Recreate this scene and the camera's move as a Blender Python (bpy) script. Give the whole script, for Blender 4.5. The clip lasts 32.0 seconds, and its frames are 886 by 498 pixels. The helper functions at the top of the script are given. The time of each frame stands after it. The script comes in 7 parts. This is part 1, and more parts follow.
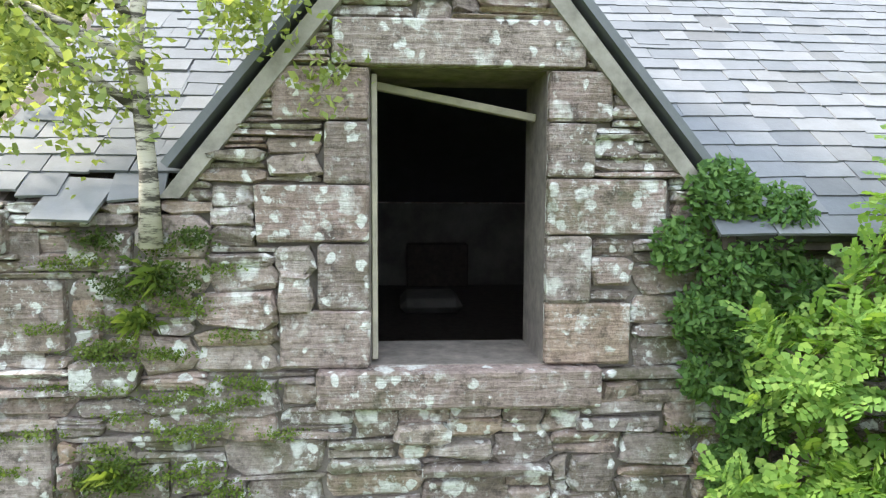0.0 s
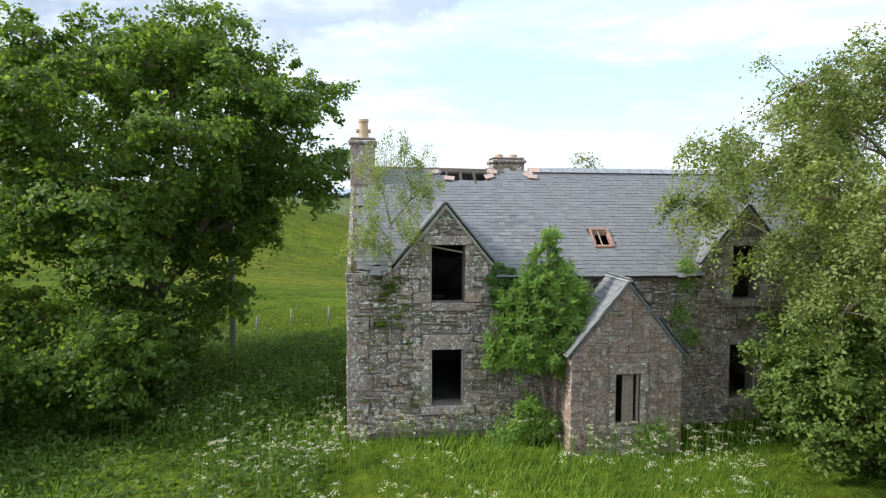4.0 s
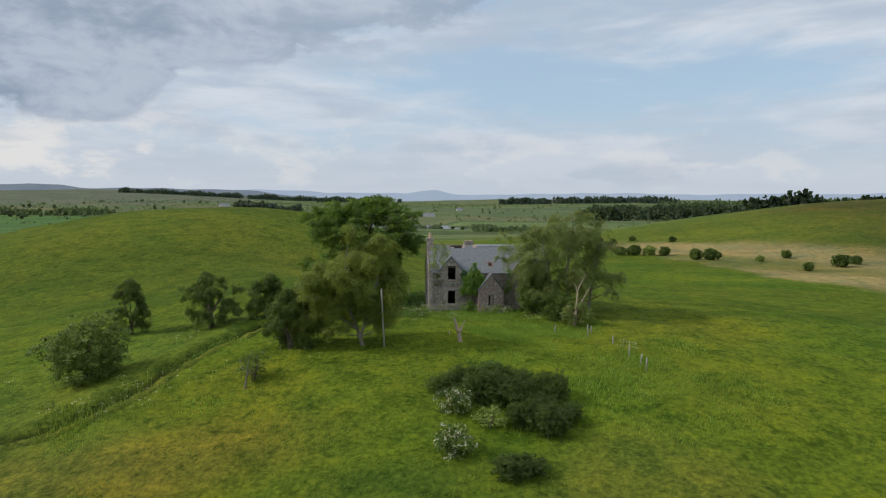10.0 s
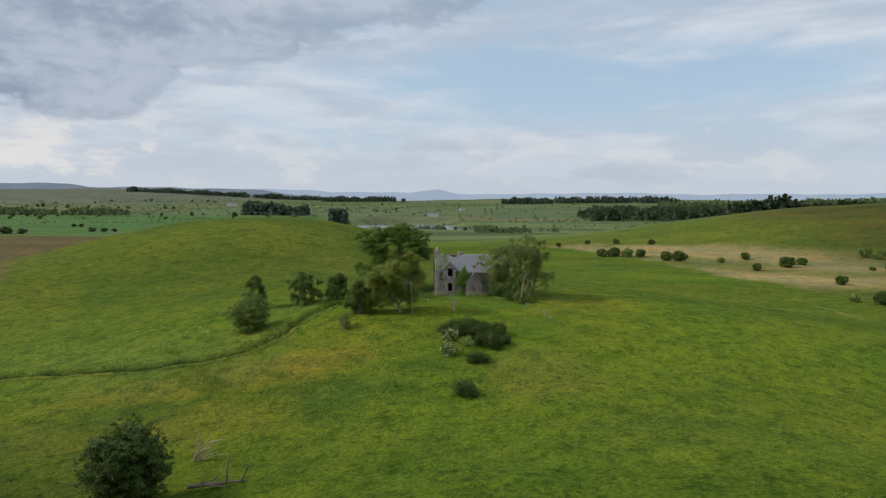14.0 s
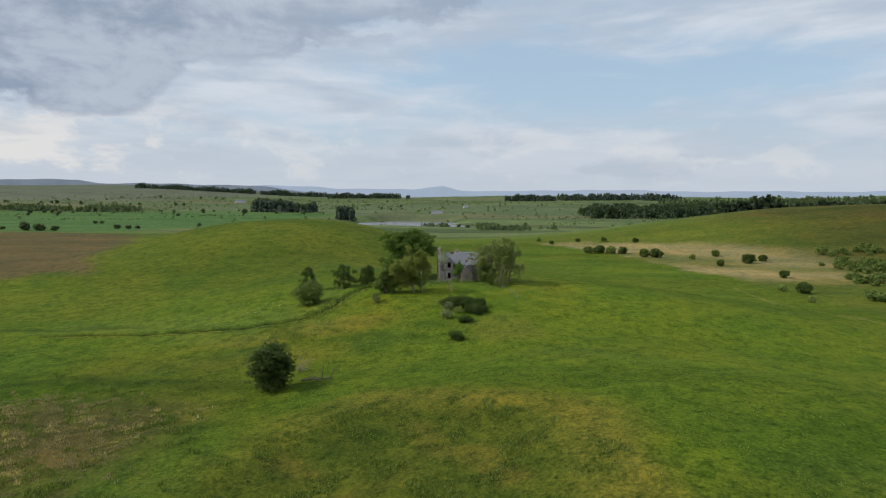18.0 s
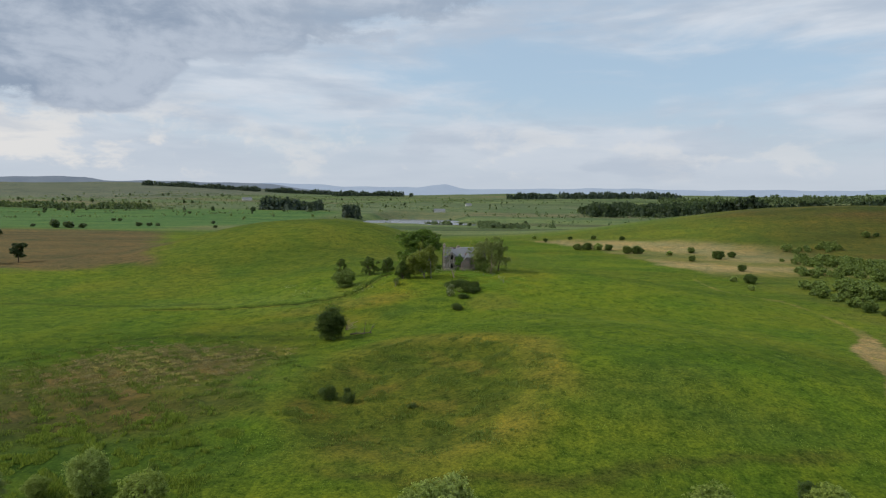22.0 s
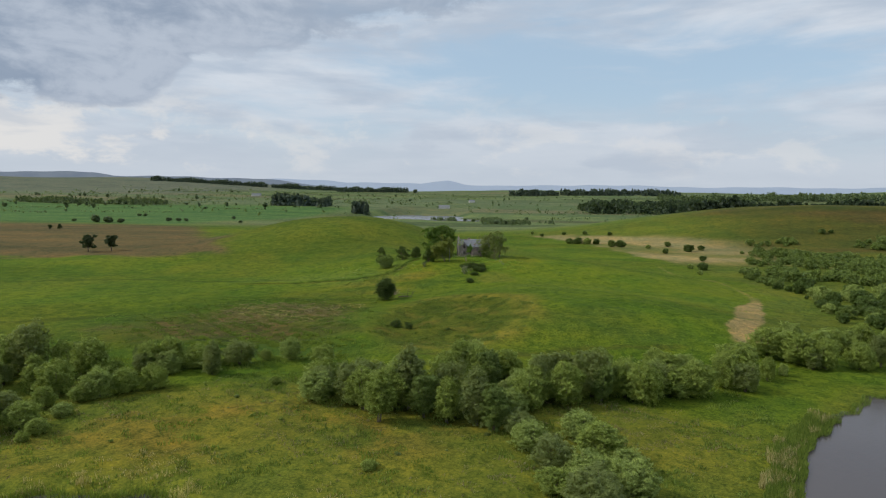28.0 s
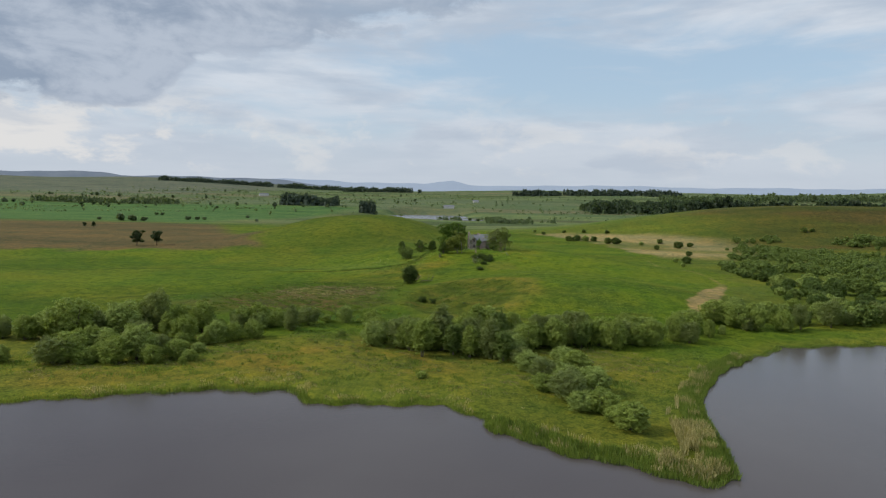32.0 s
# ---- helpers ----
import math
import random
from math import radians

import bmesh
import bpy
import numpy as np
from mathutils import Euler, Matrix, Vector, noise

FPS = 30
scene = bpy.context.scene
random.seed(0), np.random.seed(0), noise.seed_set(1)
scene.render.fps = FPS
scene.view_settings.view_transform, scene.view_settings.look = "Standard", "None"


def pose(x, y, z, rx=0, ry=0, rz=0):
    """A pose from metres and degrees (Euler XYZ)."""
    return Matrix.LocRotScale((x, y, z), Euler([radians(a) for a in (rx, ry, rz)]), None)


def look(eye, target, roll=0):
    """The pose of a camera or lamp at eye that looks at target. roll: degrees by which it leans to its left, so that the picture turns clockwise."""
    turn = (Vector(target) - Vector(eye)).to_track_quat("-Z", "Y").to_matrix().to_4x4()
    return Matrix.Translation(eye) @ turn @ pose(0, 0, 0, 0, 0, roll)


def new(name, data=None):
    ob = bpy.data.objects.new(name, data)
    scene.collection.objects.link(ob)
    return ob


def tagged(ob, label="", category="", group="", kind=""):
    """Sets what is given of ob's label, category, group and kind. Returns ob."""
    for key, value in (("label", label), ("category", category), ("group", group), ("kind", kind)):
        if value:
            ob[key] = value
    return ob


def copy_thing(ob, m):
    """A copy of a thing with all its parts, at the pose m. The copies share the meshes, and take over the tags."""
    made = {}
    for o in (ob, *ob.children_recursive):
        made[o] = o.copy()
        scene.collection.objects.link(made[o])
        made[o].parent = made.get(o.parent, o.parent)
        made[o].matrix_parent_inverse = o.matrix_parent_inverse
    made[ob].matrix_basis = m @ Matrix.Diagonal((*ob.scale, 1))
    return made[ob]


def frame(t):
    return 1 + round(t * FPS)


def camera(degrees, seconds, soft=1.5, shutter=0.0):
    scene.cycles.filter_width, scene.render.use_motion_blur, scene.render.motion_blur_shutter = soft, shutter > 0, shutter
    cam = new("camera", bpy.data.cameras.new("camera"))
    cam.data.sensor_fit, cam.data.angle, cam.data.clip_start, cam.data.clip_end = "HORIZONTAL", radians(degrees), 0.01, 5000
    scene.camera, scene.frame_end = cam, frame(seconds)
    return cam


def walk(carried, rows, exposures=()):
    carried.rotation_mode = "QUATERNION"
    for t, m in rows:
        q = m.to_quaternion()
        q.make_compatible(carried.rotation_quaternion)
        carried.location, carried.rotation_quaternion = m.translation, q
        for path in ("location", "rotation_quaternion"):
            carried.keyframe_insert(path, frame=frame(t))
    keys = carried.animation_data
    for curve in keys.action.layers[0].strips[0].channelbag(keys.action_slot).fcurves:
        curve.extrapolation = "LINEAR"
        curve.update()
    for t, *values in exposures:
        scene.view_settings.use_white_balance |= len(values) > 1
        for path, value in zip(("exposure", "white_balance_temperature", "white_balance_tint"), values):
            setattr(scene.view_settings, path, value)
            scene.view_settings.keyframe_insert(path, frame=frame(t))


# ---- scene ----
cam = camera(72.0, 32.0, 1.2)


def aim(x, y, z, yaw, pitch, roll):
    a, p = radians(yaw), radians(pitch)
    eye = Vector((x, y, z))
    return look(eye, eye + Vector((-math.sin(a) * math.cos(p), math.cos(a) * math.cos(p), math.sin(p))), roll)


# the drone's picture is brighter close to the house
EXPOSURES = [(0.0, 2.05), (1.0, 2.03), (2.0, 1.85), (3.0, 1.36), (4.0, 0.88), (4.5, 0.65), (6.5, 0.2), (8.0, 0.02), (10.0, -0.05), (32.0, -0.05)]

# seconds, eye, yaw, pitch, roll
PATH = [
    (0, 2.980, -2.970, 4.296, 4.202, -5.094, 0.300),
    (1, 3.020, -4.675, 4.448, 3.188, -6.497, 0.300),
    (2, 3.060, -7.678, 4.491, 2.190, -5.473, 0.300),
    (3, 3.099, -11.729, 5.010, 1.795, -4.122, 0.300),
    (4, 3.268, -16.856, 5.885, 1.948, -3.365, 0.300),
    (4.5, 3.501, -20.001, 6.095, 2.451, -2.873, 0.300),
    (6.5, 4.475, -36.113, 7.111, 3.224, -2.388, 0.300),
    (7.5, 4.841, -46.017, 8.145, 3.178, -3.012, 0.300),
    (9, 5.475, -62.394, 9.905, 3.206, -3.183, 0.300),
    (11, 6.604, -85.685, 12.349, 3.374, -3.057, 0.343),
    (13, 8.097, -109.214, 14.640, 3.514, -3.101, 0.386),
    (14.5, 9.406, -126.543, 16.163, 3.643, -3.338, 0.418),
    (16.5, 11.265, -149.202, 17.903, 3.872, -3.469, 0.469),
    (18, 12.620, -166.096, 19.006, 3.973, -3.615, 0.525),
    (19, 13.449, -177.442, 19.662, 4.160, -3.783, 0.562),
    (20, 14.184, -188.923, 20.267, 4.116, -3.923, 0.600),
    (21, 14.797, -200.568, 20.833, 4.206, -3.888, 0.637),
    (22, 15.268, -212.372, 21.368, 4.196, -3.856, 0.675),
    (23, 15.579, -224.291, 21.880, 4.137, -3.992, 0.713),
    (24, 15.720, -236.241, 22.372, 4.083, -3.961, 0.750),
    (25, 15.690, -248.111, 22.842, 4.178, -4.018, 0.781),
    (25.5, 15.613, -253.974, 23.066, 4.187, -4.005, 0.797),
    (27.5, 14.950, -276.616, 23.845, 4.381, -4.221, 0.859),
    (28, 14.715, -282.027, 23.995, 4.423, -4.269, 0.875),
    (29, 14.206, -292.567, 24.210, 4.501, -4.346, 0.906),
    (30, 13.696, -302.883, 24.272, 4.521, -4.358, 0.937),
    (31, 13.263, -313.362, 24.123, 4.690, -4.407, 0.969),
    (32, 13.007, -324.699, 23.691, 4.713, -4.272, 1.000),
]

walk(cam, [(t, aim(*row)) for t, *row in PATH], EXPOSURES)


# ---- sky and sun ----
SUN_AZ, SUN_EL = radians(-94), radians(37)
to_sun = Vector((math.sin(SUN_AZ) * math.cos(SUN_EL), math.cos(SUN_AZ) * math.cos(SUN_EL), math.sin(SUN_EL)))

world = bpy.data.worlds.new("overcast_sky")
scene.world = world
world.use_nodes = True
wt = world.node_tree
wt.nodes.clear()


def wnode(kind, **props):
    n = wt.nodes.new(kind)
    for key, value in props.items():
        n[key] = value
    return n


def wmath(op, a, b=None, clamp=False):
    n = wt.nodes.new("ShaderNodeMath")
    n.operation, n.use_clamp = op, clamp
    for i, v in enumerate((a, b)):
        if v is None:
            continue
        if isinstance(v, (int, float)):
            n.inputs[i].default_value = v
        else:
            wt.links.new(v, n.inputs[i])
    return n.outputs[0]


def wrange(value, a, b, c=0.0, d=1.0):
    n = wt.nodes.new("ShaderNodeMapRange")
    n.interpolation_type = "SMOOTHSTEP"
    wt.links.new(value, n.inputs[0])
    for i, v in enumerate((a, b, c, d)):
        n.inputs[i + 1].default_value = v
    return n.outputs[0]


def wmix(fac, a, b):
    n = wt.nodes.new("ShaderNodeMix")
    n.data_type = "RGBA"
    if isinstance(fac, (int, float)):
        n.inputs[0].default_value = fac
    else:
        wt.links.new(fac, n.inputs[0])
    for i, v in ((6, a), (7, b)):
        if isinstance(v, tuple):
            n.inputs[i].default_value = (*v, 1)
        else:
            wt.links.new(v, n.inputs[i])
    return n.outputs[2]


sky = wt.nodes.new("ShaderNodeTexSky")
sky.sky_type, sky.sun_disc = "NISHITA", False
sky.sun_elevation, sky.sun_rotation = SUN_EL, SUN_AZ
sky.air_density, sky.dust_density = 1.0, 1.5
geo = wt.nodes.new("ShaderNodeTexCoord")
sep = wt.nodes.new("ShaderNodeSeparateXYZ")
wt.links.new(geo.outputs["Generated"], sep.inputs[0])
dx, dy, dz = sep.outputs
up = wmath("MAXIMUM", dz, 0.0)
# clouds lie on a flat layer: the direction divided by its height
lift = wmath("ADD", up, 0.14)
comb = wt.nodes.new("ShaderNodeCombineXYZ")
wt.links.new(wmath("DIVIDE", dx, lift), comb.inputs[0])
wt.links.new(wmath("DIVIDE", dy, lift), comb.inputs[1])


def wnoise(scale, detail, rough, shift, distortion=0.0):
    m = wt.nodes.new("ShaderNodeMapping")
    m.inputs["Location"].default_value = shift
    m.inputs["Scale"].default_value = (0.8, 1.5, 1.0)
    wt.links.new(comb.outputs[0], m.inputs[0])
    n = wt.nodes.new("ShaderNodeTexNoise")
    n.inputs["Scale"].default_value, n.inputs["Detail"].default_value = scale, detail
    n.inputs["Roughness"].default_value, n.inputs["Distortion"].default_value = rough, distortion
    wt.links.new(m.outputs[0], n.inputs["Vector"])
    return n.outputs["Fac"]


az = wmath("ARCTAN2", dx, dy)


def angular(scale, detail, rough, shift, flat=1.0, distortion=0.0):
    """Noise over bearing and height above the horizon, for clouds seen from the side."""
    c = wt.nodes.new("ShaderNodeCombineXYZ")
    wt.links.new(az, c.inputs[0])
    wt.links.new(wmath("MULTIPLY", dz, flat), c.inputs[1])
    c.inputs[2].default_value = shift
    n = wt.nodes.new("ShaderNodeTexNoise")
    n.inputs["Scale"].default_value, n.inputs["Detail"].default_value = scale, detail
    n.inputs["Roughness"].default_value, n.inputs["Distortion"].default_value = rough, distortion
    wt.links.new(c.outputs[0], n.inputs["Vector"])
    return n.outputs["Fac"]


def centred(value, gain):
    return wmath("MULTIPLY", wmath("SUBTRACT", value, 0.5), gain)


big = wnoise(0.30, 3.0, 0.5, (3.1, 0.7, 0.0), 0.4)
small = wnoise(0.75, 5.0, 0.5, (7.3, 2.2, 0.0), 0.5)
veil = angular(3.2, 7.0, 0.58, 4.0, 4.2, 0.3)
heap = angular(9.0, 7.0, 0.60, 1.7, 1.9, 0.25)
wisp = angular(5.5, 6.0, 0.55, 9.0, 5.0, 0.2)
# thin broken layer over pale blue
gap_x, gap_z = wmath("DIVIDE", wmath("SUBTRACT", az, 0.16), 0.42), wmath("DIVIDE", wmath("SUBTRACT", dz, 0.20), 0.085)
gap = wmath("SUBTRACT", 1.0, wmath("ADD", wmath("MULTIPLY", gap_x, gap_x), wmath("MULTIPLY", gap_z, gap_z)))
gap = wmath("MULTIPLY", wmath("MAXIMUM", gap, 0.0), 0.21)
cover = wrange(wmath("SUBTRACT", wmath("ADD", wmath("MULTIPLY", veil, 0.75), wmath("MULTIPLY", big, 0.40)), gap), 0.34, 0.57)
shade = wrange(wmath("ADD", wmath("MULTIPLY", small, 0.45), wmath("MULTIPLY", wisp, 0.55)), 0.38, 0.60)
skyfac = wt.nodes.new("ShaderNodeVectorMath")
skyfac.operation = "SCALE"
skyfac.inputs[3].default_value = 0.115
wt.links.new(sky.outputs[0], skyfac.inputs[0])
cloud = wmix(shade, (0.48, 0.555, 0.66), (0.69, 0.74, 0.81))
pale = wmix(0.55, skyfac.outputs[0], (0.55, 0.73, 0.90))
mixed = wmix(wmath("MULTIPLY", cover, 0.92), pale, cloud)
# a band of paler cloud low down, heaped into cumulus towards the west
haze = wrange(dz, 0.02, 0.20, 0.85, 0.0)
mixed = wmix(haze, mixed, (0.545, 0.605, 0.685))
west = wrange(az, -0.75, -0.20, 1.0, 0.0)
low = wmath("MULTIPLY", wrange(dz, 0.03, 0.06), wrange(dz, 0.09, 0.20, 1.0, 0.0))
lit = wrange(wmath("ADD", heap, wmath("MULTIPLY", west, 0.10)), 0.53, 0.66)
mixed = wmix(wmath("MULTIPLY", wmath("MULTIPLY", lit, low), wmath("ADD", wmath("MULTIPLY", west, 0.60), 0.40)), mixed, (0.77, 0.765, 0.76))
under = wrange(angular(6.0, 5.0, 0.55, 1.2, 3.6, 0.2), 0.52, 0.68)
mixed = wmix(wmath("MULTIPLY", wmath("MULTIPLY", under, low), 0.55), mixed, (0.46, 0.53, 0.63))
# a heavy grey bank stands over the north-west, its foot lower to the west, thinning out eastwards
ragged = wmath("ADD", centred(heap, 0.13), centred(veil, 0.07))
foot = wmath("ADD", wrange(az, -0.56, -0.43, 0.128, 0.222), wmath("ADD", wrange(az, -0.38, -0.10, 0.0, 0.05), wrange(az, -0.12, 0.22, 0.0, 0.12)))
bank = wrange(wmath("SUBTRACT", wmath("ADD", dz, ragged), foot), -0.006, 0.014)
bank = wmath("MULTIPLY", bank, wmath("MULTIPLY", wrange(az, -1.7, -1.1), wrange(az, -0.50, -0.20, 1.0, 0.62)))
heavy = wmix(wrange(wmath("ADD", wmath("MULTIPLY", heap, 0.6), wmath("MULTIPLY", veil, 0.4)), 0.42, 0.60), (0.275, 0.345, 0.455), (0.47, 0.535, 0.635))
mixed = wmix(wmath("MULTIPLY", bank, 0.94), mixed, heavy)
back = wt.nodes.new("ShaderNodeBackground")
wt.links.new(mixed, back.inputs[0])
# the sky above the view is boosted to add soft light on the walls
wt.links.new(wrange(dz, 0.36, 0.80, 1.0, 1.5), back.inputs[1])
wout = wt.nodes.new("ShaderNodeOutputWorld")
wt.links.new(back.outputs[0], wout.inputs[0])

sun = new("sun", bpy.data.lights.new("sun", "SUN"))
sun.data.energy, sun.data.angle, sun.data.color = 3.05, radians(9.0), (1.0, 0.93, 0.82)
sun.matrix_world = look(to_sun * 500, (0, 0, 0))


# ---- materials ----
def material(name):
    m = bpy.data.materials.new(name)
    m.use_nodes = True
    t = m.node_tree
    return m, t, t.nodes["Principled BSDF"]


def link(t, a, b):
    t.links.new(a, b)


def coords(t, kind="Object", scale=(1, 1, 1)):
    c = t.nodes.new("ShaderNodeTexCoord")
    m = t.nodes.new("ShaderNodeMapping")
    m.inputs["Scale"].default_value = scale
    link(t, c.outputs[kind], m.inputs[0])
    return m.outputs[0]


def place(t, scale=(1, 1, 1)):
    g = t.nodes.new("ShaderNodeNewGeometry")
    m = t.nodes.new("ShaderNodeMapping")
    m.inputs["Scale"].default_value = scale
    link(t, g.outputs["Position"], m.inputs[0])
    return m.outputs[0]


def noise_of(t, vec, scale, detail=4.0, rough=0.55):
    n = t.nodes.new("ShaderNodeTexNoise")
    n.inputs["Scale"].default_value, n.inputs["Detail"].default_value, n.inputs["Roughness"].default_value = scale, detail, rough
    link(t, vec, n.inputs["Vector"])
    return n.outputs["Fac"]


def ramp(t, fac, *stops):
    n = t.nodes.new("ShaderNodeValToRGB")
    e = n.color_ramp.elements
    while len(e) < len(stops):
        e.new(0.5)
    for el, (pos, col) in zip(e, stops):
        el.position, el.color = pos, (*col, 1) if len(col) == 3 else col
    link(t, fac, n.inputs[0])
    return n.outputs[0]


def mixc(t, fac, a, b, mode="MIX"):
    n = t.nodes.new("ShaderNodeMix")
    n.data_type, n.blend_type = "RGBA", mode
    if isinstance(fac, (int, float)):
        n.inputs[0].default_value = fac
    else:
        link(t, fac, n.inputs[0])
    for i, v in ((6, a), (7, b)):
        if isinstance(v, tuple):
            n.inputs[i].default_value = (*v, 1)
        else:
            link(t, v, n.inputs[i])
    return n.outputs[2]


def calc(t, op, a, b):
    n = t.nodes.new("ShaderNodeMath")
    n.operation = op
    for i, v in enumerate((a, b)):
        if isinstance(v, (int, float)):
            n.inputs[i].default_value = v
        else:
            link(t, v, n.inputs[i])
    return n.outputs[0]


def bump(t, bsdf, height, strength=0.4, distance=0.02):
    b = t.nodes.new("ShaderNodeBump")
    b.inputs["Strength"].default_value, b.inputs["Distance"].default_value = strength, distance
    link(t, height, b.inputs["Height"])
    link(t, b.outputs[0], bsdf.inputs["Normal"])


def object_random(t):
    return t.nodes.new("ShaderNodeObjectInfo").outputs["Random"]


def island_random(t):
    return t.nodes.new("ShaderNodeNewGeometry").outputs["Random Per Island"]


def stone_material(name, low, mid, high, lichen=0.5, pieces="object"):
    m, t, b = material(name)
    p = place(t)
    rnd = object_random(t) if pieces == "object" else island_random(t)
    warm, rosy = (mid[0] * 1.03, mid[1] * 0.87, mid[2] * 0.74), (mid[0] * 0.98, mid[1] * 0.86, mid[2] * 0.84)
    base = ramp(t, rnd, (0.0, low), (0.22, mid), (0.38, warm), (0.52, high), (0.68, low), (0.82, rosy), (1.0, mid))
    fine = noise_of(t, p, 28.0, 6.0, 0.7)
    broad = noise_of(t, p, 3.3, 5.0, 0.65)
    layers = noise_of(t, place(t, (1.5, 1.5, 14.0)), 2.6, 5.0, 0.65)
    col = mixc(t, 0.75, base, ramp(t, fine, (0.3, (0.34, 0.32, 0.30)), (0.7, (1.0, 0.98, 0.95))), "MULTIPLY")
    col = mixc(t, 0.55, col, ramp(t, layers, (0.35, (0.45, 0.42, 0.38)), (0.62, (1.05, 1.02, 0.98))), "MULTIPLY")
    col = mixc(t, ramp(t, broad, (0.46, (0, 0, 0)), (0.66, (0.6, 0.6, 0.6))), col, (0.15, 0.125, 0.085))
    blotch = noise_of(t, p, 8.5, 7.0, 0.75)
    col = mixc(t, ramp(t, blotch, (0.36, (0.75, 0.75, 0.75)), (0.47, (0, 0, 0))), col, (0.075, 0.062, 0.055))
    col = mixc(t, ramp(t, blotch, (0.54, (0, 0, 0)), (0.66, (0.55, 0.55, 0.55))), col, (0.60, 0.57, 0.54))
    # round white and grey-green lichen, in patches of two sizes
    warp = t.nodes.new("ShaderNodeVectorMath")
    warp.operation = "ADD"
    wn = t.nodes.new("ShaderNodeTexNoise")
    wn.inputs["Scale"].default_value, wn.inputs["Detail"].default_value = 16.0, 5.0
    link(t, p, wn.inputs["Vector"])
    ws = t.nodes.new("ShaderNodeVectorMath")
    ws.operation = "SCALE"
    ws.inputs[3].default_value = 0.085
    link(t, wn.outputs["Color"], ws.inputs[0])
    link(t, p, warp.inputs[0])
    link(t, ws.outputs[0], warp.inputs[1])

    def rounds(scale, size):
        v = t.nodes.new("ShaderNodeTexVoronoi")
        v.inputs["Scale"].default_value = scale
        link(t, warp.outputs[0], v.inputs["Vector"])
        return ramp(t, v.outputs["Distance"], (size, (1, 1, 1)), (size + 0.07, (0, 0, 0)))

    where = ramp(t, noise_of(t, p, 3.1, 6.0, 0.7), (0.44, (0, 0, 0)), (0.52, (1, 1, 1)))
    clump = ramp(t, noise_of(t, p, 1.7, 5.0, 0.7), (0.47, (0, 0, 0)), (0.56, (1, 1, 1)))
    speck = ramp(t, noise_of(t, p, 19.0, 5.0, 0.75), (0.55, (0, 0, 0)), (0.62, (0.8, 0.8, 0.8)))
    cover_ = mixc(t, 1.0, rounds(10.0, 0.27), where, "MULTIPLY")
    cover_ = mixc(t, 1.0, cover_, mixc(t, 1.0, rounds(4.6, 0.27), clump, "MULTIPLY"), "LIGHTEN")
    cover_ = mixc(t, 1.0, cover_, mixc(t, 1.0, speck, clump, "MULTIPLY"), "LIGHTEN")
    cover_ = mixc(t, 1.0, cover_, ramp(t, fine, (0.32, (0.35, 0.35, 0.35)), (0.5, (1, 1, 1))), "MULTIPLY")
    cover_ = mixc(t, 1.0, cover_, (lichen, lichen, lichen), "MULTIPLY")
    col = mixc(t, cover_, col, (0.72, 0.73, 0.70))
    moss = ramp(t, noise_of(t, p, 0.9, 6.0, 0.7), (0.56, (0, 0, 0)), (0.68, (0.65, 0.65, 0.65)))
    col = mixc(t, moss, col, (0.10, 0.11, 0.04))
    link(t, col, b.inputs["Base Color"])
    b.inputs["Roughness"].default_value = 0.93
    b.inputs["Specular IOR Level"].default_value = 0.2
    bump(t, b, mixc(t, 0.5, mixc(t, 0.5, fine, blotch), layers), 1.0, 0.05)
    return m


STONE = stone_material("rubble_stone", (0.300, 0.252, 0.236), (0.580, 0.520, 0.492), (0.480, 0.420, 0.405), 1.0)
STONE_JOINED = stone_material("rubble_stone_far", (0.300, 0.250, 0.232), (0.560, 0.496, 0.470), (0.465, 0.405, 0.388), 0.75, "island")
DRESSED = stone_material("dressed_sandstone", (0.440, 0.372, 0.358), (0.545, 0.482, 0.465), (0.480, 0.408, 0.396), 0.95)
PORCH_STONE = stone_material("porch_stone", (0.405, 0.318, 0.294), (0.493, 0.400, 0.373), (0.405, 0.318, 0.296), 0.35, "island")


def plain(name, colour, rough=0.8, vary=0.25, scale=6.0, metal=0.0, dent=0.25):
    m, t, b = material(name)
    p = place(t)
    n = noise_of(t, p, scale, 5.0, 0.65)
    dark = tuple(c * (1 - vary) for c in colour)
    light = tuple(min(1, c * (1 + vary)) for c in colour)
    link(t, ramp(t, n, (0.3, dark), (0.7, light)), b.inputs["Base Color"])
    b.inputs["Roughness"].default_value, b.inputs["Metallic"].default_value = rough, metal
    bump(t, b, n, dent, 0.01)
    return m


MORTAR = plain("lime_mortar", (0.19, 0.165, 0.145), 0.95, 0.35, 9.0)
PLASTER = plain("dark_plaster", (0.16, 0.15, 0.13), 0.9, 0.4, 2.0)
OLD_WOOD = plain("weathered_wood", (0.24, 0.20, 0.16), 0.85, 0.35, 14.0)
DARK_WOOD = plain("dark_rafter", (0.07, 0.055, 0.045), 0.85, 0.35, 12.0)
PALE_BATTEN = plain("pale_batten", (0.42, 0.38, 0.30), 0.8)
GREY_POLE = plain("grey_pole", (0.27, 0.25, 0.22), 0.85, 0.25, 9.0)
CLAY = plain("buff_clay", (0.50, 0.36, 0.24), 0.8, 0.2, 8.0)
PINK_CLAY = plain("pink_ridge_clay", (0.42, 0.31, 0.27), 0.8, 0.25, 8.0)
LEAD = plain("weathered_lead", (0.30, 0.31, 0.32), 0.5, 0.2, 5.0, 0.4)
RUST = plain("rusty_iron", (0.28, 0.16, 0.12), 0.75, 0.4, 14.0)
BARK = plain("brown_bark", (0.12, 0.095, 0.07), 0.95, 0.4, 7.0, 0.0, 0.6)
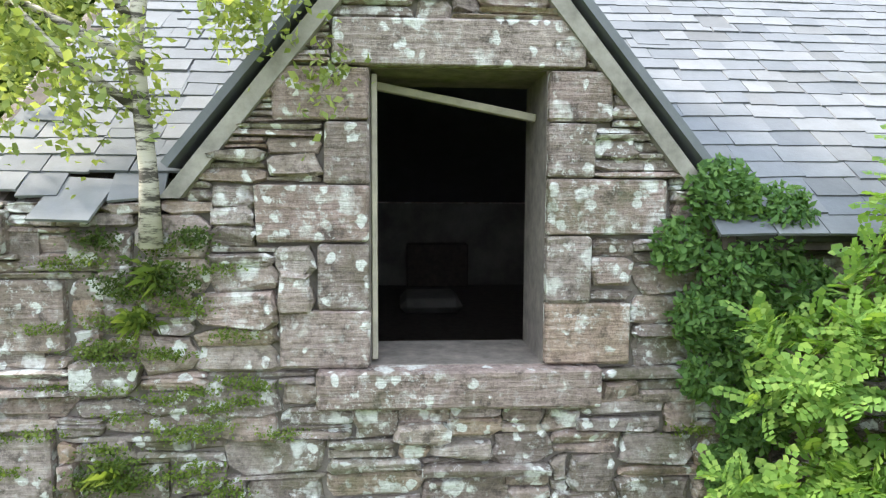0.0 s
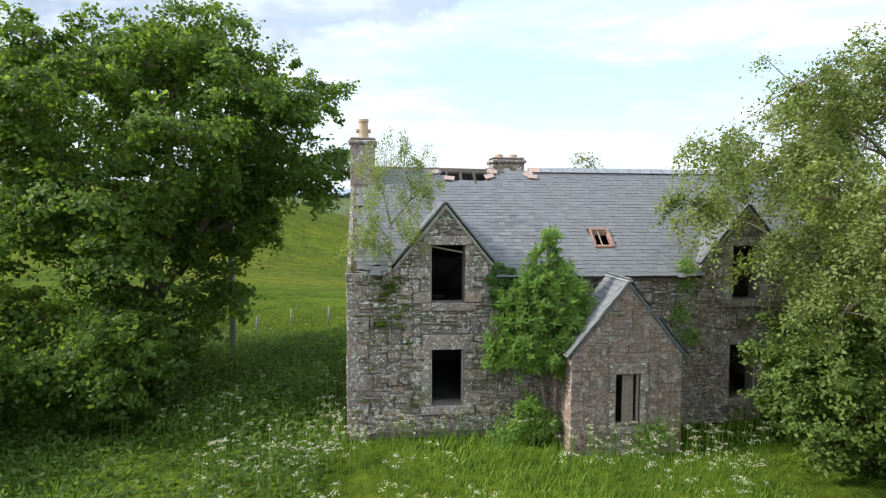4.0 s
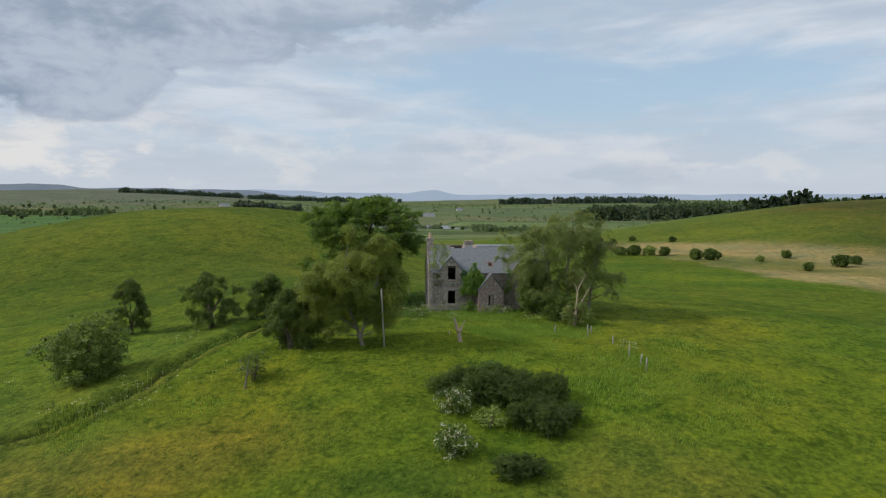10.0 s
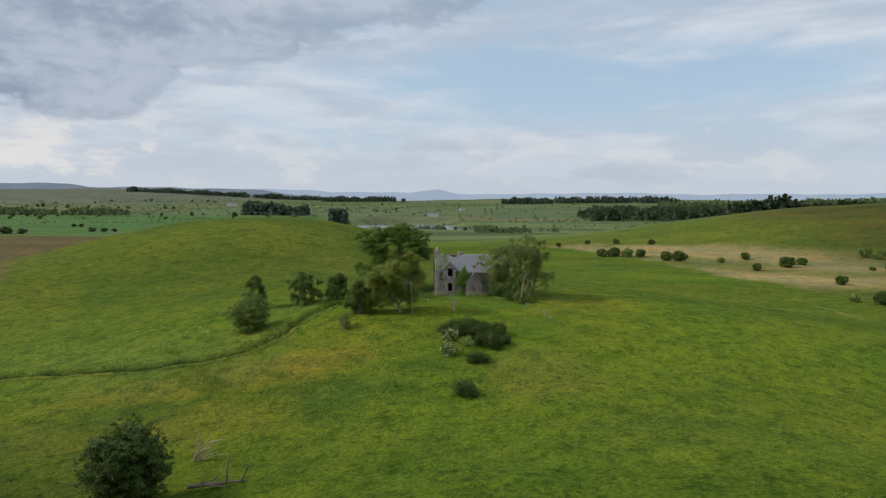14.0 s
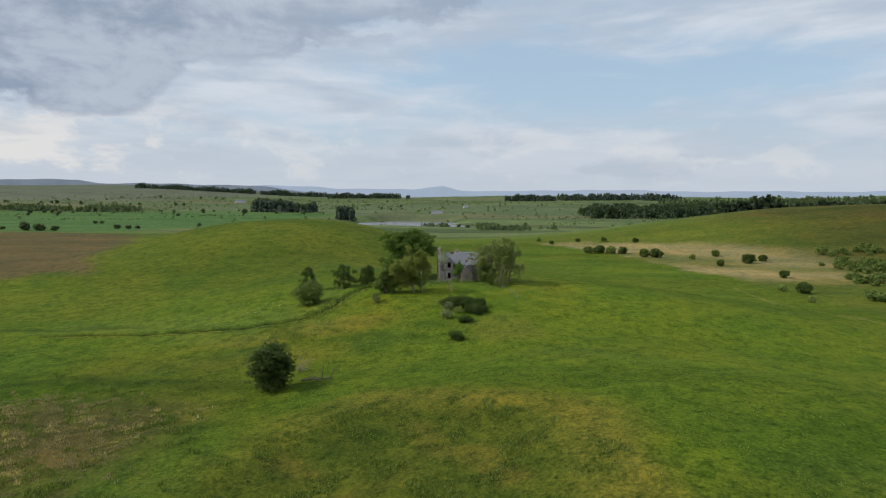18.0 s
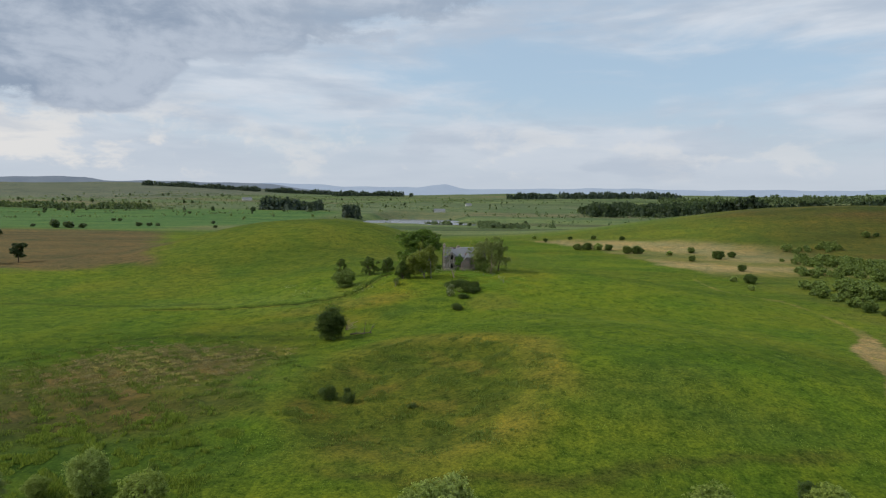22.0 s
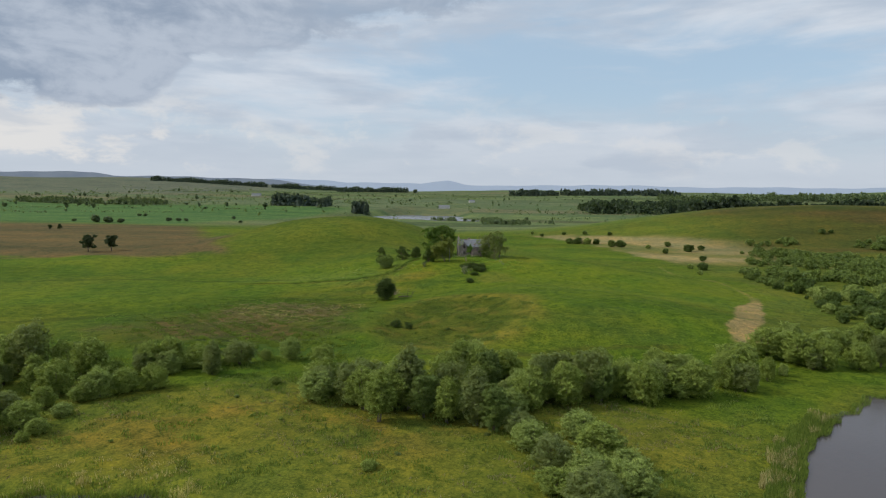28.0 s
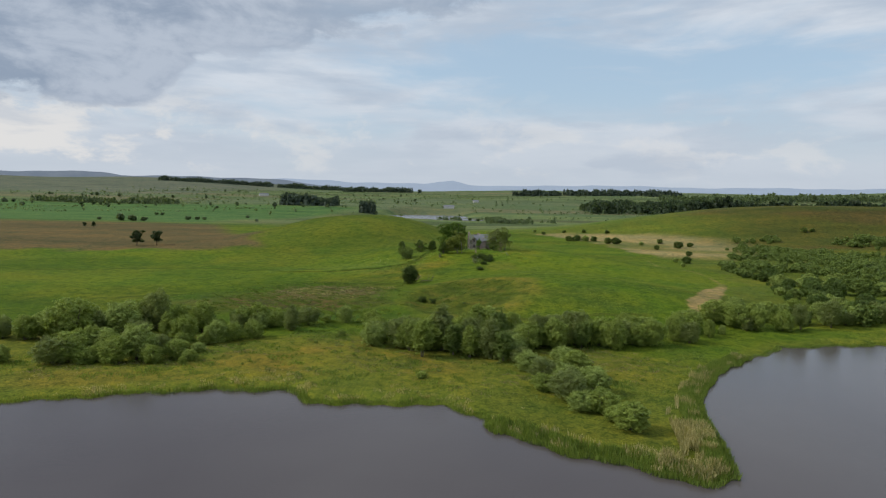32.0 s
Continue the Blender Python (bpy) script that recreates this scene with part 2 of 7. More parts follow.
GREY_BARK = plain("grey_bark", (0.17, 0.15, 0.12), 0.95, 0.35, 6.0, 0.0, 0.6)
SKEW_STONE = plain("mossy_skew_stone", (0.29, 0.27, 0.235), 0.95, 0.4, 5.0)
EAVE_DARK = plain("eave_shadow_dark", (0.05, 0.045, 0.042), 0.7, 0.3, 9.0)
DEAD_WOOD = plain("bleached_dead_wood", (0.33, 0.255, 0.185), 0.9, 0.35, 7.0, 0.0, 0.5)


def birch_bark():
    m, t, b = material("birch_bark")
    p = place(t, (3.0, 3.0, 16.0))
    n = noise_of(t, p, 1.6, 5.0, 0.7)
    link(t, ramp(t, n, (0.42, (0.07, 0.06, 0.05)), (0.52, (0.48, 0.44, 0.37)), (0.8, (0.60, 0.56, 0.48))), b.inputs["Base Color"])
    b.inputs["Roughness"].default_value = 0.8
    bump(t, b, n, 0.4, 0.01)
    return m


BIRCH = birch_bark()


def slate_material(name, pieces):
    m, t, b = material(name)
    p = place(t)
    rnd = object_random(t) if pieces == "object" else island_random(t)
    base = ramp(t, rnd, (0.0, (0.14, 0.15, 0.165)), (0.3, (0.17, 0.18, 0.195)), (0.6, (0.195, 0.203, 0.216)), (0.85, (0.235, 0.24, 0.248)), (1.0, (0.14, 0.143, 0.147)))
    if pieces != "object":
        base = mixc(t, 0.55, base, (0.19, 0.20, 0.213))
    n = noise_of(t, p, 4.0, 6.0, 0.7)
    col = mixc(t, 0.5, base, ramp(t, n, (0.3, (0.5, 0.5, 0.5)), (0.7, (0.95, 0.95, 0.95))), "MULTIPLY")
    stain = ramp(t, noise_of(t, p, 1.1, 5.0, 0.7), (0.58, (0, 0, 0)), (0.72, (0.4, 0.4, 0.4)))
    col = mixc(t, stain, col, (0.15, 0.15, 0.12))
    link(t, col, b.inputs["Base Color"])
    b.inputs["Roughness"].default_value = 0.72
    b.inputs["Specular IOR Level"].default_value = 0.35
    bump(t, b, noise_of(t, p, 30.0, 5.0, 0.6), 0.25, 0.01)
    return m


SLATE = slate_material("blue_grey_slate", "object")
SLATE_JOINED = slate_material("blue_grey_slate_far", "island")


def leaf_material(name, a, b_, c, shine=0.55, through_=0.45):
    m, t, b = material(name)
    rnd = island_random(t)
    p = place(t)
    base = ramp(t, rnd, (0.0, a), (0.5, b_), (1.0, c))
    n = noise_of(t, p, 0.45, 4.0, 0.6)
    col = mixc(t, 0.6, base, ramp(t, n, (0.32, (0.55, 0.58, 0.5)), (0.68, (1.15, 1.12, 1.0))), "MULTIPLY")
    link(t, col, b.inputs["Base Color"])
    b.inputs["Roughness"].default_value = shine
    b.inputs["Specular IOR Level"].default_value = 0.18
    tr = t.nodes.new("ShaderNodeBsdfTranslucent")
    link(t, mixc(t, 1.0, col, (1.3, 1.25, 0.6), "MULTIPLY"), tr.inputs[0])
    mix = t.nodes.new("ShaderNodeMixShader")
    mix.inputs[0].default_value = through_
    link(t, b.outputs[0], mix.inputs[1])
    link(t, tr.outputs[0], mix.inputs[2])
    link(t, mix.outputs[0], t.nodes["Material Output"].inputs[0])
    return m


SYCAMORE_LEAF = leaf_material("sycamore_leaf", (0.080, 0.142, 0.036), (0.122, 0.210, 0.050), (0.195, 0.295, 0.072), 0.5, 0.6)
BIRCH_LEAF = leaf_material("birch_leaf", (0.145, 0.190, 0.064), (0.205, 0.260, 0.088), (0.285, 0.335, 0.125))
ASPEN_LEAF = leaf_material("willow_leaf", (0.155, 0.195, 0.050), (0.225, 0.275, 0.066), (0.300, 0.345, 0.092))
ROWAN_LEAF = leaf_material("rowan_leaf", (0.13, 0.25, 0.062), (0.20, 0.345, 0.086), (0.30, 0.44, 0.122), 0.6, 0.5)
IVY_LEAF = leaf_material("ivy_leaf", (0.085, 0.175, 0.060), (0.135, 0.260, 0.080), (0.21, 0.350, 0.110))
ELDER_LEAF = leaf_material("elder_leaf", (0.085, 0.140, 0.036), (0.125, 0.195, 0.048), (0.175, 0.255, 0.068), 0.5, 0.4)
HAWTHORN_LEAF = leaf_material("hawthorn_leaf", (0.076, 0.119, 0.034), (0.111, 0.170, 0.044), (0.153, 0.221, 0.060))
GORSE_LEAF = leaf_material("gorse_leaf", (0.052, 0.086, 0.024), (0.080, 0.128, 0.033), (0.125, 0.175, 0.048))
SALLOW_LEAF = leaf_material("sallow_leaf", (0.155, 0.215, 0.055), (0.25, 0.33, 0.085), (0.385, 0.465, 0.135), 0.6, 0.28)
WILLOW_LEAF = leaf_material("carr_leaf", (0.125, 0.18, 0.036), (0.215, 0.29, 0.058), (0.36, 0.43, 0.10), 0.6, 0.28)
PINE_LEAF = leaf_material("pine_needle", (0.034, 0.060, 0.025), (0.051, 0.085, 0.034), (0.076, 0.111, 0.048))
BLOSSOM = leaf_material("white_blossom", (0.50, 0.50, 0.40), (0.62, 0.62, 0.52), (0.70, 0.70, 0.62))
GRASS_BLADE = leaf_material("grass_blade", (0.145, 0.26, 0.044), (0.21, 0.345, 0.062), (0.30, 0.43, 0.105))
RUSH_BLADE = leaf_material("rush_blade", (0.10, 0.165, 0.035), (0.16, 0.23, 0.05), (0.24, 0.30, 0.08))
BROWN_RUSH = leaf_material("brown_rush", (0.17, 0.15, 0.095), (0.25, 0.225, 0.15), (0.35, 0.32, 0.225))
REED = leaf_material("reed_blade", (0.22, 0.21, 0.085), (0.37, 0.34, 0.17), (0.56, 0.50, 0.33))

MARSH_LEAF = leaf_material("marsh_leaf", (0.085, 0.130, 0.032), (0.138, 0.198, 0.046), (0.21, 0.278, 0.070), 0.6, 0.28)
# needle tone raised and blued to imitate haze over far conifers
HAZY_PINE = leaf_material("hazy_conifer", (0.065, 0.095, 0.080), (0.085, 0.120, 0.100), (0.115, 0.155, 0.128))
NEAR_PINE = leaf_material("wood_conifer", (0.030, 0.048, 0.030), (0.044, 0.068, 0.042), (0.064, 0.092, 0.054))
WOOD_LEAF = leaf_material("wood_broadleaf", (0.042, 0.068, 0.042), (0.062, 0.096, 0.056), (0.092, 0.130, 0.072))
# leaf tone lightened to imitate haze over far broadleaf trees
HAZY_LEAF = leaf_material("hazy_broadleaf", (0.10, 0.145, 0.08), (0.14, 0.195, 0.105), (0.18, 0.24, 0.13))


# ---- mesh tools ----
rng = np.random.default_rng(7)


def mesh_of(name, verts, faces, mat=None, smooth=False):
    me = bpy.data.meshes.new(name)
    me.from_pydata([tuple(v) for v in verts], [], [tuple(f) for f in faces])
    if mat:
        me.materials.append(mat)
    if smooth:
        me.polygons.foreach_set("use_smooth", [True] * len(me.polygons))
    me.update()
    return me


def quads(name, corners, mat, smooth=False):
    """A mesh of loose four-cornered faces: corners is an array of n x 4 x 3."""
    n = len(corners)
    me = bpy.data.meshes.new(name)
    me.vertices.add(4 * n)
    me.vertices.foreach_set("co", np.asarray(corners, np.float32).reshape(-1))
    me.loops.add(4 * n)
    me.loops.foreach_set("vertex_index", np.arange(4 * n, dtype=np.int32))
    me.polygons.add(n)
    me.polygons.foreach_set("loop_start", np.arange(0, 4 * n, 4, dtype=np.int32))
    me.materials.append(mat)
    me.update(calc_edges=True)
    me.validate()
    return me


def thing(name, m=None, **tags):
    ob = new(name)
    if m is not None:
        ob.matrix_world = m
    return tagged(ob, **tags)


def child(name, me, parent, label="", kind=""):
    ob = new(name, me)
    ob.parent = parent
    return tagged(ob, label=label, kind=kind)


def part(name, bm, mat, parent, label=""):
    me = bpy.data.meshes.new(name)
    bm.to_mesh(me)
    bm.free()
    me.materials.append(mat)
    return child(name, me, parent, label)


def block(x0, x1, y0, y1, z0, z1, edge=0.0):
    """A box, its edges rounded off by edge."""
    bm = bmesh.new()
    bmesh.ops.create_cube(bm, size=1, matrix=Matrix.LocRotScale(((x0 + x1) / 2, (y0 + y1) / 2, (z0 + z1) / 2), None, (x1 - x0, y1 - y0, z1 - z0)))
    if edge:
        bmesh.ops.bevel(bm, geom=bm.edges[:], offset=edge, segments=1, affect="EDGES")
    return bm


def prism(outline, holes, y0, y1):
    """A slab with the outline and holes given as (x, z), from y0 to y1."""
    bm = bmesh.new()
    edges = []
    for ring in (outline, *holes):
        vs = [bm.verts.new((x, y0, z)) for x, z in ring]
        edges += [bm.edges.new((vs[i], vs[(i + 1) % len(vs)])) for i in range(len(vs))]
    bmesh.ops.triangle_fill(bm, edges=edges, use_beauty=True, use_dissolve=False)
    got = bmesh.ops.extrude_face_region(bm, geom=bm.faces[:])
    bmesh.ops.translate(bm, verts=[v for v in got["geom"] if isinstance(v, bmesh.types.BMVert)], vec=(0, y1 - y0, 0))
    bmesh.ops.recalc_face_normals(bm, faces=bm.faces[:])
    return bm


def tube(points, radii, sides=7):
    """Vertices and faces of a tapering tube along points."""
    points = [Vector(p) for p in points]
    verts, faces = [], []
    for i, p in enumerate(points):
        d = (points[min(i + 1, len(points) - 1)] - points[max(i - 1, 0)]).normalized()
        a = d.cross(Vector((0.3, 1, 0.2))).normalized()
        b = d.cross(a)
        for k in range(sides):
            w = 2 * math.pi * k / sides
            verts.append(p + (a * math.cos(w) + b * math.sin(w)) * radii[i])
    for i in range(len(points) - 1):
        for k in range(sides):
            faces.append((i * sides + k, i * sides + (k + 1) % sides, (i + 1) * sides + (k + 1) % sides, (i + 1) * sides + k))
    faces.append(tuple(range(sides))[::-1])
    faces.append(tuple((len(points) - 1) * sides + k for k in range(sides)))
    return verts, faces


def limb_points(a, b, sag, gen, n=5):
    a, b = Vector(a), Vector(b)
    out = []
    for i in range(n):
        f = i / (n - 1)
        w = Vector(gen.normal(0, 1, 3)) * sag * math.sin(math.pi * f)
        out.append(a.lerp(b, f) + w + Vector((0, 0, sag * 1.2 * math.sin(math.pi * f))))
    return out


# ---- the land ----
WATER = -13.0
LOCH = -12.2


def bulge(x, y, cx, cy, left, right, front, rear, power):
    u = np.where(x < cx, (x - cx) / left, (x - cx) / right)
    v = np.where(y < cy, (y - cy) / front, (y - cy) / rear)
    return np.exp(-((u * u + v * v) ** (power / 2)))


def step(a, b, v):
    k = np.clip((v - a) / (b - a), 0, 1)
    return k * k * (3 - 2 * k)


SHORE_X = np.array((-320, -140, -72, -63, -55, -43, -26, -21, -13, -4, 4, 12.5, 14.4, 24.4, 35.5, 42.8, 46.3, 48.3, 50, 52.6, 66.8, 90, 106, 121, 150, 240, 400))
SHORE_Y = np.array((-285, -248, -225.5, -221.5, -218.5, -214.3, -212, -217.5, -218.8, -217, -216.5, -222.5, -228, -234.5, -240, -243, -241.5, -230, -217, -205, -181, -159, -154, -151, -152, -180, -260))


def lakeside(x):
    """The near lake's shoreline, as y over x: two bays with a spit of reeds between them."""
    return np.interp(x, SHORE_X, SHORE_Y) + 0.7 * np.sin(x / 2.3) + 0.5 * np.sin(x / 0.9 + 2)


def height(x, y):
    x, y = np.asarray(x, float), np.asarray(y, float)
    z = -12.4 + 0.25 * np.sin(x / 37 + y / 53) + 0.2 * np.sin(x / 19 - y / 23)
    z = z + 11.5 * bulge(x, y, 4, 6, 66, 92, 52, 60, 3)
    z = z + 8.9 * bulge(x, y, 32, -98, 50, 60, 36, 48, 2.5) - 3.2 * bulge(x, y, 4, -111, 19, 19, 22, 22, 5)
    z = z + 25.8 * bulge(x, y, -84, 140, 88, 74, 92, 150, 2.4)
    z = z + 1.2 * bulge(x, y, 66, -48, 45, 50, 40, 50, 2) + 4.2 * step(-90, -230, x) * step(-40, 60, y)
    z = z + 41 * bulge(x, y, 400, 430, 260, 600, 150, 260, 2.5)
    far = np.clip(y - 1150, 0, None) + 0.3 * np.clip(np.abs(x) - 900, 0, None) * step(300, 1200, y)
    z = z + 0.043 * far + 5 * step(300, 1500, y) * (np.sin(x / 230 + 1) * np.sin(y / 310)) * step(1500, 2500, np.abs(x) + y)
    z = z + 42 * bulge(x, y, -2900, 4300, 1500, 900, 1100, 900, 2) + 10 * np.sin(x / 420) * step(2500, 4000, y)
    z = z - 3.8 * bulge(x, y, -300, 1000, 200, 130, 350, 200, 4)
    # the lakes
    shore = lakeside(x)
    into = shore - y
    k = step(-4, 5, into) * step(-560, -480, y)
    z = z * (1 - k) + (WATER - 1.6) * k
    far_loch = bulge(x, y, -175, 1290, 130, 140, 240, 300, 4)
    pond = bulge(x, y, 318, 188, 28, 90, 14, 14, 4)
    for b, level in ((far_loch, LOCH), (pond, WATER)):
        k = step(0.2, 0.7, b)
        z = z * (1 - k) + (level - 1.0) * k
    return z


def ground_at(x, y):
    return float(height(np.array([float(x)]), np.array([float(y)]))[0])


def spaced(spans):
    out = []
    for a, b, d in spans:
        out += list(np.arange(a, b, d))
    return np.array(out + [spans[-1][1]])


xs = spaced([(-4600, -1500, 130), (-1500, -500, 50), (-500, -160, 12), (-160, -90, 3), (-90, -60, 1.2), (-60, 70, 0.8), (70, 124, 1.2), (124, 180, 3), (180, 500, 12), (500, 1500, 50), (1500, 4600, 130)])
ys = spaced([(-2500, -700, 200), (-700, -300, 25), (-300, -245, 5), (-245, -130, 1.6), (-130, -40, 1.0), (-40, 30, 0.5), (30, 150, 3), (150, 400, 9), (400, 1500, 32), (1500, 4700, 100)])
GX, GY = np.meshgrid(xs, ys)
GZ = height(GX, GY)


def wobble(x, y, size, seed=0.0):
    """Smooth noise between about -1 and 1."""
    a = np.sin(x / size + 1.7 * np.sin(y / size * 0.83 + seed) + seed * 2.1)
    b = np.sin(y / size * 1.13 + 1.9 * np.sin(x / size * 0.71 - seed) + seed * 0.7)
    c = np.sin((x + y) / size * 1.9 + 1.3 * np.sin((x - y) / size * 1.3 + seed))
    return (a + b + 0.6 * c) / 2.2


near = step(900, 300, np.hypot(GX, GY + 60))
GZ = GZ + near * (0.16 * wobble(GX, GY, 3.1, 1.0) + 0.10 * wobble(GX, GY, 1.3, 2.0) + 0.3 * wobble(GX, GY, 13.0, 3.0)) * step(0, 9, np.hypot(GX - 6, GY - 2) - 3)


dry = (lakeside(GX) - GY < -1.0) & (GY < -100) & (GY > -400)
GZ = np.where(dry, np.maximum(GZ, WATER + 0.15 + 0.25 * step(-1, -7, lakeside(GX) - GY)), GZ)


def tone(r, g, b):
    return np.array((r, g, b))


def paint(col, mask, rgb):
    return col * (1 - mask[..., None]) + mask[..., None] * rgb


col = np.ones(GX.shape + (3,)) * tone(0.105, 0.175, 0.022)
col = paint(col, step(0.0, 0.8, wobble(GX, GY, 21, 4.0)) * 0.5, tone(0.15, 0.185, 0.028))
col = paint(col, step(0.2, 0.9, wobble(GX, GY, 9, 5.0)) * 0.45, tone(0.085, 0.165, 0.02))
rough_edge = 6 * wobble(GX, GY, 8, 6.0) + 3 * wobble(GX, GY, 3, 7.0)


def blob(cx, cy, rx, ry, soft=0.35, turn=0.0):
    c, s = math.cos(radians(turn)), math.sin(radians(turn))
    u, v = (GX - cx) * c + (GY - cy) * s, -(GX - cx) * s + (GY - cy) * c
    d = np.hypot(u / rx, v / ry) + rough_edge / (2.2 * (rx + ry) / 2 + 8)
    return 1 - step(1 - soft, 1 + soft, d)


# hill flank behind the house, drier and yellower
col = paint(col, 0.6 * blob(-80, 140, 120, 120), tone(0.118, 0.158, 0.032))
col = paint(col, 0.5 * step(10, 60, GX) * step(-102, -68, GY) * step(40, -10, GY), tone(0.128, 0.205, 0.026))
col = paint(col, 0.35 * step(-30, -70, GX) * step(-90, -50, GY) * step(60, 20, GY), tone(0.085, 0.150, 0.024))
col = paint(col, 0.25 * blob(14, -58, 34, 22, 0.6, 10), tone(0.150, 0.212, 0.030))
# dry grass below the track
col = paint(col, 0.55 * blob(-27, -37.3, 20, 4.6, 0.5, 11), tone(0.205, 0.175, 0.045))
col = paint(col, 0.35 * blob(-34, -52, 20, 6, 0.6, 8), tone(0.19, 0.175, 0.045))
for mx, my, ml, mw in ((-9, -45, 9, 4.5), (-34, -47, 7, 3.5), (1, -38, 6, 2.5), (36, -121, 12, 6), (47, -111, 9, 5), (54, -127, 10, 5), (30, -60, 12, 5)):
    col = paint(col, 0.55 * blob(mx, my, ml, mw, 0.6), tone(0.065, 0.125, 0.028))
col = paint(col, 0.45 * blob(16, -40, 7, 9), tone(0.18, 0.19, 0.05))
col = paint(col, 0.4 * blob(-40, -34, 22, 7), tone(0.12, 0.19, 0.05))
# the mound's scar and its dry rim
bowl = blob(4, -111, 20, 24, 0.12)
col = paint(col, 0.8 * np.clip(blob(4, -110, 25, 29, 0.2) - bowl, 0, 1) * step(-45, 10, GX + 0.4 * (GY + 110)), tone(0.175, 0.18, 0.042))
col = paint(col, 0.6 * bowl, tone(0.088, 0.108, 0.027))
col = paint(col, 0.5 * bowl * step(0.1, 0.7, wobble(GX, GY, 2.3, 4.0)), tone(0.075, 0.10, 0.022))
col = paint(col, 0.4 * bowl * step(0.2, 0.8, wobble(GX, GY, 3.1, 8.0) + 0.4 * wobble(GX, GY, 1.5, 2.0)), tone(0.16, 0.14, 0.04))
for mx, my, ml, mw, turn in ((25, -108, 3.5, 12, 10), (17, -129, 8, 3, 40), (8, -86, 14, 3, -10), (2, -134, 8, 2.5, 10)):
    col = paint(col, 0.45 * blob(mx, my, ml, mw, 0.6, turn), tone(0.19, 0.195, 0.046))
# brown rushy ground under the slope
col = paint(col, 0.85 * blob(-50, -93, 22, 16, 0.5, 30), tone(0.15, 0.125, 0.062))
col = paint(col, 0.8 * blob(-53, -121, 26, 12, 0.5, 5), tone(0.10, 0.082, 0.045))
col = paint(col, 0.6 * blob(-62, -112, 34, 20, 0.5, 25), tone(0.105, 0.12, 0.04))
col = paint(col, 0.7 * blob(-62, -112, 34, 20, 0.5, 25) * step(0.15, 0.7, wobble(GX, GY, 4.0, 6.0) + 0.5 * wobble(GX, GY, 1.7, 3.0)), tone(0.18, 0.14, 0.075))
col = paint(col, 0.5 * blob(-58, -108, 32, 24, 0.5, 25) * step(0.25, 0.7, wobble(GX, GY, 3.4, 2.0) + 0.6 * wobble(GX, GY, 1.5, 8.0)), tone(0.055, 0.075, 0.024))
col = paint(col, 0.7 * blob(-36, -139, 24, 10, 0.5, 5), tone(0.070, 0.128, 0.028))
# peaty foot of the mound
foot_y = np.interp(GX, (-8, 4, 24, 43, 62), (-139, -141, -142, -136, -132)) + 0.25 * rough_edge
col = paint(col, 0.45 * step(2.0, 0.5, np.abs(GY - foot_y)) * step(-12, -2, GX) * step(68, 56, GX), tone(0.075, 0.06, 0.03))
# bog between the trees and the water
col = paint(col, 0.75 * step(-164, -176, GY + rough_edge) * step(-330, -240, GY) * step(75, 40, GX), tone(0.150, 0.176, 0.040))
col = paint(col, 0.5 * blob(-28, -190, 38, 12) * step(-0.3, 0.5, wobble(GX, GY, 6, 3.0) + 0.5 * wobble(GX, GY, 2.2, 5.0)), tone(0.20, 0.158, 0.048))
col = paint(col, 0.5 * blob(-14, -178, 42, 14) * step(0.1, 0.6, wobble(GX, GY, 4, 8.0) + 0.5 * wobble(GX, GY, 1.8, 5.0)), tone(0.095, 0.145, 0.034))
col = paint(col, 0.4 * blob(-60, -212, 22, 7), tone(0.22, 0.18, 0.05))
# rank green edge of the lake
shore_gap = lakeside(GX) - GY
col = paint(col, 0.9 * step(-9, -3, shore_gap) * step(30, 10, shore_gap), tone(0.14, 0.19, 0.035))
# the brown moor to the west
moor = step(8, -8, GX + 138 + 0.55 * (GY - 62) + rough_edge) * step(26, 40, GY + rough_edge - 0.1 * (GX + 265)) * step(470, 420, GY)
col = paint(col, 0.92 * moor, tone(0.142, 0.116, 0.078))
bright = step(-330, -430, GX) * step(460, 500, GY + rough_edge) * step(1560, 1450, GY)
col = paint(col, 0.9 * bright, tone(0.088, 0.192, 0.09))
# below the pasture to the east: sandy path, pale marsh
edge_r = np.interp(GY, (-124, -32, 7, 46, 121, 170, 247, 272, 352, 420), (79, 124, 133, 135, 132, 125, 107, 98, 55, 22))
marsh = step(-3, 7, GX - edge_r + 0.7 * rough_edge) * step(-150, -110, GY) * step(430, 380, GY - 0.1 * GX + rough_edge)
col = paint(col, 0.6 * marsh, tone(0.125, 0.16, 0.04))
pale_ = marsh * step(105, 150, GY + rough_edge) * step(12, -12, GY - 338 + 0.45 * (GX - 100) + rough_edge) * step(150, 100, GX - edge_r)
col = paint(col, 0.9 * pale_ * (0.35 + 0.65 * step(-0.6, 0.4, wobble(GX * 0.45, GY, 22, 8.0) + 0.5 * wobble(GX * 0.6, GY, 7, 2.0))), tone(0.35, 0.308, 0.20))
sand_x = np.interp(GY, (-122, -110, -100, -85, -70, -58, -48, -38, -20, 5, 30, 50, 98), (80.5, 85, 91, 96.5, 102, 109, 114, 118, 120, 121, 114, 112, 118))
sand_w = np.interp(GY, (-122, -105, -85, -70, -55, -46, -40, 100), (4.6, 4.0, 4.2, 4.8, 3.8, 2.3, 1.2, 0.9))
sand = step(1.05, 0.85, (np.abs(GX - sand_x) + 0.16 * rough_edge) / sand_w) * step(-126, -122, GY + 0.3 * rough_edge) * step(105, 90, GY)
col = paint(col, 0.9 * sand * (0.3 + 0.7 * step(-36, -52, GY)), tone(0.38, 0.30, 0.19))
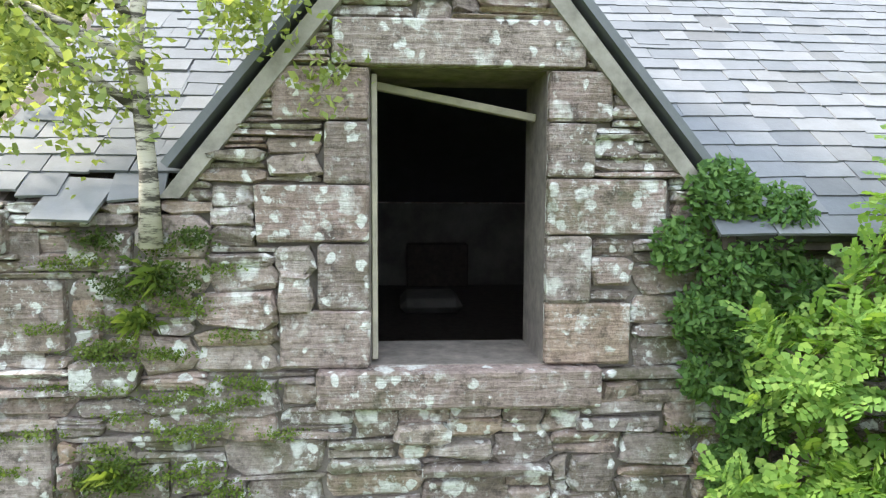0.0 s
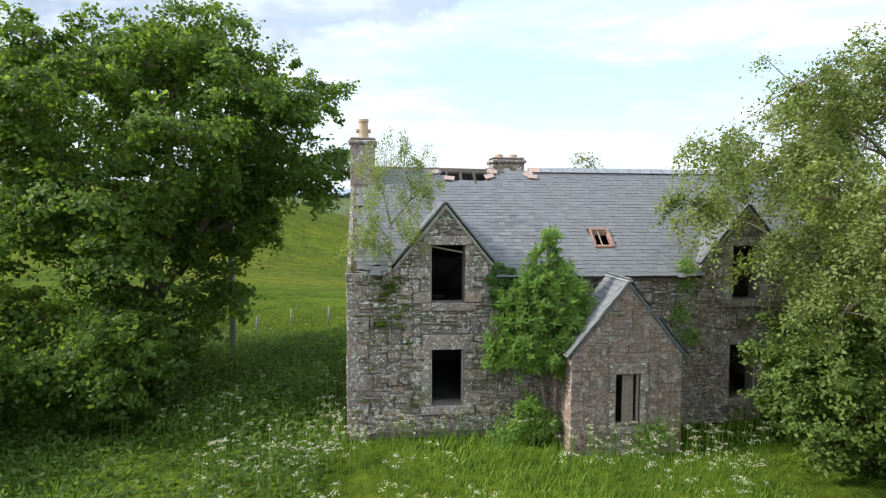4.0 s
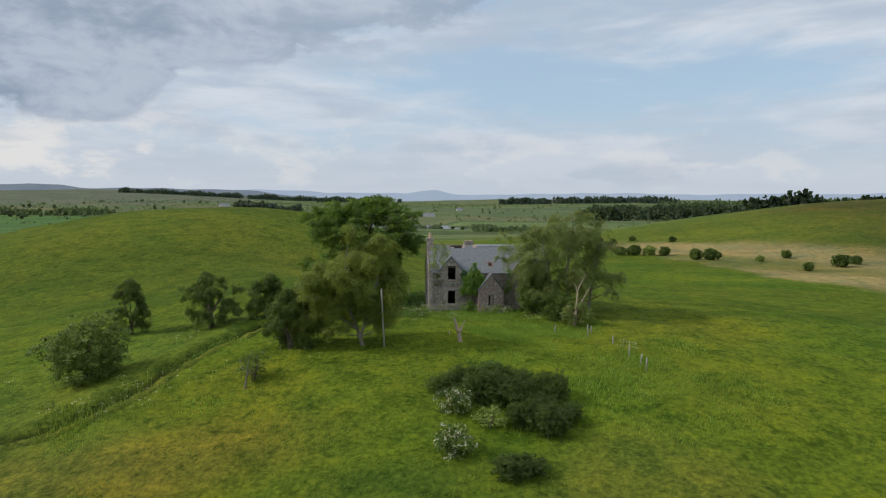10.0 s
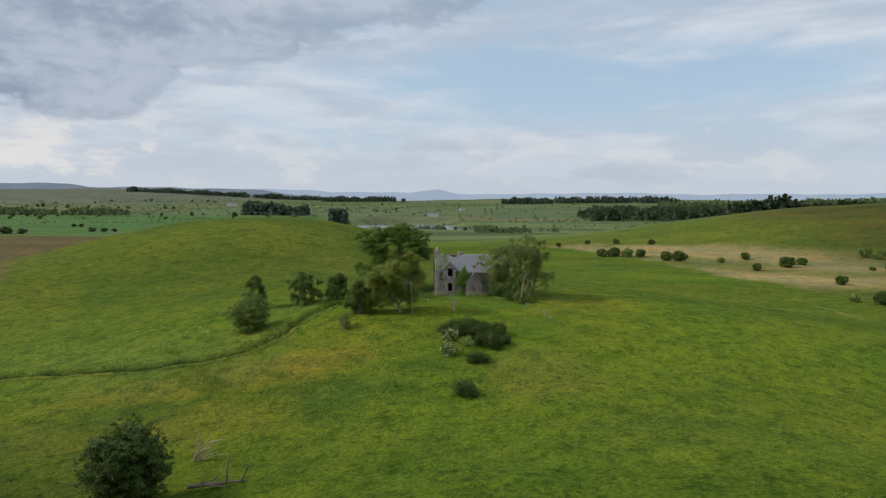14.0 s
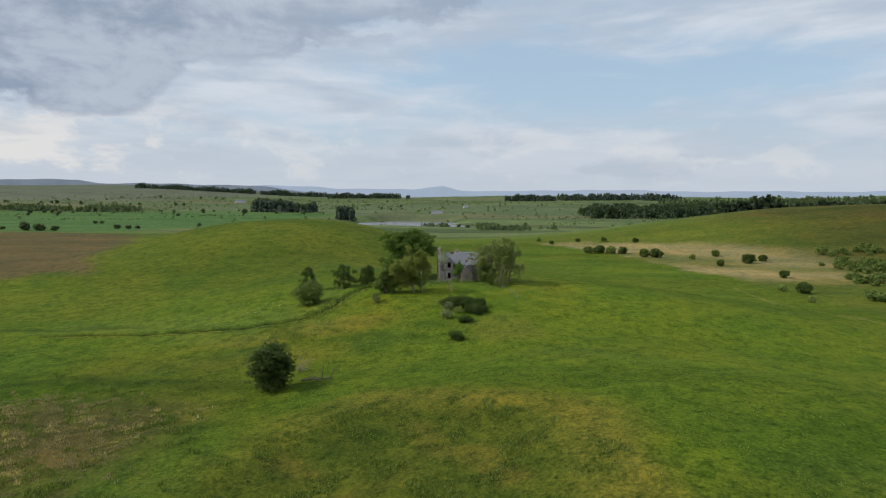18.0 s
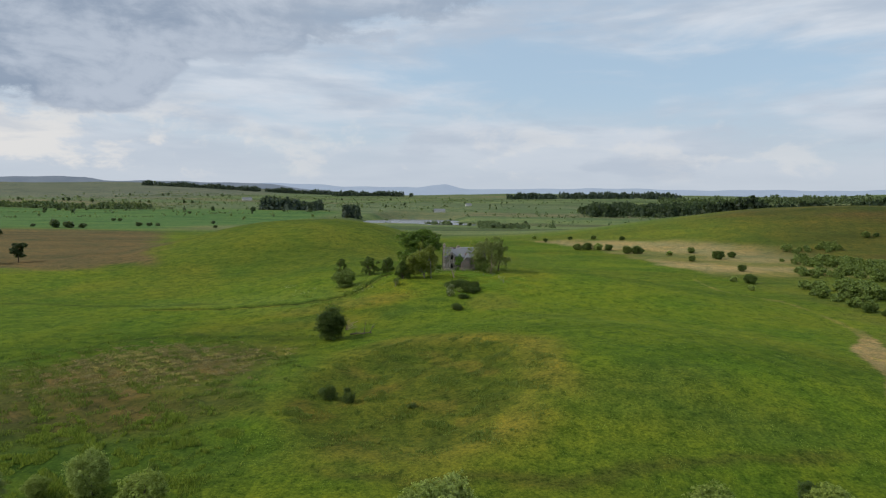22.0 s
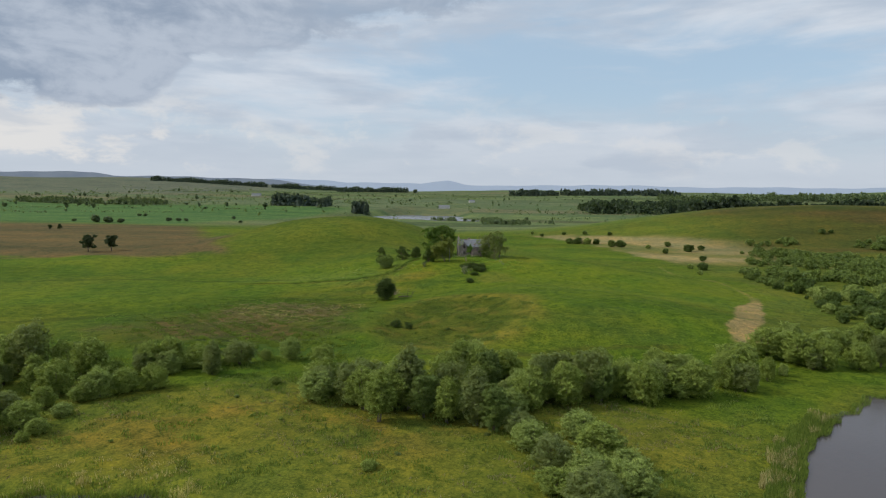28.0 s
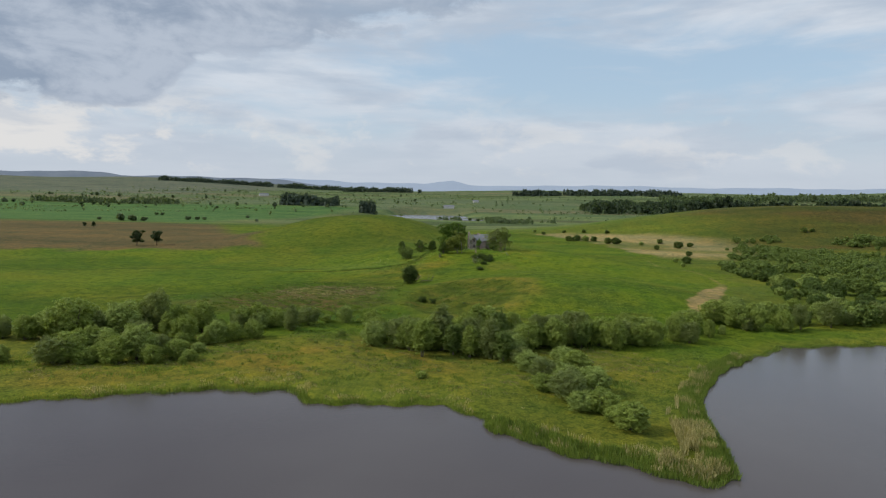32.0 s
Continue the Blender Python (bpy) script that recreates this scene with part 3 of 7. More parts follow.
# far fields, their base tones paler and bluer to stand for distance haze
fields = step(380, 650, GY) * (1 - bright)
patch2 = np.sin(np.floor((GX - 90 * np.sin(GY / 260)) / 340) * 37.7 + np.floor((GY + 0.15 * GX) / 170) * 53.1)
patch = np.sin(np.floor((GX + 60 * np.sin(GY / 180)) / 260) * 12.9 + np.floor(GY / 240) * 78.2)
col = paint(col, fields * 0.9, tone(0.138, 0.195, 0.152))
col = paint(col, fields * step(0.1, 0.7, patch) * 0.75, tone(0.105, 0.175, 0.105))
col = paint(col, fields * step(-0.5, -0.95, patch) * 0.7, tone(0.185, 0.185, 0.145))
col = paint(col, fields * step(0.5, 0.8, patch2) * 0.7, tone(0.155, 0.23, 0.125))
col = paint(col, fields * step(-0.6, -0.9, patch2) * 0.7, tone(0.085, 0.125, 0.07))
hills = step(180, 300, GX) * step(150, 260, GY) * step(900, 600, GY)
col = paint(col, 0.85 * hills, tone(0.084, 0.094, 0.031))
# a bluer tone on the far high ground, again for haze
hazy_moor = step(1700, 2600, GY) * step(-1150, -1500, GX)
col = paint(col, 0.85 * hazy_moor, tone(0.145, 0.175, 0.19))
col = paint(col, 0.6 * hills * step(0.1, 0.7, wobble(GX, GY * 2.5, 60, 3.0) + 0.4 * wobble(GX, GY * 2, 19, 1.0)), tone(0.125, 0.09, 0.045))
col = paint(col, 0.5 * hills * step(0.3, 0.8, wobble(GX, GY * 2.2, 45, 9.0)), tone(0.075, 0.10, 0.03))
# the trodden track, worn and darker, from the house down to the west
way_x = (-18.2, -18.8, -21.7, -23.0, -24.4, -26.5, -29.2, -35.5, -42, -49, -70, -90)
way_y = (-6, -8, -18.5, -23.0, -26.4, -28.8, -30.2, -31.4, -31.3, -31, -28.5, -30)
way_s = np.concatenate([[0], np.cumsum(np.hypot(np.diff(way_x), np.diff(way_y)))])
along = np.linspace(0, way_s[-1], 400)
track_x, track_y = np.interp(along, way_s, way_x), np.interp(along, way_s, way_y)
dist = np.full(GX.shape, 99.0)
close = (np.abs(GX + 53) < 45) & (np.abs(GY + 20) < 25)
gx, gy = GX[close], GY[close]
dist[close] = np.min(np.hypot(gx[:, None] - track_x[None], gy[:, None] - track_y[None]), axis=1)
uphill = step(0, 3, GY - np.interp(-GX, -np.array(way_x), way_y) + 1) * step(22, 8, dist) * step(-16, -22, GX)
col = paint(col, 0.45 * uphill, tone(0.115, 0.185, 0.05))
above = GY > np.interp(-GX, -np.array(way_x), way_y)
wander = 0.2 * wobble(GX, GY, 2.0, 1.0)
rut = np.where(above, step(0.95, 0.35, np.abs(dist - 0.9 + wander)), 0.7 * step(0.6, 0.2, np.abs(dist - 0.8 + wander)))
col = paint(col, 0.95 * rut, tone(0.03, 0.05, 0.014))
col = paint(col, 0.6 * step(0.7, 0.2, dist), tone(0.16, 0.19, 0.05))
GZ = GZ + 0.30 * np.where(above, step(1.4, 2.2, dist) * step(7, 3, dist), 0)
GZ = GZ - 0.4 * rut
# an old ditch and the foot of the bank, as dark green bands
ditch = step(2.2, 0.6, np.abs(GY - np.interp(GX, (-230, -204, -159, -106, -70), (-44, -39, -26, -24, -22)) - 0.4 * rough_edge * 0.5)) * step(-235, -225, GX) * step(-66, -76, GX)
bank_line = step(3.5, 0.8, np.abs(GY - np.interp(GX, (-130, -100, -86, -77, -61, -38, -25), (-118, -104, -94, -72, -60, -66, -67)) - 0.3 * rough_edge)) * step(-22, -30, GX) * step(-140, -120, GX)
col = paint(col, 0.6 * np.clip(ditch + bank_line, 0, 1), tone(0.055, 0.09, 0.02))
# rank growth round the walls
col = paint(col, 0.6 * blob(5, -4, 13, 7, 0.5), tone(0.085, 0.16, 0.03))

rows_n, cols_n = GX.shape
gv = np.stack([GX, GY, GZ], -1).reshape(-1, 3)
i = np.arange(rows_n * cols_n).reshape(rows_n, cols_n)
gf = np.stack([i[:-1, :-1], i[:-1, 1:], i[1:, 1:], i[1:, :-1]], -1).reshape(-1, 4)
gm = bpy.data.meshes.new("ground")
gm.vertices.add(len(gv))
gm.vertices.foreach_set("co", gv.astype(np.float32).reshape(-1))
gm.loops.add(4 * len(gf))
gm.loops.foreach_set("vertex_index", gf.astype(np.int32).reshape(-1))
gm.polygons.add(len(gf))
gm.polygons.foreach_set("loop_start", np.arange(0, 4 * len(gf), 4, dtype=np.int32))
gm.polygons.foreach_set("use_smooth", np.ones(len(gf), bool))
gm.update(calc_edges=True)
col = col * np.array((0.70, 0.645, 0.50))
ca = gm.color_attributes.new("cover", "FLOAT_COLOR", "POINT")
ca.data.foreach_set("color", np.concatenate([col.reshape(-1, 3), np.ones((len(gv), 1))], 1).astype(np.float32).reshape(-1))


def ground_material():
    m, t, b = material("meadow")
    a = t.nodes.new("ShaderNodeVertexColor")
    a.layer_name = "cover"
    p = place(t)
    fine = noise_of(t, p, 2.4, 8.0, 0.78)
    mid = noise_of(t, p, 0.30, 7.0, 0.74)
    wide = noise_of(t, p, 0.045, 5.0, 0.6)
    c = mixc(t, 1.0, a.outputs[0], ramp(t, fine, (0.30, (0.42, 0.48, 0.46)), (0.5, (1.0, 1.0, 1.0)), (0.70, (1.6, 1.5, 1.3))), "MULTIPLY")
    c = mixc(t, 1.0, c, ramp(t, mid, (0.32, (0.50, 0.62, 0.56)), (0.5, (1.0, 1.0, 1.0)), (0.70, (1.42, 1.26, 1.06))), "MULTIPLY")
    c = mixc(t, 1.0, c, ramp(t, wide, (0.35, (0.82, 0.93, 0.88)), (0.65, (1.20, 1.07, 0.95))), "MULTIPLY")
    vast = noise_of(t, place(t, (0.35, 1.5, 1.0)), 0.011, 6.0, 0.62)
    c = mixc(t, 1.0, c, ramp(t, vast, (0.34, (0.66, 0.74, 0.72)), (0.5, (1.0, 1.0, 1.0)), (0.66, (1.28, 1.18, 1.08))), "MULTIPLY")
    tuft_ = noise_of(t, p, 0.85, 5.0, 0.68)
    c = mixc(t, 1.0, c, ramp(t, tuft_, (0.34, (0.52, 0.62, 0.58)), (0.46, (1.0, 1.0, 1.0)), (0.68, (1.18, 1.12, 1.0))), "MULTIPLY")
    link(t, c, b.inputs["Base Color"])
    b.inputs["Roughness"].default_value = 1.0
    b.inputs["Specular IOR Level"].default_value = 0.05
    bump(t, b, mixc(t, 0.6, fine, tuft_), 0.9, 0.4)
    return m


gm.materials.append(ground_material())
ground = tagged(new("ground", gm), label="rolling green pasture with bog, moor and far fields", category="ground", kind="structure")


def water_material(ripple=0.35, rough=0.16):
    m, t, b = material("lake_water")
    p = place(t, (1, 2.2, 1))
    n = noise_of(t, p, 0.9, 6.0, 0.65)
    w = noise_of(t, place(t), 0.02, 3.0, 0.5)
    link(t, ramp(t, w, (0.3, (0.055, 0.045, 0.045)), (0.7, (0.075, 0.065, 0.062))), b.inputs["Base Color"])
    b.inputs["Roughness"].default_value = rough
    b.inputs["IOR"].default_value = 1.33
    bump(t, b, n, ripple, 0.06)
    return m


WATER_MAT = water_material()
CALM_WATER = water_material(0.01, 0.03)
WINDY_WATER = water_material(0.05, 0.22)
wm = mesh_of("lake", [(-700, -620, WATER), (700, -620, WATER), (700, -120, WATER), (-700, -120, WATER)], [(0, 1, 2, 3)], WATER_MAT)
tagged(new("lake_water", wm), label="dark still lake with a faint ripple", category="lake", kind="structure")
for name, x0, x1, y0, y1, level, mat, said in (("far_loch_water", -340, -10, 1000, 1640, LOCH, WINDY_WATER, "pale wind-ruffled strip of a distant lake"), ("pond_water", 250, 480, 150, 225, WATER + 0.05, CALM_WATER, "small marsh pool among willows")):
    me = mesh_of(name, [(x0, y0, level), (x1, y0, level), (x1, y1, level), (x0, y1, level)], [(0, 1, 2, 3)], mat)
    tagged(new(name, me), label=said, category="lake", kind="structure")


# ---- the ruined farmhouse ----
TURN = 8.0
house = thing("house", pose(0, 0, 0, 0, 0, TURN), label="roofed ruin of a grey-brown rubble stone farmhouse", category="house")
LONG, DEEP = 14.7, 7.3
EAVE, RISE, RIDGE_Y = 4.27, 0.852, 3.65
RIDGE = EAVE + RISE * RIDGE_Y
DORMERS = (2.78, 11.86)
D_HALF, D_FOOT, D_TOP = 1.50, 4.33, 6.12
UPPER = [(2.36, 3.34, 3.33, 4.98), (11.42, 12.33, 3.34, 4.96)]
LOWER = [(2.385, 3.32, 0.35, 1.98), (11.42, 12.32, 0.36, 1.98)]
HOLES = UPPER + LOWER


def ring(h):
    x0, x1, z0, z1 = h
    return [(x0, z0), (x1, z0), (x1, z1), (x0, z1)]


outline = [(0.02, -0.7), (LONG - 0.02, -0.7), (LONG - 0.02, EAVE - 0.1)]
for c in DORMERS[::-1]:
    outline += [(c + D_HALF - 0.05, EAVE - 0.1), (c + D_HALF - 0.08, D_FOOT), (c, D_TOP - 0.08), (c - D_HALF + 0.08, D_FOOT), (c - D_HALF + 0.05, EAVE - 0.1)]
outline += [(0.02, EAVE - 0.1)]
front = part("front_wall", prism(outline, [ring(h) for h in HOLES], 0.058, 0.62), MORTAR, house, "rubble front wall in crumbling lime mortar")
gable = [(0.02, -0.7), (DEEP - 0.02, -0.7), (DEEP - 0.02, EAVE - 0.12), (RIDGE_Y, RIDGE - 0.12), (0.02, EAVE - 0.12)]
for name, x in (("west_gable", 0.0), ("east_gable", LONG - 0.6)):
    bm = prism(gable, [], 0.0, 0.6)
    bmesh.ops.transform(bm, matrix=Matrix(((0, 1, 0, x), (1, 0, 0, 0), (0, 0, 1, 0), (0, 0, 0, 1))), verts=bm.verts[:])
    bmesh.ops.recalc_face_normals(bm, faces=bm.faces[:])
    part(name, bm, STONE_JOINED, house, "end wall of dark rubble stone")
part("back_wall", block(0.6, LONG - 0.6, DEEP - 0.6, DEEP - 0.004, -0.7, EAVE - 0.1), STONE_JOINED, house, "rear wall of rubble stone")
# dark lining sheet covers the paler rear stones inside the rooms
part("inner_lining", block(0.62, LONG - 0.62, DEEP - 0.625, DEEP - 0.603, 0.05, EAVE - 0.12), PLASTER, house, "dark inner plaster")
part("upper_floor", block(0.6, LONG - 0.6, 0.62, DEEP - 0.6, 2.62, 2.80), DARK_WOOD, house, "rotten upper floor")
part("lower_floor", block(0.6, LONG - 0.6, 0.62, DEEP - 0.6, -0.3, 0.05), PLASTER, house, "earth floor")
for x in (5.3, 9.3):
    part("partition", block(x, x + 0.2, 0.62, DEEP - 0.6, 0.05, 4.3), PLASTER, house, "dark inner wall")


def on_roof(x, y, lift=0.0):
    return (x, y, EAVE + RISE * y + lift)


def roof_slab(name, front_side):
    bm = bmesh.new()
    if front_side:
        pts = [(0.12, 0.02), (0.42, 0.02), (0.44, 0.30), (1.20, 0.30)]
        for c in DORMERS:
            back = (D_TOP - EAVE) / RISE
            pts += ([(c - D_HALF, -0.15), (c - D_HALF, 0.03)] if c > 5 else [(c - D_HALF + 0.06, 0.12)]) + [(c, back), (c + D_HALF, 0.03), (c + D_HALF, -0.15)]
        pts += [(LONG + 0.05, -0.15), (LONG + 0.05, RIDGE_Y), (4.75, RIDGE_Y), (4.55, RIDGE_Y - 0.42), (3.1, RIDGE_Y - 0.40), (2.9, RIDGE_Y), (0.12, RIDGE_Y)]
        vs = [bm.verts.new(on_roof(x, y, -0.05)) for x, y in pts]
    else:
        vs = [bm.verts.new((x, y, RIDGE - RISE * (y - RIDGE_Y) - 0.05)) for x, y in ((-0.05, RIDGE_Y), (LONG + 0.05, RIDGE_Y), (LONG + 0.05, DEEP + 0.15), (-0.05, DEEP + 0.15))]
    es = [bm.edges.new((vs[i], vs[(i + 1) % len(vs)])) for i in range(len(vs))]
    if front_side:
        hs = [bm.verts.new(on_roof(x, y, -0.05)) for x, y in ((7.46, 0.72), (7.96, 0.72), (7.96, 1.26), (7.46, 1.26))]
        es += [bm.edges.new((hs[i], hs[(i + 1) % 4])) for i in range(4)]
    bmesh.ops.triangle_fill(bm, edges=es, use_beauty=True)
    got = bmesh.ops.extrude_face_region(bm, geom=bm.faces[:])
    bmesh.ops.translate(bm, verts=[v for v in got["geom"] if isinstance(v, bmesh.types.BMVert)], vec=(0, 0, -0.09))
    bmesh.ops.recalc_face_normals(bm, faces=bm.faces[:])
    return part(name, bm, SLATE_JOINED if not front_side else DARK_WOOD, house, "slated rear slope" if not front_side else "sarking boards under the slates")


front_roof = roof_slab("front_roof", True)
roof_slab("rear_roof", False)


# chimneys
def chimney(x0, x1, y0, y1, z0, z1, pots):
    ob = part("chimney", block(x0, x1, y0, y1, z0 - 1.2, z1, 0.02), DRESSED, house, "sandstone chimney stack")
    part("cap", block(x0 - 0.07, x1 + 0.07, y0 - 0.07, y1 + 0.07, z1 + 0.002, z1 + 0.13, 0.035), DRESSED, ob, "weathered cope stone")
    bm = block(x0 - 0.02, x1 + 0.02, y0 - 0.02, y1 + 0.02, z1 + 0.132, z1 + 0.22, 0.05)
    part("flaunching", bm, MORTAR, ob)
    for px, py, r, h in pots:
        bm = bmesh.new()
        for za, zb, ra, rb in ((0, 0.12, r * 1.15, r), (0.12, h - 0.09, r, r * 0.86), (h - 0.09, h, r * 1.05, r)):
            bmesh.ops.create_cone(bm, cap_ends=True, segments=14, radius1=ra, radius2=rb, depth=zb - za, matrix=Matrix.Translation((px, py, z1 + 0.2 + (za + zb) / 2)))
        pot = part("pot", bm, CLAY, ob, "buff clay chimney pot")
        if h > 0.5:
            for side in (-1, 1):
                bm = bmesh.new()
                bmesh.ops.create_cone(bm, cap_ends=True, segments=10, radius1=0.055, radius2=0.075, depth=0.14, matrix=pose(px + side * r * 1.0, py - 0.02, z1 + 0.2 + h * 0.42, 0, 90 * side, 0))
                part("louvre", bm, CLAY, pot)


chimney(-0.02, 0.78, 3.05, 4.25, 7.0, 8.12, [(0.40, 3.5, 0.17, 0.66)])
chimney(4.90, 6.05, 4.25, 5.05, 7.0, 7.66, [(5.20, 4.65, 0.15, 0.14), (5.72, 4.65, 0.15, 0.14)])

# ridge: old tiles, and the broken stretch with its bare board
for k in range(22):
    x = 6.05 + k * 0.40
    if x > LONG - 0.2:
        break
    bm = bmesh.new()
    for s in (-1, 1):
        vs = [bm.verts.new((x, RIDGE_Y, RIDGE + 0.06)), bm.verts.new((x + 0.385, RIDGE_Y, RIDGE + 0.06)), bm.verts.new((x + 0.385, RIDGE_Y + s * 0.17, RIDGE - 0.085)), bm.verts.new((x, RIDGE_Y + s * 0.17, RIDGE - 0.085))]
        bm.faces.new(vs if s < 0 else vs[::-1])
    bmesh.ops.remove_doubles(bm, verts=bm.verts[:], dist=0.001)
    bmesh.ops.solidify(bm, geom=bm.faces[:], thickness=0.025)
    part("ridge_tile", bm, PINK_CLAY if k == 0 else LEAD, house)
bm = block(0.8, 4.6, RIDGE_Y - 0.03, RIDGE_Y + 0.03, RIDGE - 0.08, RIDGE + 0.07, 0.01)
bmesh.ops.rotate(bm, cent=(0.8, RIDGE_Y, RIDGE), matrix=Matrix.Rotation(radians(0.6), 3, "Y"), verts=bm.verts[:])
part("ridge_board", bm, OLD_WOOD, house, "bare sagging ridge board")
for x, w, dz in ((3.15, 0.07, 0.0), (3.62, 0.09, -0.05), (4.08, 0.07, 0.03), (4.5, 0.06, -0.03)):
    bm = block(x, x + w, RIDGE_Y - 0.7, RIDGE_Y - 0.02, -0.12, -0.01, 0.005)
    for v in bm.verts:
        v.co.z += EAVE + RISE * v.co.y + dz
    part("rafter", bm, DARK_WOOD, house, "exposed rafter end")
for k, (x, y, a) in enumerate(((2.75, 3.45, 14), (3.25, 3.2, -9), (4.62, 3.3, 22), (4.75, 3.5, -12), (5.98, 3.42, 30), (6.1, 3.3, -8))):
    bm = block(-0.17, 0.17, -0.11, 0.11, 0.0, 0.03, 0.008)
    bmesh.ops.transform(bm, matrix=Matrix.Translation(on_roof(x, y, 0.05)) @ Matrix.Rotation(radians(39.6), 4, "X") @ Matrix.Rotation(radians(a), 4, "Z"), verts=bm.verts[:])
    part("broken_tile", bm, PINK_CLAY, house)

# skylight, its glass gone
SKY_X, SKY_Y = (7.46, 7.96), (0.72, 1.26)


def on_slope(x0, x1, y0, y1, z0, z1):
    bm = block(x0, x1, y0, y1, z0, z1, 0.006)
    for v in bm.verts:
        v.co.z += EAVE + RISE * v.co.y
    return bm


sky_frame = part("skylight", on_slope(SKY_X[0] - 0.05, SKY_X[0] + 0.01, SKY_Y[0] - 0.05, SKY_Y[1] + 0.05, -0.12, 0.07), RUST, house, "rusty iron skylight without glass")
part("side_bar", on_slope(SKY_X[1] - 0.01, SKY_X[1] + 0.07, SKY_Y[0] - 0.05, SKY_Y[1] + 0.05, -0.12, 0.09), RUST, sky_frame)
part("sill_bar", on_slope(SKY_X[0] + 0.012, SKY_X[1] - 0.012, SKY_Y[0] - 0.05, SKY_Y[0] + 0.01, -0.12, 0.07), RUST, sky_frame)
part("head_bar", on_slope(SKY_X[0] + 0.012, SKY_X[1] - 0.012, SKY_Y[1] - 0.01, SKY_Y[1] + 0.05, -0.12, 0.07), RUST, sky_frame)
part("glazing_bar", on_slope(SKY_X[0] + 0.2, SKY_X[0] + 0.23, SKY_Y[0] + 0.012, SKY_Y[1] - 0.012, -0.03, 0.04), OLD_WOOD, sky_frame)

# dormer roofs and the skews along their gables
for c in DORMERS:
    back = (D_TOP + 0.06 - EAVE) / RISE
    for s in (-1, 1):
        bm = bmesh.new()
        foot = D_FOOT + 0.10
        wide = (D_HALF + 0.07) * (D_TOP + 0.07 - foot) / (D_TOP + 0.09 - D_FOOT)
        pts = [(c, -0.06, D_TOP + 0.07), (c + s * wide, -0.06, foot), (c + s * wide, (foot - EAVE) / RISE + 0.12, foot), (c, back, D_TOP + 0.07)]
        f = bm.faces.new([bm.verts.new(p) for p in pts])
        bmesh.ops.recalc_face_normals(bm, faces=[f])
        bmesh.ops.solidify(bm, geom=[f], thickness=0.045)
        part("dormer_roof", bm, SLATE_JOINED, house, "steep slated dormer slope")
        bm = bmesh.new()
        out = [(c, D_TOP + 0.02), (c + s * (D_HALF + 0.03), D_FOOT - 0.06), (c + s * (D_HALF - 0.08), D_FOOT - 0.06), (c, D_TOP - 0.115)]
        bm.free()
        part("skew", prism(out, [], -0.035, 0.05), SKEW_STONE, house, "weathered stone skew along the gable")


def frame_side(h, side, depth, mat, label):
    x0, x1, z0, z1 = h
    xa, xb = (x0 + 0.003, x0 + 0.035) if side < 0 else (x1 - 0.035, x1 - 0.003)
    part("window_frame", block(xa, xb, depth, depth + 0.07, z0 + 0.02, z1 - 0.02, 0.005), mat, house, label)


frame_side(UPPER[0], -1, 0.10, PALE_BATTEN, "remains of a pale window frame")
frame_side(LOWER[0], -1, 0.10, PALE_BATTEN, "remains of a pale window frame")
frame_side(LOWER[0], 1, 0.10, PALE_BATTEN, "remains of a pale window frame")
frame_side(LOWER[1], 1, 0.10, PALE_BATTEN, "remains of a pale window frame")
x0, x1, z0, z1 = UPPER[0]
bm = block(0, 1.0, 0.30, 0.36, -0.02, 0.025, 0.004)
bmesh.ops.rotate(bm, cent=(0, 0.3, 0), matrix=Matrix.Rotation(radians(10.5), 3, "Y"), verts=bm.verts[:])
bmesh.ops.translate(bm, vec=(x0 - 0.01, 0, z1 - 0.045), verts=bm.verts[:])
part("fallen_batten", bm, PALE_BATTEN, house, "pale batten hanging across the window head")
part("lintel_board", block(x0 - 0.1, x1 + 0.1, 0.32, 0.60, z1 + 0.003, z1 + 0.06), OLD_WOOD, house, "mossy timber safe lintel")
part("fireplace", block(2.6, 3.6, 6.45, 6.7, 2.8, 3.5, 0.02), DARK_WOOD, house, "dark hearth block in the upper room")
part("fallen_plaster", block(2.5, 3.3, 4.2, 5.2, 2.78, 2.98, 0.09), PLASTER, house, "fallen plaster on the floor")

# ---- porch ----
PX0, PX1, PY, PE, PT = 5.92, 9.02, -1.80, 2.19, 4.06
PC = (PX0 + PX1) / 2
porch_hole = [(7.15, 0.22), (7.83, 0.22), (7.83, 1.63), (7.15, 1.63)]
p_front = part("porch_front", prism([(PX0 + 0.03, -0.9), (PX1 - 0.03, -0.9), (PX1 - 0.03, PE), (PC, PT), (PX0 + 0.03, PE)], [porch_hole], PY + 0.03, PY + 0.5), MORTAR, house, "gabled porch front")
for xa, xb in ((PX0 + 0.03, PX0 + 0.5), (PX1 - 0.5, PX1 - 0.03)):
    part("porch_side", block(xa, xb, PY + 0.5, 0.05, -0.9, PE - 0.02), MORTAR, house)
part("porch_floor", block(PX0 + 0.5, PX1 - 0.5, PY + 0.5, 0.05, -0.5, -0.2), PLASTER, house)
for s in (-1, 1):
    bm = bmesh.new()
    e = PX0 - 0.10 if s < 0 else PX1 + 0.10
    slope = (PT - PE) / (PC - PX0)
    pts = [(PC, PY - 0.02, PT + 0.03), (e, PY - 0.02, PE + 0.03 - 0.10 * slope), (e, 0.05, PE + 0.03 - 0.10 * slope), (PC, 0.05, PT + 0.03)]
    f = bm.faces.new([bm.verts.new(p) for p in pts])
    bmesh.ops.recalc_face_normals(bm, faces=[f])
    bmesh.ops.solidify(bm, geom=[f], thickness=0.05)
    part("porch_roof", bm, SLATE_JOINED, house, "slated porch slope")
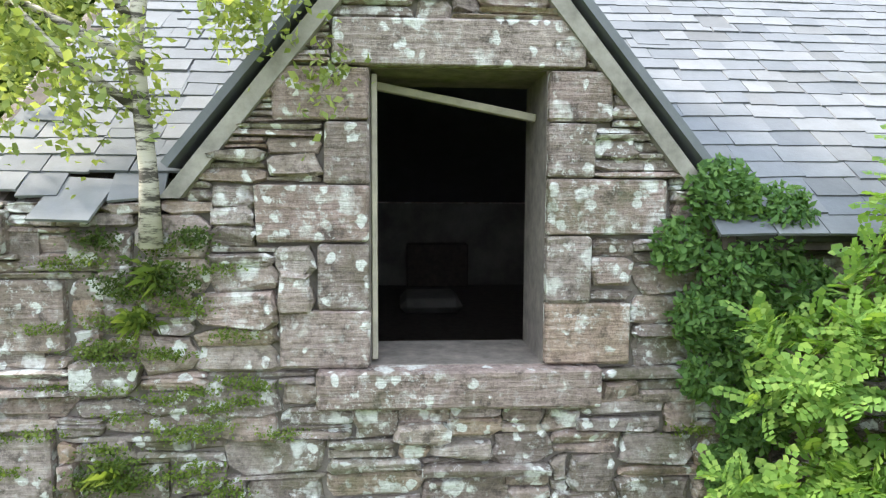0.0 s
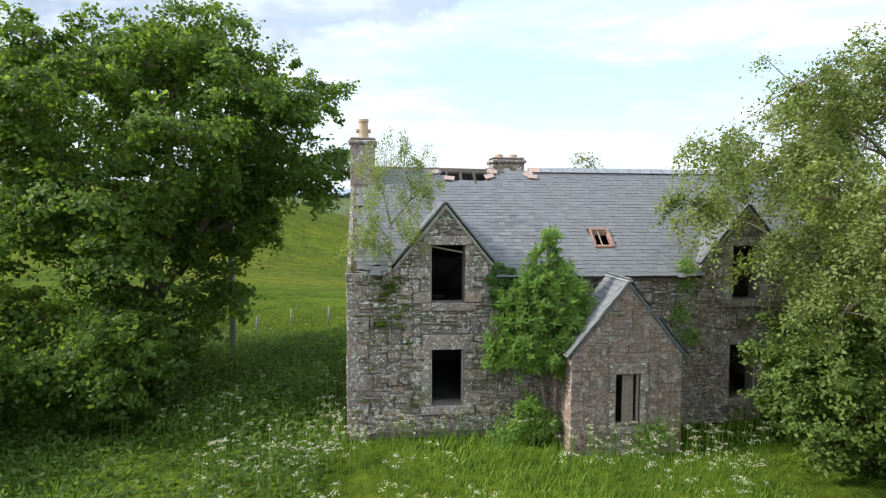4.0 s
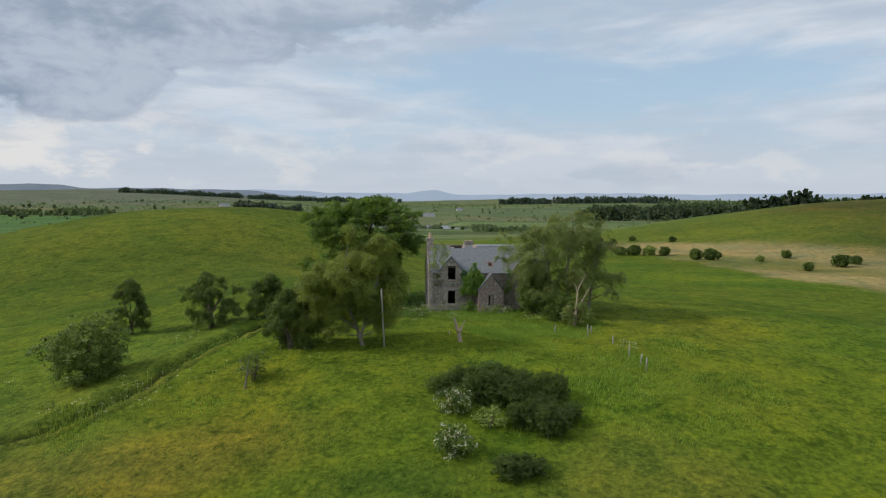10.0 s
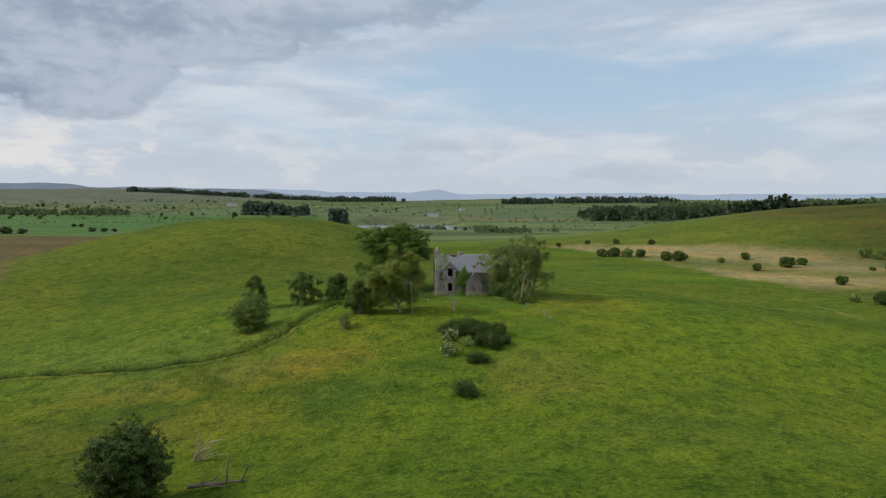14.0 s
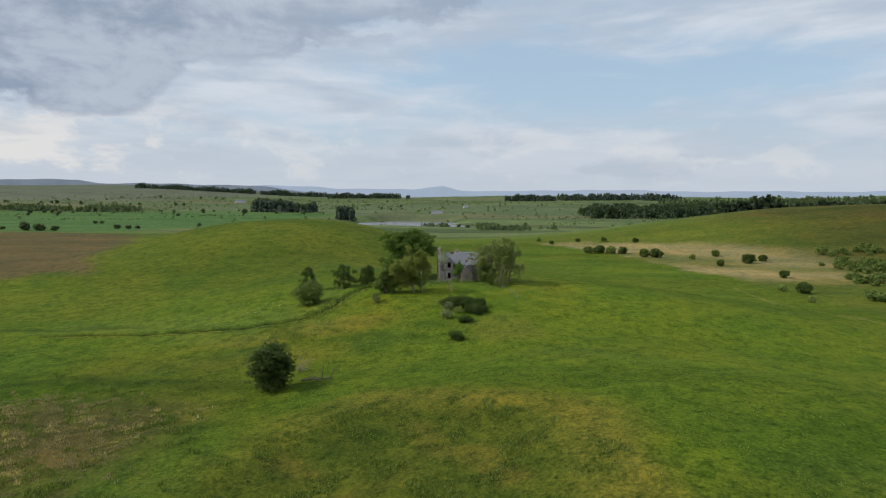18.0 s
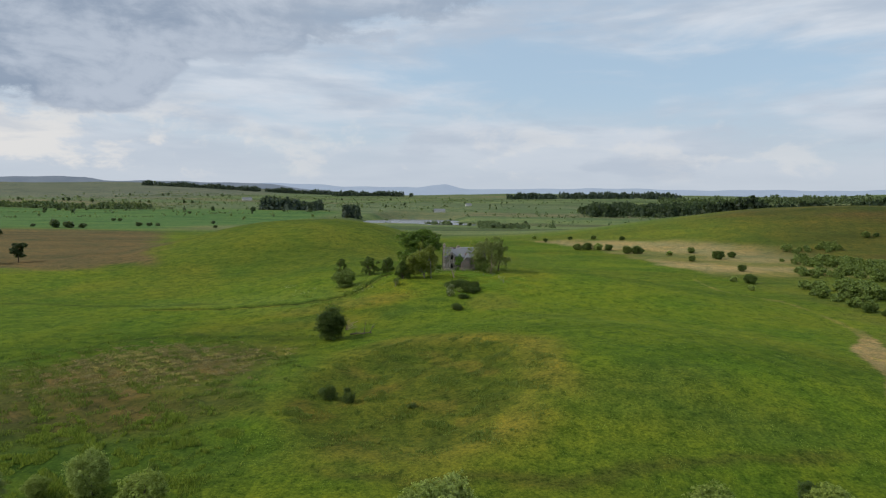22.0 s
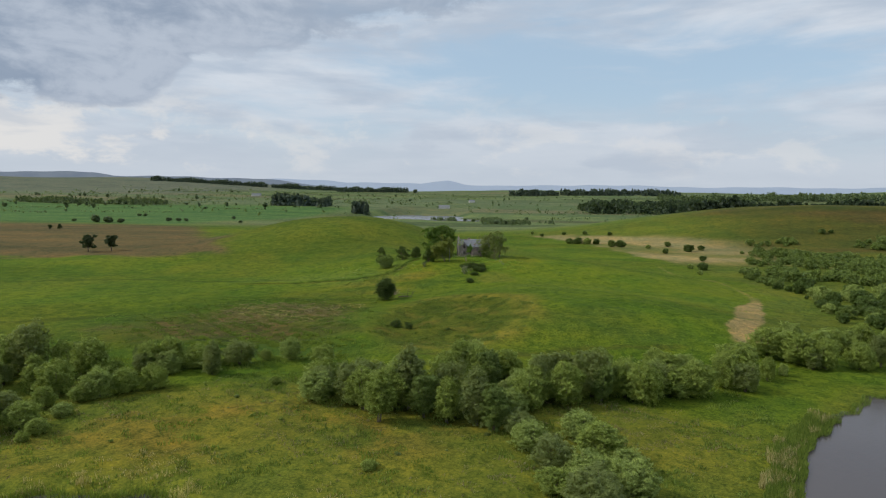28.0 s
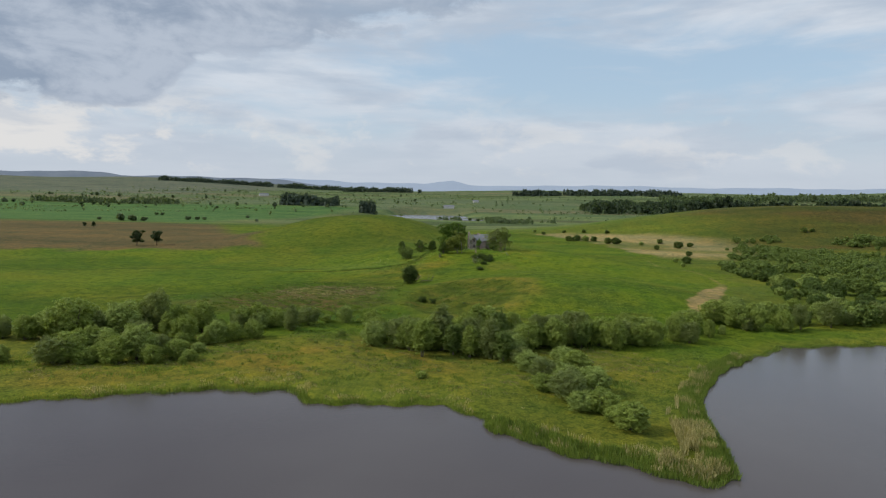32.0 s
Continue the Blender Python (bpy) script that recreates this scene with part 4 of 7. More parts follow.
part("porch_ridge", block(PC - 0.09, PC + 0.09, PY - 0.03, 0.04, PT + 0.02, PT + 0.09, 0.03), LEAD, house, "pale stone ridge")
for a, b, tilt in ((7.36, 7.56, 0.5), (7.565, 7.68, -0.4)):
    bm = block(a, b, PY + 0.12, PY + 0.15, 0.24, 1.61, 0.004)
    bmesh.ops.rotate(bm, cent=(a, PY, 0.3), matrix=Matrix.Rotation(radians(tilt), 3, "Y"), verts=bm.verts[:])
    part("board", bm, OLD_WOOD, house, "weathered grey board nailed over the opening")
part("board_post", block(7.745, 7.80, PY + 0.06, PY + 0.14, 0.24, 1.61, 0.004), OLD_WOOD, house, "pale timber upright")
for name, box in (("porch_lintel", (6.98, 8.0, 1.64, 1.93)), ("porch_sill", (7.0, 7.98, 0.05, 0.21))):
    part(name, block(box[0], box[1], PY - 0.012, PY + 0.2, box[2], box[3], 0.012), DRESSED, house)
for z0, z1, wl, wr in ((0.215, 0.67, 0.17, 0.17), (0.675, 1.15, 0.24, 0.14), (1.155, 1.635, 0.16, 0.22)):
    part("porch_jamb", block(7.15 - wl, 7.148, PY - 0.012, PY + 0.2, z0, z1, 0.012), DRESSED, house)
    part("porch_jamb", block(7.832, 7.83 + wr, PY - 0.012, PY + 0.2, z0, z1, 0.012), DRESSED, house)
# gutter strip blackened to stand for the shadow gap under the eave
part("gutter", block(4.35, LONG - 4.4, -0.19, -0.11, EAVE - 0.22, EAVE - 0.15, 0.02), EAVE_DARK, house, "gutter remnant, darkened for the shadow gap under the eave")

# ---- dressed stones round openings and at the corner ----
dressed_boxes = []


def dressed(name, x0, x1, z0, z1, proud=0.012, label=""):
    dressed_boxes.append((x0, x1, z0, z1))
    gen = random.Random(int(x0 * 977 + z0 * 131))
    bm = block(x0 + 0.004, x1 - 0.004, -proud - gen.uniform(0, 0.012), 0.2, z0 + 0.004, z1 - 0.004, 0.014)
    for v in bm.verts:
        v.co.x += gen.uniform(-0.006, 0.006)
        v.co.z += gen.uniform(-0.006, 0.006)
    part(name, bm, DRESSED, house, label)


for x0, x1, z0, z1 in HOLES:
    upper = z0 > 2
    dressed("lintel", x0 - (0.20 if upper else 0.26), x1 + (0.20 if upper else 0.27), z1, z1 + (0.26 if upper else 0.44), 0.01, "long sandstone lintel with lichen")
    dressed("sill", x0 - 0.30, x1 + 0.32, z0 - 0.23, z0, 0.07, "heavy sandstone sill")
    rows_l = [(0.0, 0.33, 0.50), (0.33, 0.70, 0.29), (0.70, 1.02, 0.62), (1.02, 1.36, 0.25), (1.36, z1 - z0, 0.52)]
    rows_r = [(0.0, 0.36, 0.50), (0.36, 0.74, 0.26), (0.74, 1.06, 0.68), (1.06, 1.37, 0.27), (1.37, z1 - z0, 0.36)]
    for a, b, w in rows_l:
        dressed("jamb_stone", x0 - w, x0, z0 + a, z0 + b)
    for a, b, w in rows_r:
        dressed("jamb_stone", x1, x1 + w, z0 + a, z0 + b)
z, k = -0.35, 0
while z < EAVE - 0.35:
    h = (0.46, 0.40, 0.36, 0.44)[k % 4]
    w = (0.30, 0.62, 0.26, 0.72, 0.34, 0.58)[k % 6]
    top = min(z + h, EAVE - 0.30)
    dressed("quoin", 0.0, w, z, top)
    dressed("quoin", LONG - w, LONG, z, top)
    z, k = z + h, k + 1
dressed("kneeler", -0.03, 0.46, EAVE - 0.30, EAVE - 0.06, 0.05, "projecting eaves stone")
dressed("kneeler", LONG - 0.66, LONG + 0.03, EAVE - 0.30, EAVE - 0.02, 0.05, "projecting eaves stone")


# ---- trees and bushes ----
def leaf_quads(points, normals, size, gen, narrow=0.6, bend=0.25):
    """Leaves: folded four-cornered blades round points."""
    n = len(points)
    nrm = normals + gen.normal(0, 0.55, (n, 3))
    nrm /= np.linalg.norm(nrm, axis=1, keepdims=True) + 1e-9
    ref = gen.normal(0, 1, (n, 3))
    a = np.cross(nrm, ref)
    a /= np.linalg.norm(a, axis=1, keepdims=True) + 1e-9
    b = np.cross(nrm, a)
    s = size * gen.uniform(0.6, 1.35, (n, 1))
    tip, side = a * s, b * s * narrow
    fold = nrm * s * bend
    return np.stack([points - tip, points + side - fold, points + tip, points - side - fold], 1)


def lobes_of(gen, shape, count, spread):
    """Lobes of a crown: centres and radii inside an ellipsoid."""
    rx, ry, rz = shape
    out = []
    for k in range(count):
        f = (k + 0.5) / count
        th = k * 2.39996 + gen.uniform(-0.3, 0.3)
        zz = 1 - 2 * f
        rr = math.sqrt(max(0, 1 - zz * zz))
        d = np.array((rr * math.cos(th), rr * math.sin(th), zz)) * gen.uniform(0.45, 0.80)
        out.append((d * shape, spread * gen.uniform(0.7, 1.25)))
    return out


def crown_points(gen, lobes, per, squash=0.85, hollow=0.68, reach=1.04):
    """Leaf places and facings: each lobe carries a ragged shell of small flat sprays."""
    pts, nrm = [], []
    for c, r in lobes:
        n = int(per * r * r)
        subs = max(9, int(15 + 6 * r))
        d = gen.normal(0, 1, (subs, 3))
        d[:, 2] += 0.25
        d /= np.linalg.norm(d, axis=1, keepdims=True)
        k = gen.uniform(hollow, reach, (subs, 1))
        hub = c + d * r * k * np.array((1, 1, squash))
        pick = gen.integers(0, subs, n)
        weight = gen.uniform(0.6, 1.3, subs)[pick][:, None]
        p = hub[pick] + gen.normal(0, 0.16, (n, 3)) * r * weight * np.array((1, 1, 0.7))
        pts.append(p)
        nrm.append(d[pick] * 0.7 + np.array((0, 0, 0.6)))
    return np.concatenate(pts), np.concatenate(nrm)


def bush(name, seed, shape, lobe, lobes_n, per, leaf, leaf_mat, label, category="bush", bark=None, narrow=0.6, reach=1.04):
    gen = np.random.default_rng(seed)
    ob = thing(name, label=label, category=category)
    shape = np.array(shape, float)
    lobes = []
    for c, r in lobes_of(gen, shape, lobes_n, lobe):
        c = c + np.array((0, 0, shape[2] * 0.85))
        c[2] = max(c[2], r * 0.45)
        lobes.append((c, r))
    p, d = crown_points(gen, lobes, per, 0.85, 0.6, reach)
    p[:, 2] = np.maximum(p[:, 2], 0.02)
    child("foliage", quads("foliage", leaf_quads(p, d, leaf, gen, narrow), leaf_mat), ob)
    for k in range(4):
        c, r = lobes[(k * 3) % len(lobes)]
        sv, sf = tube(limb_points((gen.normal(0, 0.15), gen.normal(0, 0.15), -0.2), c, 0.08, gen, 4), [0.09, 0.07, 0.05, 0.02], 5)
        child("stem", mesh_of("stem", sv, sf, bark or BARK, True), ob)
    return ob


def stand(ob, x, y, turn=0.0, size=1.0, sink=0.05):
    ob.matrix_world = pose(x, y, ground_at(x, y) - sink, 0, 0, turn) @ Matrix.Scale(size, 4)
    return ob


def put_copy(ob, x, y, turn=0.0, size=1.0, high=1.0):
    new_ob = copy_thing(ob, pose(x, y, ground_at(x, y) - 0.08, 0, 0, turn))
    new_ob.scale = (size, size, size * high)
    return new_ob


def sprays(gen, lobes, hubs, leaves, long, wide, thin, droop, flat):
    """Leaf places along short sprays that stand out from each lobe; also the sprays' own lines."""
    pts, nrm, lines = [], [], []
    for c, r in lobes:
        n = max(5, int(hubs * r * r))
        d = gen.normal(0, 1, (n, 3))
        d[:, 2] = d[:, 2] * 0.8 + 0.30
        d /= np.linalg.norm(d, axis=1, keepdims=True)
        hub = c + d * (r * gen.uniform(0.35, 0.98, (n, 1))) * np.array((1, 1, 0.8))
        way = d * np.array((1, 1, flat)) + gen.normal(0, 0.25, (n, 3))
        way /= np.linalg.norm(way, axis=1, keepdims=True)
        side = np.cross(way, (0.03, 0.02, 1.0))
        side /= np.linalg.norm(side, axis=1, keepdims=True) + 1e-9
        up = np.cross(side, way)
        m = np.maximum(6, (leaves * gen.uniform(0.5, 1.5, n))).astype(int)
        pick = np.repeat(np.arange(n), m)
        q = len(pick)
        size = gen.uniform(0.7, 1.3, n)[pick][:, None]
        u = gen.uniform(-0.45, 1.0, (q, 1))
        body = np.sqrt(np.clip(1.05 - np.abs(u - 0.15), 0.05, 1))
        p = hub[pick] + way[pick] * u * long * size + side[pick] * gen.normal(0, wide, (q, 1)) * size * body + up[pick] * gen.normal(0, thin, (q, 1)) * size
        p[:, 2] -= (np.clip(u[:, 0] + 0.2, 0, 2) ** 2) * droop * size[:, 0] * gen.uniform(0.6, 1.4, q)
        pts.append(p)
        nrm.append(np.abs(up[pick]) * np.array((0.1, 0.1, 0.5)) + d[pick] * 0.9)
        for k in range(0, n, 2):
            lines.append((c, (c + hub[k]) / 2 + np.array((0, 0, 0.05 * r)), hub[k] + way[k] * long * 0.5))
    return np.concatenate(pts), np.concatenate(nrm), lines


def grown(name, seed, lobes, stems, style, leaf, leaf_mat, bark, label, narrow=0.6, limb=0.09):
    """A tree at the origin: stems are (points, foot radius, top radius); every lobe hangs on a limb from the nearest stem."""
    gen = np.random.default_rng(seed)
    ob = thing(name, label=label, category="tree")
    p, d, lines = sprays(gen, lobes, *style)
    p[:, 2] = np.maximum(p[:, 2], 0.05)
    child("crown", quads("crown", leaf_quads(p, d, leaf, gen, narrow), leaf_mat), ob)
    knots = []
    for k, (pts, r0, r1) in enumerate(stems):
        n = 9
        path = []
        for q in range(n):
            f = q / (n - 1) * (len(pts) - 1)
            a = min(int(f), len(pts) - 2)
            path.append(Vector(pts[a]).lerp(Vector(pts[a + 1]), f - a) + Vector(gen.normal(0, 0.05, 3)) * (q > 0))
        knots += [(v, r0 + (r1 - r0) * q / (n - 1)) for q, v in enumerate(path) if q > 1]
        v, f = tube([tuple(q) for q in path], [(r0 + (r1 - r0) * q / (n - 1)) * (1.35 if q == 0 and k == 0 else 1) for q in range(n)], 9)
        child("trunk" if k == 0 else "stem", mesh_of("trunk", v, f, bark, True), ob)
    for c, r in lobes:
        c = Vector(c)
        start, thick = min(knots, key=lambda q: (q[0] - c).length + 2.5 * max(0, q[0].z - c.z + 0.6))
        if c.z - start.z < 0.3 * math.hypot(c.x - start.x, c.y - start.y):
            continue
        t0 = min(limb, thick * 0.75)
        lv, lf = tube(limb_points(start, c, 0.10 * r, gen, 6), [t0 * (1 - 0.85 * q / 5) for q in range(6)], 6)
        child("limb", mesh_of("limb", lv, lf, bark, True), ob)
    tv, tf = [], []
    for a, b, c in lines:
        v, f = tube([tuple(a), tuple(b), tuple(c)], [0.022, 0.014, 0.005], 3)
        tf += [tuple(i + len(tv) for i in q) for q in f]
        tv += v
    child("twig_growth", mesh_of("twig_growth", tv, tf, bark), ob, "", "stuff")
    return ob


def dome(gen, centre, half, count, r, low=None):
    out = []
    for c, rr in lobes_of(gen, np.array(half, float), count, r):
        c = c / 0.63 * 0.70 + np.array(centre)
        if low is None or c[2] - 0.6 * rr > low:
            out.append((c, rr))
    return out


gen = np.random.default_rng(11)
lobes = [(c, r) for c, r in dome(gen, (0.4, 0, 9.2), (8.2, 7.2, 6.2), 58, 1.75, 3.6) if c[0] < 3.5 or c[2] > 6.2]
lobes += [(np.array(c, float), r) for c, r in (((3.9, -1.5, 4.0), 0.9), ((3.0, -3.2, 3.2), 1.1), ((1.2, -4.4, 3.2), 1.4), ((-1.4, -4.6, 3.0), 1.4), ((-3.8, -3.8, 3.3), 1.5), ((-5.6, -2.0, 3.6), 1.5), ((-7.2, -0.5, 11.4), 1.3), ((-6.2, 0.4, 12.2), 1.2), ((6.9, -1.5, 7.4), 1.2), ((6.6, -2.0, 9.6), 1.2), ((2.2, -5.2, 5.0), 1.5), ((-2.0, -5.4, 5.6), 1.5), ((3.0, -3.8, 1.9), 0.9), ((-0.2, -4.2, 1.8), 1.1), ((-6.8, -1.6, 5.4), 1.4), ((-4.6, -4.2, 5.4), 1.4), ((0.0, -2.0, 3.4), 1.2), ((-3.0, -4.4, 1.6), 1.1), ((3.1, -0.6, 3.3), 1.1), ((2.9, 0.8, 4.9), 1.2), ((2.9, -1.8, 1.9), 1.0), ((1.5, -2.8, 1.4), 1.1), ((4.6, 0.2, 6.4), 1.2), ((2.6, 1.5, 2.6), 1.1), ((5.8, 0.6, 8.4), 1.3), ((5.2, -0.6, 10.6), 1.3), ((3.4, 0.4, 12.6), 1.3))]
sycamore = stand(grown("sycamore_tree", 11, lobes, [([(0, 0, -0.4), (0.1, 0, 1.6), (0.3, 0.1, 3.4), (0.8, 0.3, 7.0), (1.4, 0.2, 11.5)], 0.55, 0.10), ([(0.1, 0, 2.2), (-1.2, -0.3, 4.2), (-2.6, -0.6, 7.0), (-4.2, -0.3, 10.0)], 0.32, 0.07), ([(0.2, 0, 2.6), (1.6, -0.8, 4.4), (3.4, -1.4, 6.4), (4.6, -1.6, 8.6)], 0.28, 0.06), ([(0.1, 0, 2.0), (-0.4, -1.6, 4.2), (-0.8, -3.2, 7.4)], 0.24, 0.05)], (7.6, 92, 0.66, 0.38, 0.12, 0.24, 0.45), 0.092, SYCAMORE_LEAF, BARK, "large dark green sycamore tree with a dense rounded crown", 0.72, 0.14), -9.6, 7.2)
gen = np.random.default_rng(12)
lobes = dome(gen, (0.0, 0, 6.6), (7.0, 5.4, 5.6), 58, 1.35, 1.8)
lobes += [(np.array(c, float), r) for c, r in (((2.2, 0, 11.9), 1.0), ((3.6, 0.4, 11.6), 1.0), ((-0.8, -0.4, 11.2), 1.1), ((-3.0, -0.6, 9.9), 1.1), ((-6.6, -1.0, 7.9), 0.9), ((-7.0, -0.8, 6.6), 0.8), ((5.8, 0, 8.4), 1.1), ((6.6, -0.4, 4.4), 1.1), ((5.2, -2.5, 3.0), 1.1), ((2.6, -3.6, 2.6), 1.0), ((-4.6, -2.6, 4.4), 1.1), ((-3.4, -3.4, 3.0), 1.0))]
birch_right = stand(grown("birch_tree", 12, lobes, [([(-1.4, 0, -0.4), (-1.0, 0, 2.0), (-1.3, 0, 5.0), (-2.2, -0.3, 9.0)], 0.26, 0.05), ([(0.4, 0.1, -0.4), (0.9, 0, 2.5), (0.7, 0, 6.0), (1.6, 0.2, 11.0)], 0.24, 0.04), ([(3.2, -0.2, -0.3), (3.4, 0, 2.5), (4.2, 0, 6.0), (4.0, 0.3, 10.4)], 0.22, 0.04)], (15.0, 130, 0.56, 0.18, 0.15, 0.42, 0.9), 0.048, BIRCH_LEAF, GREY_BARK, "tall yellow-green birch tree with drooping sprays beside the house", 0.62, 0.08), 15.8, -1.4)
gen = np.random.default_rng(13)
crown_top = ((-1.5, 11.2, 0.75), (-1.3, 10.4, 0.7), (1.6, 10.2, 0.95), (0.4, 9.6, 1), (2.3, 9.4, 1), (-0.6, 8.8, 1), (1.2, 8.4, 1.2), (-2, 8.4, 1.1), (2.4, 8.2, 1.0), (0.6, 7.9, 1.2), (-3.8, 7.7, 0.9), (-3.2, 7.6, 1.1), (2.6, 7.2, 1.1), (-2.2, 7.2, 1.1), (0, 7, 1.3), (-4.2, 7, 1), (3.3, 6.8, 1.1), (-1.6, 6.8, 1.2))
crown_middle = ((1.8, 6.6, 1.3), (-4.8, 6.6, 1.1), (-3.4, 6.6, 1.1), (-3.8, 6.2, 1.1), (-0.4, 6, 1.3), (-5, 6, 1), (2.6, 5.8, 1.1), (-2.8, 5.6, 1.2), (3.3, 5.4, 1), (0.4, 5.2, 1.2), (-4.4, 5.2, 1.2), (-5.6, 5.2, 0.9), (-1.2, 5, 1.2), (2, 4.9, 1.1), (-3, 4.8, 1.1), (-6, 4.4, 1), (-4.4, 4.4, 1.1), (-2.4, 4.2, 1), (-1.4, 4.2, 0.9))
crown_low = ((0.6, 4.2, 0.9), (2.8, 4, 0.8), (-5.2, 3.9, 1), (1.4, 3.8, 0.8), (-3.8, 3.8, 1.1), (-6.2, 3.4, 0.8), (0.9, 3.4, 0.8), (-2.6, 3.4, 0.9), (-0.8, 3.2, 0.8), (-5.4, 3.2, 1), (-1.9, 2.7, 0.7), (-4.6, 2.6, 0.9), (-3.2, 2.6, 0.7), (-6.6, 2.6, 0.9), (-5.6, 2.4, 0.8), (-5, 1.8, 0.9), (-3.9, 1.7, 0.8), (-6.2, 1.5, 0.8), (-2.2, 2.0, 0.8), (0.9, 2.5, 0.8), (2.1, 3.0, 0.9), (-3.2, 1.5, 0.7), (1.9, 2.1, 0.7), (0.3, 3.1, 0.8), (-1.0, 2.3, 0.7), (2.8, 4.8, 0.9))
lobes = [(np.array((x, gen.uniform(-2.6, 2.6) * min(1, (10.6 - z) / 3), z)), r * gen.uniform(0.9, 1.15)) for x, z, r in crown_top + crown_middle + crown_low]
aspen = stand(grown("aspen_tree", 13, lobes, [([(0.05, 0, -0.4), (-0.2, 0, 0.8), (-0.7, 0.1, 2.0), (-1.6, 0.3, 4.4), (-2.0, 0.2, 7.6), (-1.4, 0.2, 10.6)], 0.23, 0.03), ([(-0.35, 0, 1.0), (0.2, -0.1, 2.6), (0.9, 0, 5.0), (1.8, 0.2, 9.0)], 0.15, 0.04), ([(-0.8, 0.1, 2.0), (-2.6, -0.4, 3.4), (-4.8, -0.3, 5.4)], 0.13, 0.03)], (19.0, 140, 0.46, 0.24, 0.20, 0.18, 1.1), 0.056, ASPEN_LEAF, GREY_BARK, "olive-green aspen tree with a forked leaning grey trunk", 0.7, 0.08), -4.9, -16.4)


back_tree = stand(grown("ash_tree", 14, [(np.array(c, float), r) for c, r in (((0, 0, 9.0), 0.9), ((0.9, 0.2, 8.2), 0.9), ((-1.0, 0, 8.0), 0.9), ((1.7, 0, 7.0), 0.9), ((-1.8, 0.3, 6.9), 0.9), ((0, 0.5, 7.2), 1.0), ((0.8, -0.6, 5.8), 1.0), ((-0.9, -0.5, 5.6), 1.0))], [([(0, 0, -0.4), (0.1, 0, 3.0), (0, 0.1, 8.4)], 0.16, 0.03)], (9.0, 70, 0.45, 0.2, 0.14, 0.3, 0.8), 0.06, ASPEN_LEAF, GREY_BARK, "slim pale green ash tree behind the house", 0.6, 0.05), 9.9, 15.5)


# ---- bushes on the house knoll ----
stand(bush("elder_bush", 31, (2.9, 2.2, 2.7), 0.8, 34, 1500, 0.065, ELDER_LEAF, "dark green elder bush against the end of the house"), 13.0, -1.6)
stand(bush("elder_bush", 32, (2.4, 2.0, 1.9), 0.75, 24, 1500, 0.06, ELDER_LEAF, "green elder bush in the long grass"), 15.2, -5.6)
stand(bush("elder_bush", 33, (2.0, 1.6, 1.6), 0.6, 22, 1500, 0.055, BIRCH_LEAF, "low yellow-green bush below the dead tree"), 16.6, -8.2)
for seed, x, y, r, h in ((34, -7.4, 0.8, 2.4, 2.0), (35, -11.0, -1.2, 2.8, 2.2), (36, -8.2, 4.6, 1.8, 1.2), (37, -13.5, 3.0, 3.0, 2.4)):
    stand(bush("elder_bush", seed, (r, r * 0.9, h), 0.9, 20, 1000, 0.09, SYCAMORE_LEAF, "dark shady undergrowth below the sycamore"), x, y)


def hawthorn(seed, half, high, foot, label, leaf_mat):
    """A wind-shaped thorn: short crooked stems under a ragged, open crown."""
    g2 = np.random.default_rng(seed)
    lobes = []
    for k in range(56):
        a, f = g2.uniform(0, 6.283), g2.uniform(0, 1)
        z = foot + (high - foot) * f
        r = half * math.sqrt(max(0.06, 1 - (1.2 * f - 0.25) ** 2)) * g2.uniform(0.3, 1.08)
        lobes.append((np.array((r * math.cos(a), r * math.sin(a) * 0.9, z)), g2.uniform(0.35, 0.75)))
    stems = [([(0.1 * k, 0, -0.3), (0.25 * math.cos(2.1 * k), 0.2 * math.sin(2.1 * k), high * 0.3), (half * 0.5 * math.cos(2.1 * k), half * 0.4 * math.sin(2.1 * k), high * 0.75)], 0.16 - 0.02 * k, 0.03) for k in range(4)]
    return grown("hawthorn_tree", seed, lobes, stems, (40.0, 60, 0.40, 0.16, 0.13, 0.02, 1.1), 0.062, leaf_mat, BARK, label, 0.65, 0.05)


stand(hawthorn(38, 2.6, 6.0, 0.3, "ragged grey-green hawthorn beside the aspen", HAWTHORN_LEAF), -12.3, -16.2)
stand(hawthorn(39, 2.4, 6.9, 0.5, "tall ragged dark hawthorn in the pasture", HAWTHORN_LEAF), -35.4, -3.8, 0, 0.88)
stand(hawthorn(40, 3.6, 5.2, 0.3, "spreading dark hawthorn beside the track", HAWTHORN_LEAF), -25.6, -3.9, 0, 1.08)
stand(hawthorn(44, 2.3, 4.9, 0.2, "dark hawthorn beside the aspen at the head of the track", HAWTHORN_LEAF), -19.6, -1.8)
stand(bush("sallow_bush", 41, (3.7, 3.3, 2.8), 1.05, 30, 760, 0.085, MARSH_LEAF, "broad green sallow bush above the track", reach=1.45), -30.6, -19.2, 0, 1.15)
stand(bush("hawthorn_bush", 42, (1.3, 1.2, 1.6), 0.6, 12, 420, 0.07, HAWTHORN_LEAF, "thin half-bare thorn bush"), -13.1, -23.3)
stand(bush("holly_tree", 43, (3.5, 3.1, 4.2), 1.0, 62, 820, 0.09, GORSE_LEAF, "lone dense dark evergreen tree in the pasture", "tree", reach=1.45), -21.5, -71.0, 0, 1.12)
gorse = [bush("gorse_bush", 50 + k, (1.9, 1.6, 1.15), 0.6, 22, 1100, 0.08, GORSE_LEAF, "dark green gorse bush on the slope below the house", narrow=0.35, reach=1.4) for k in range(3)]
gen = np.random.default_rng(60)
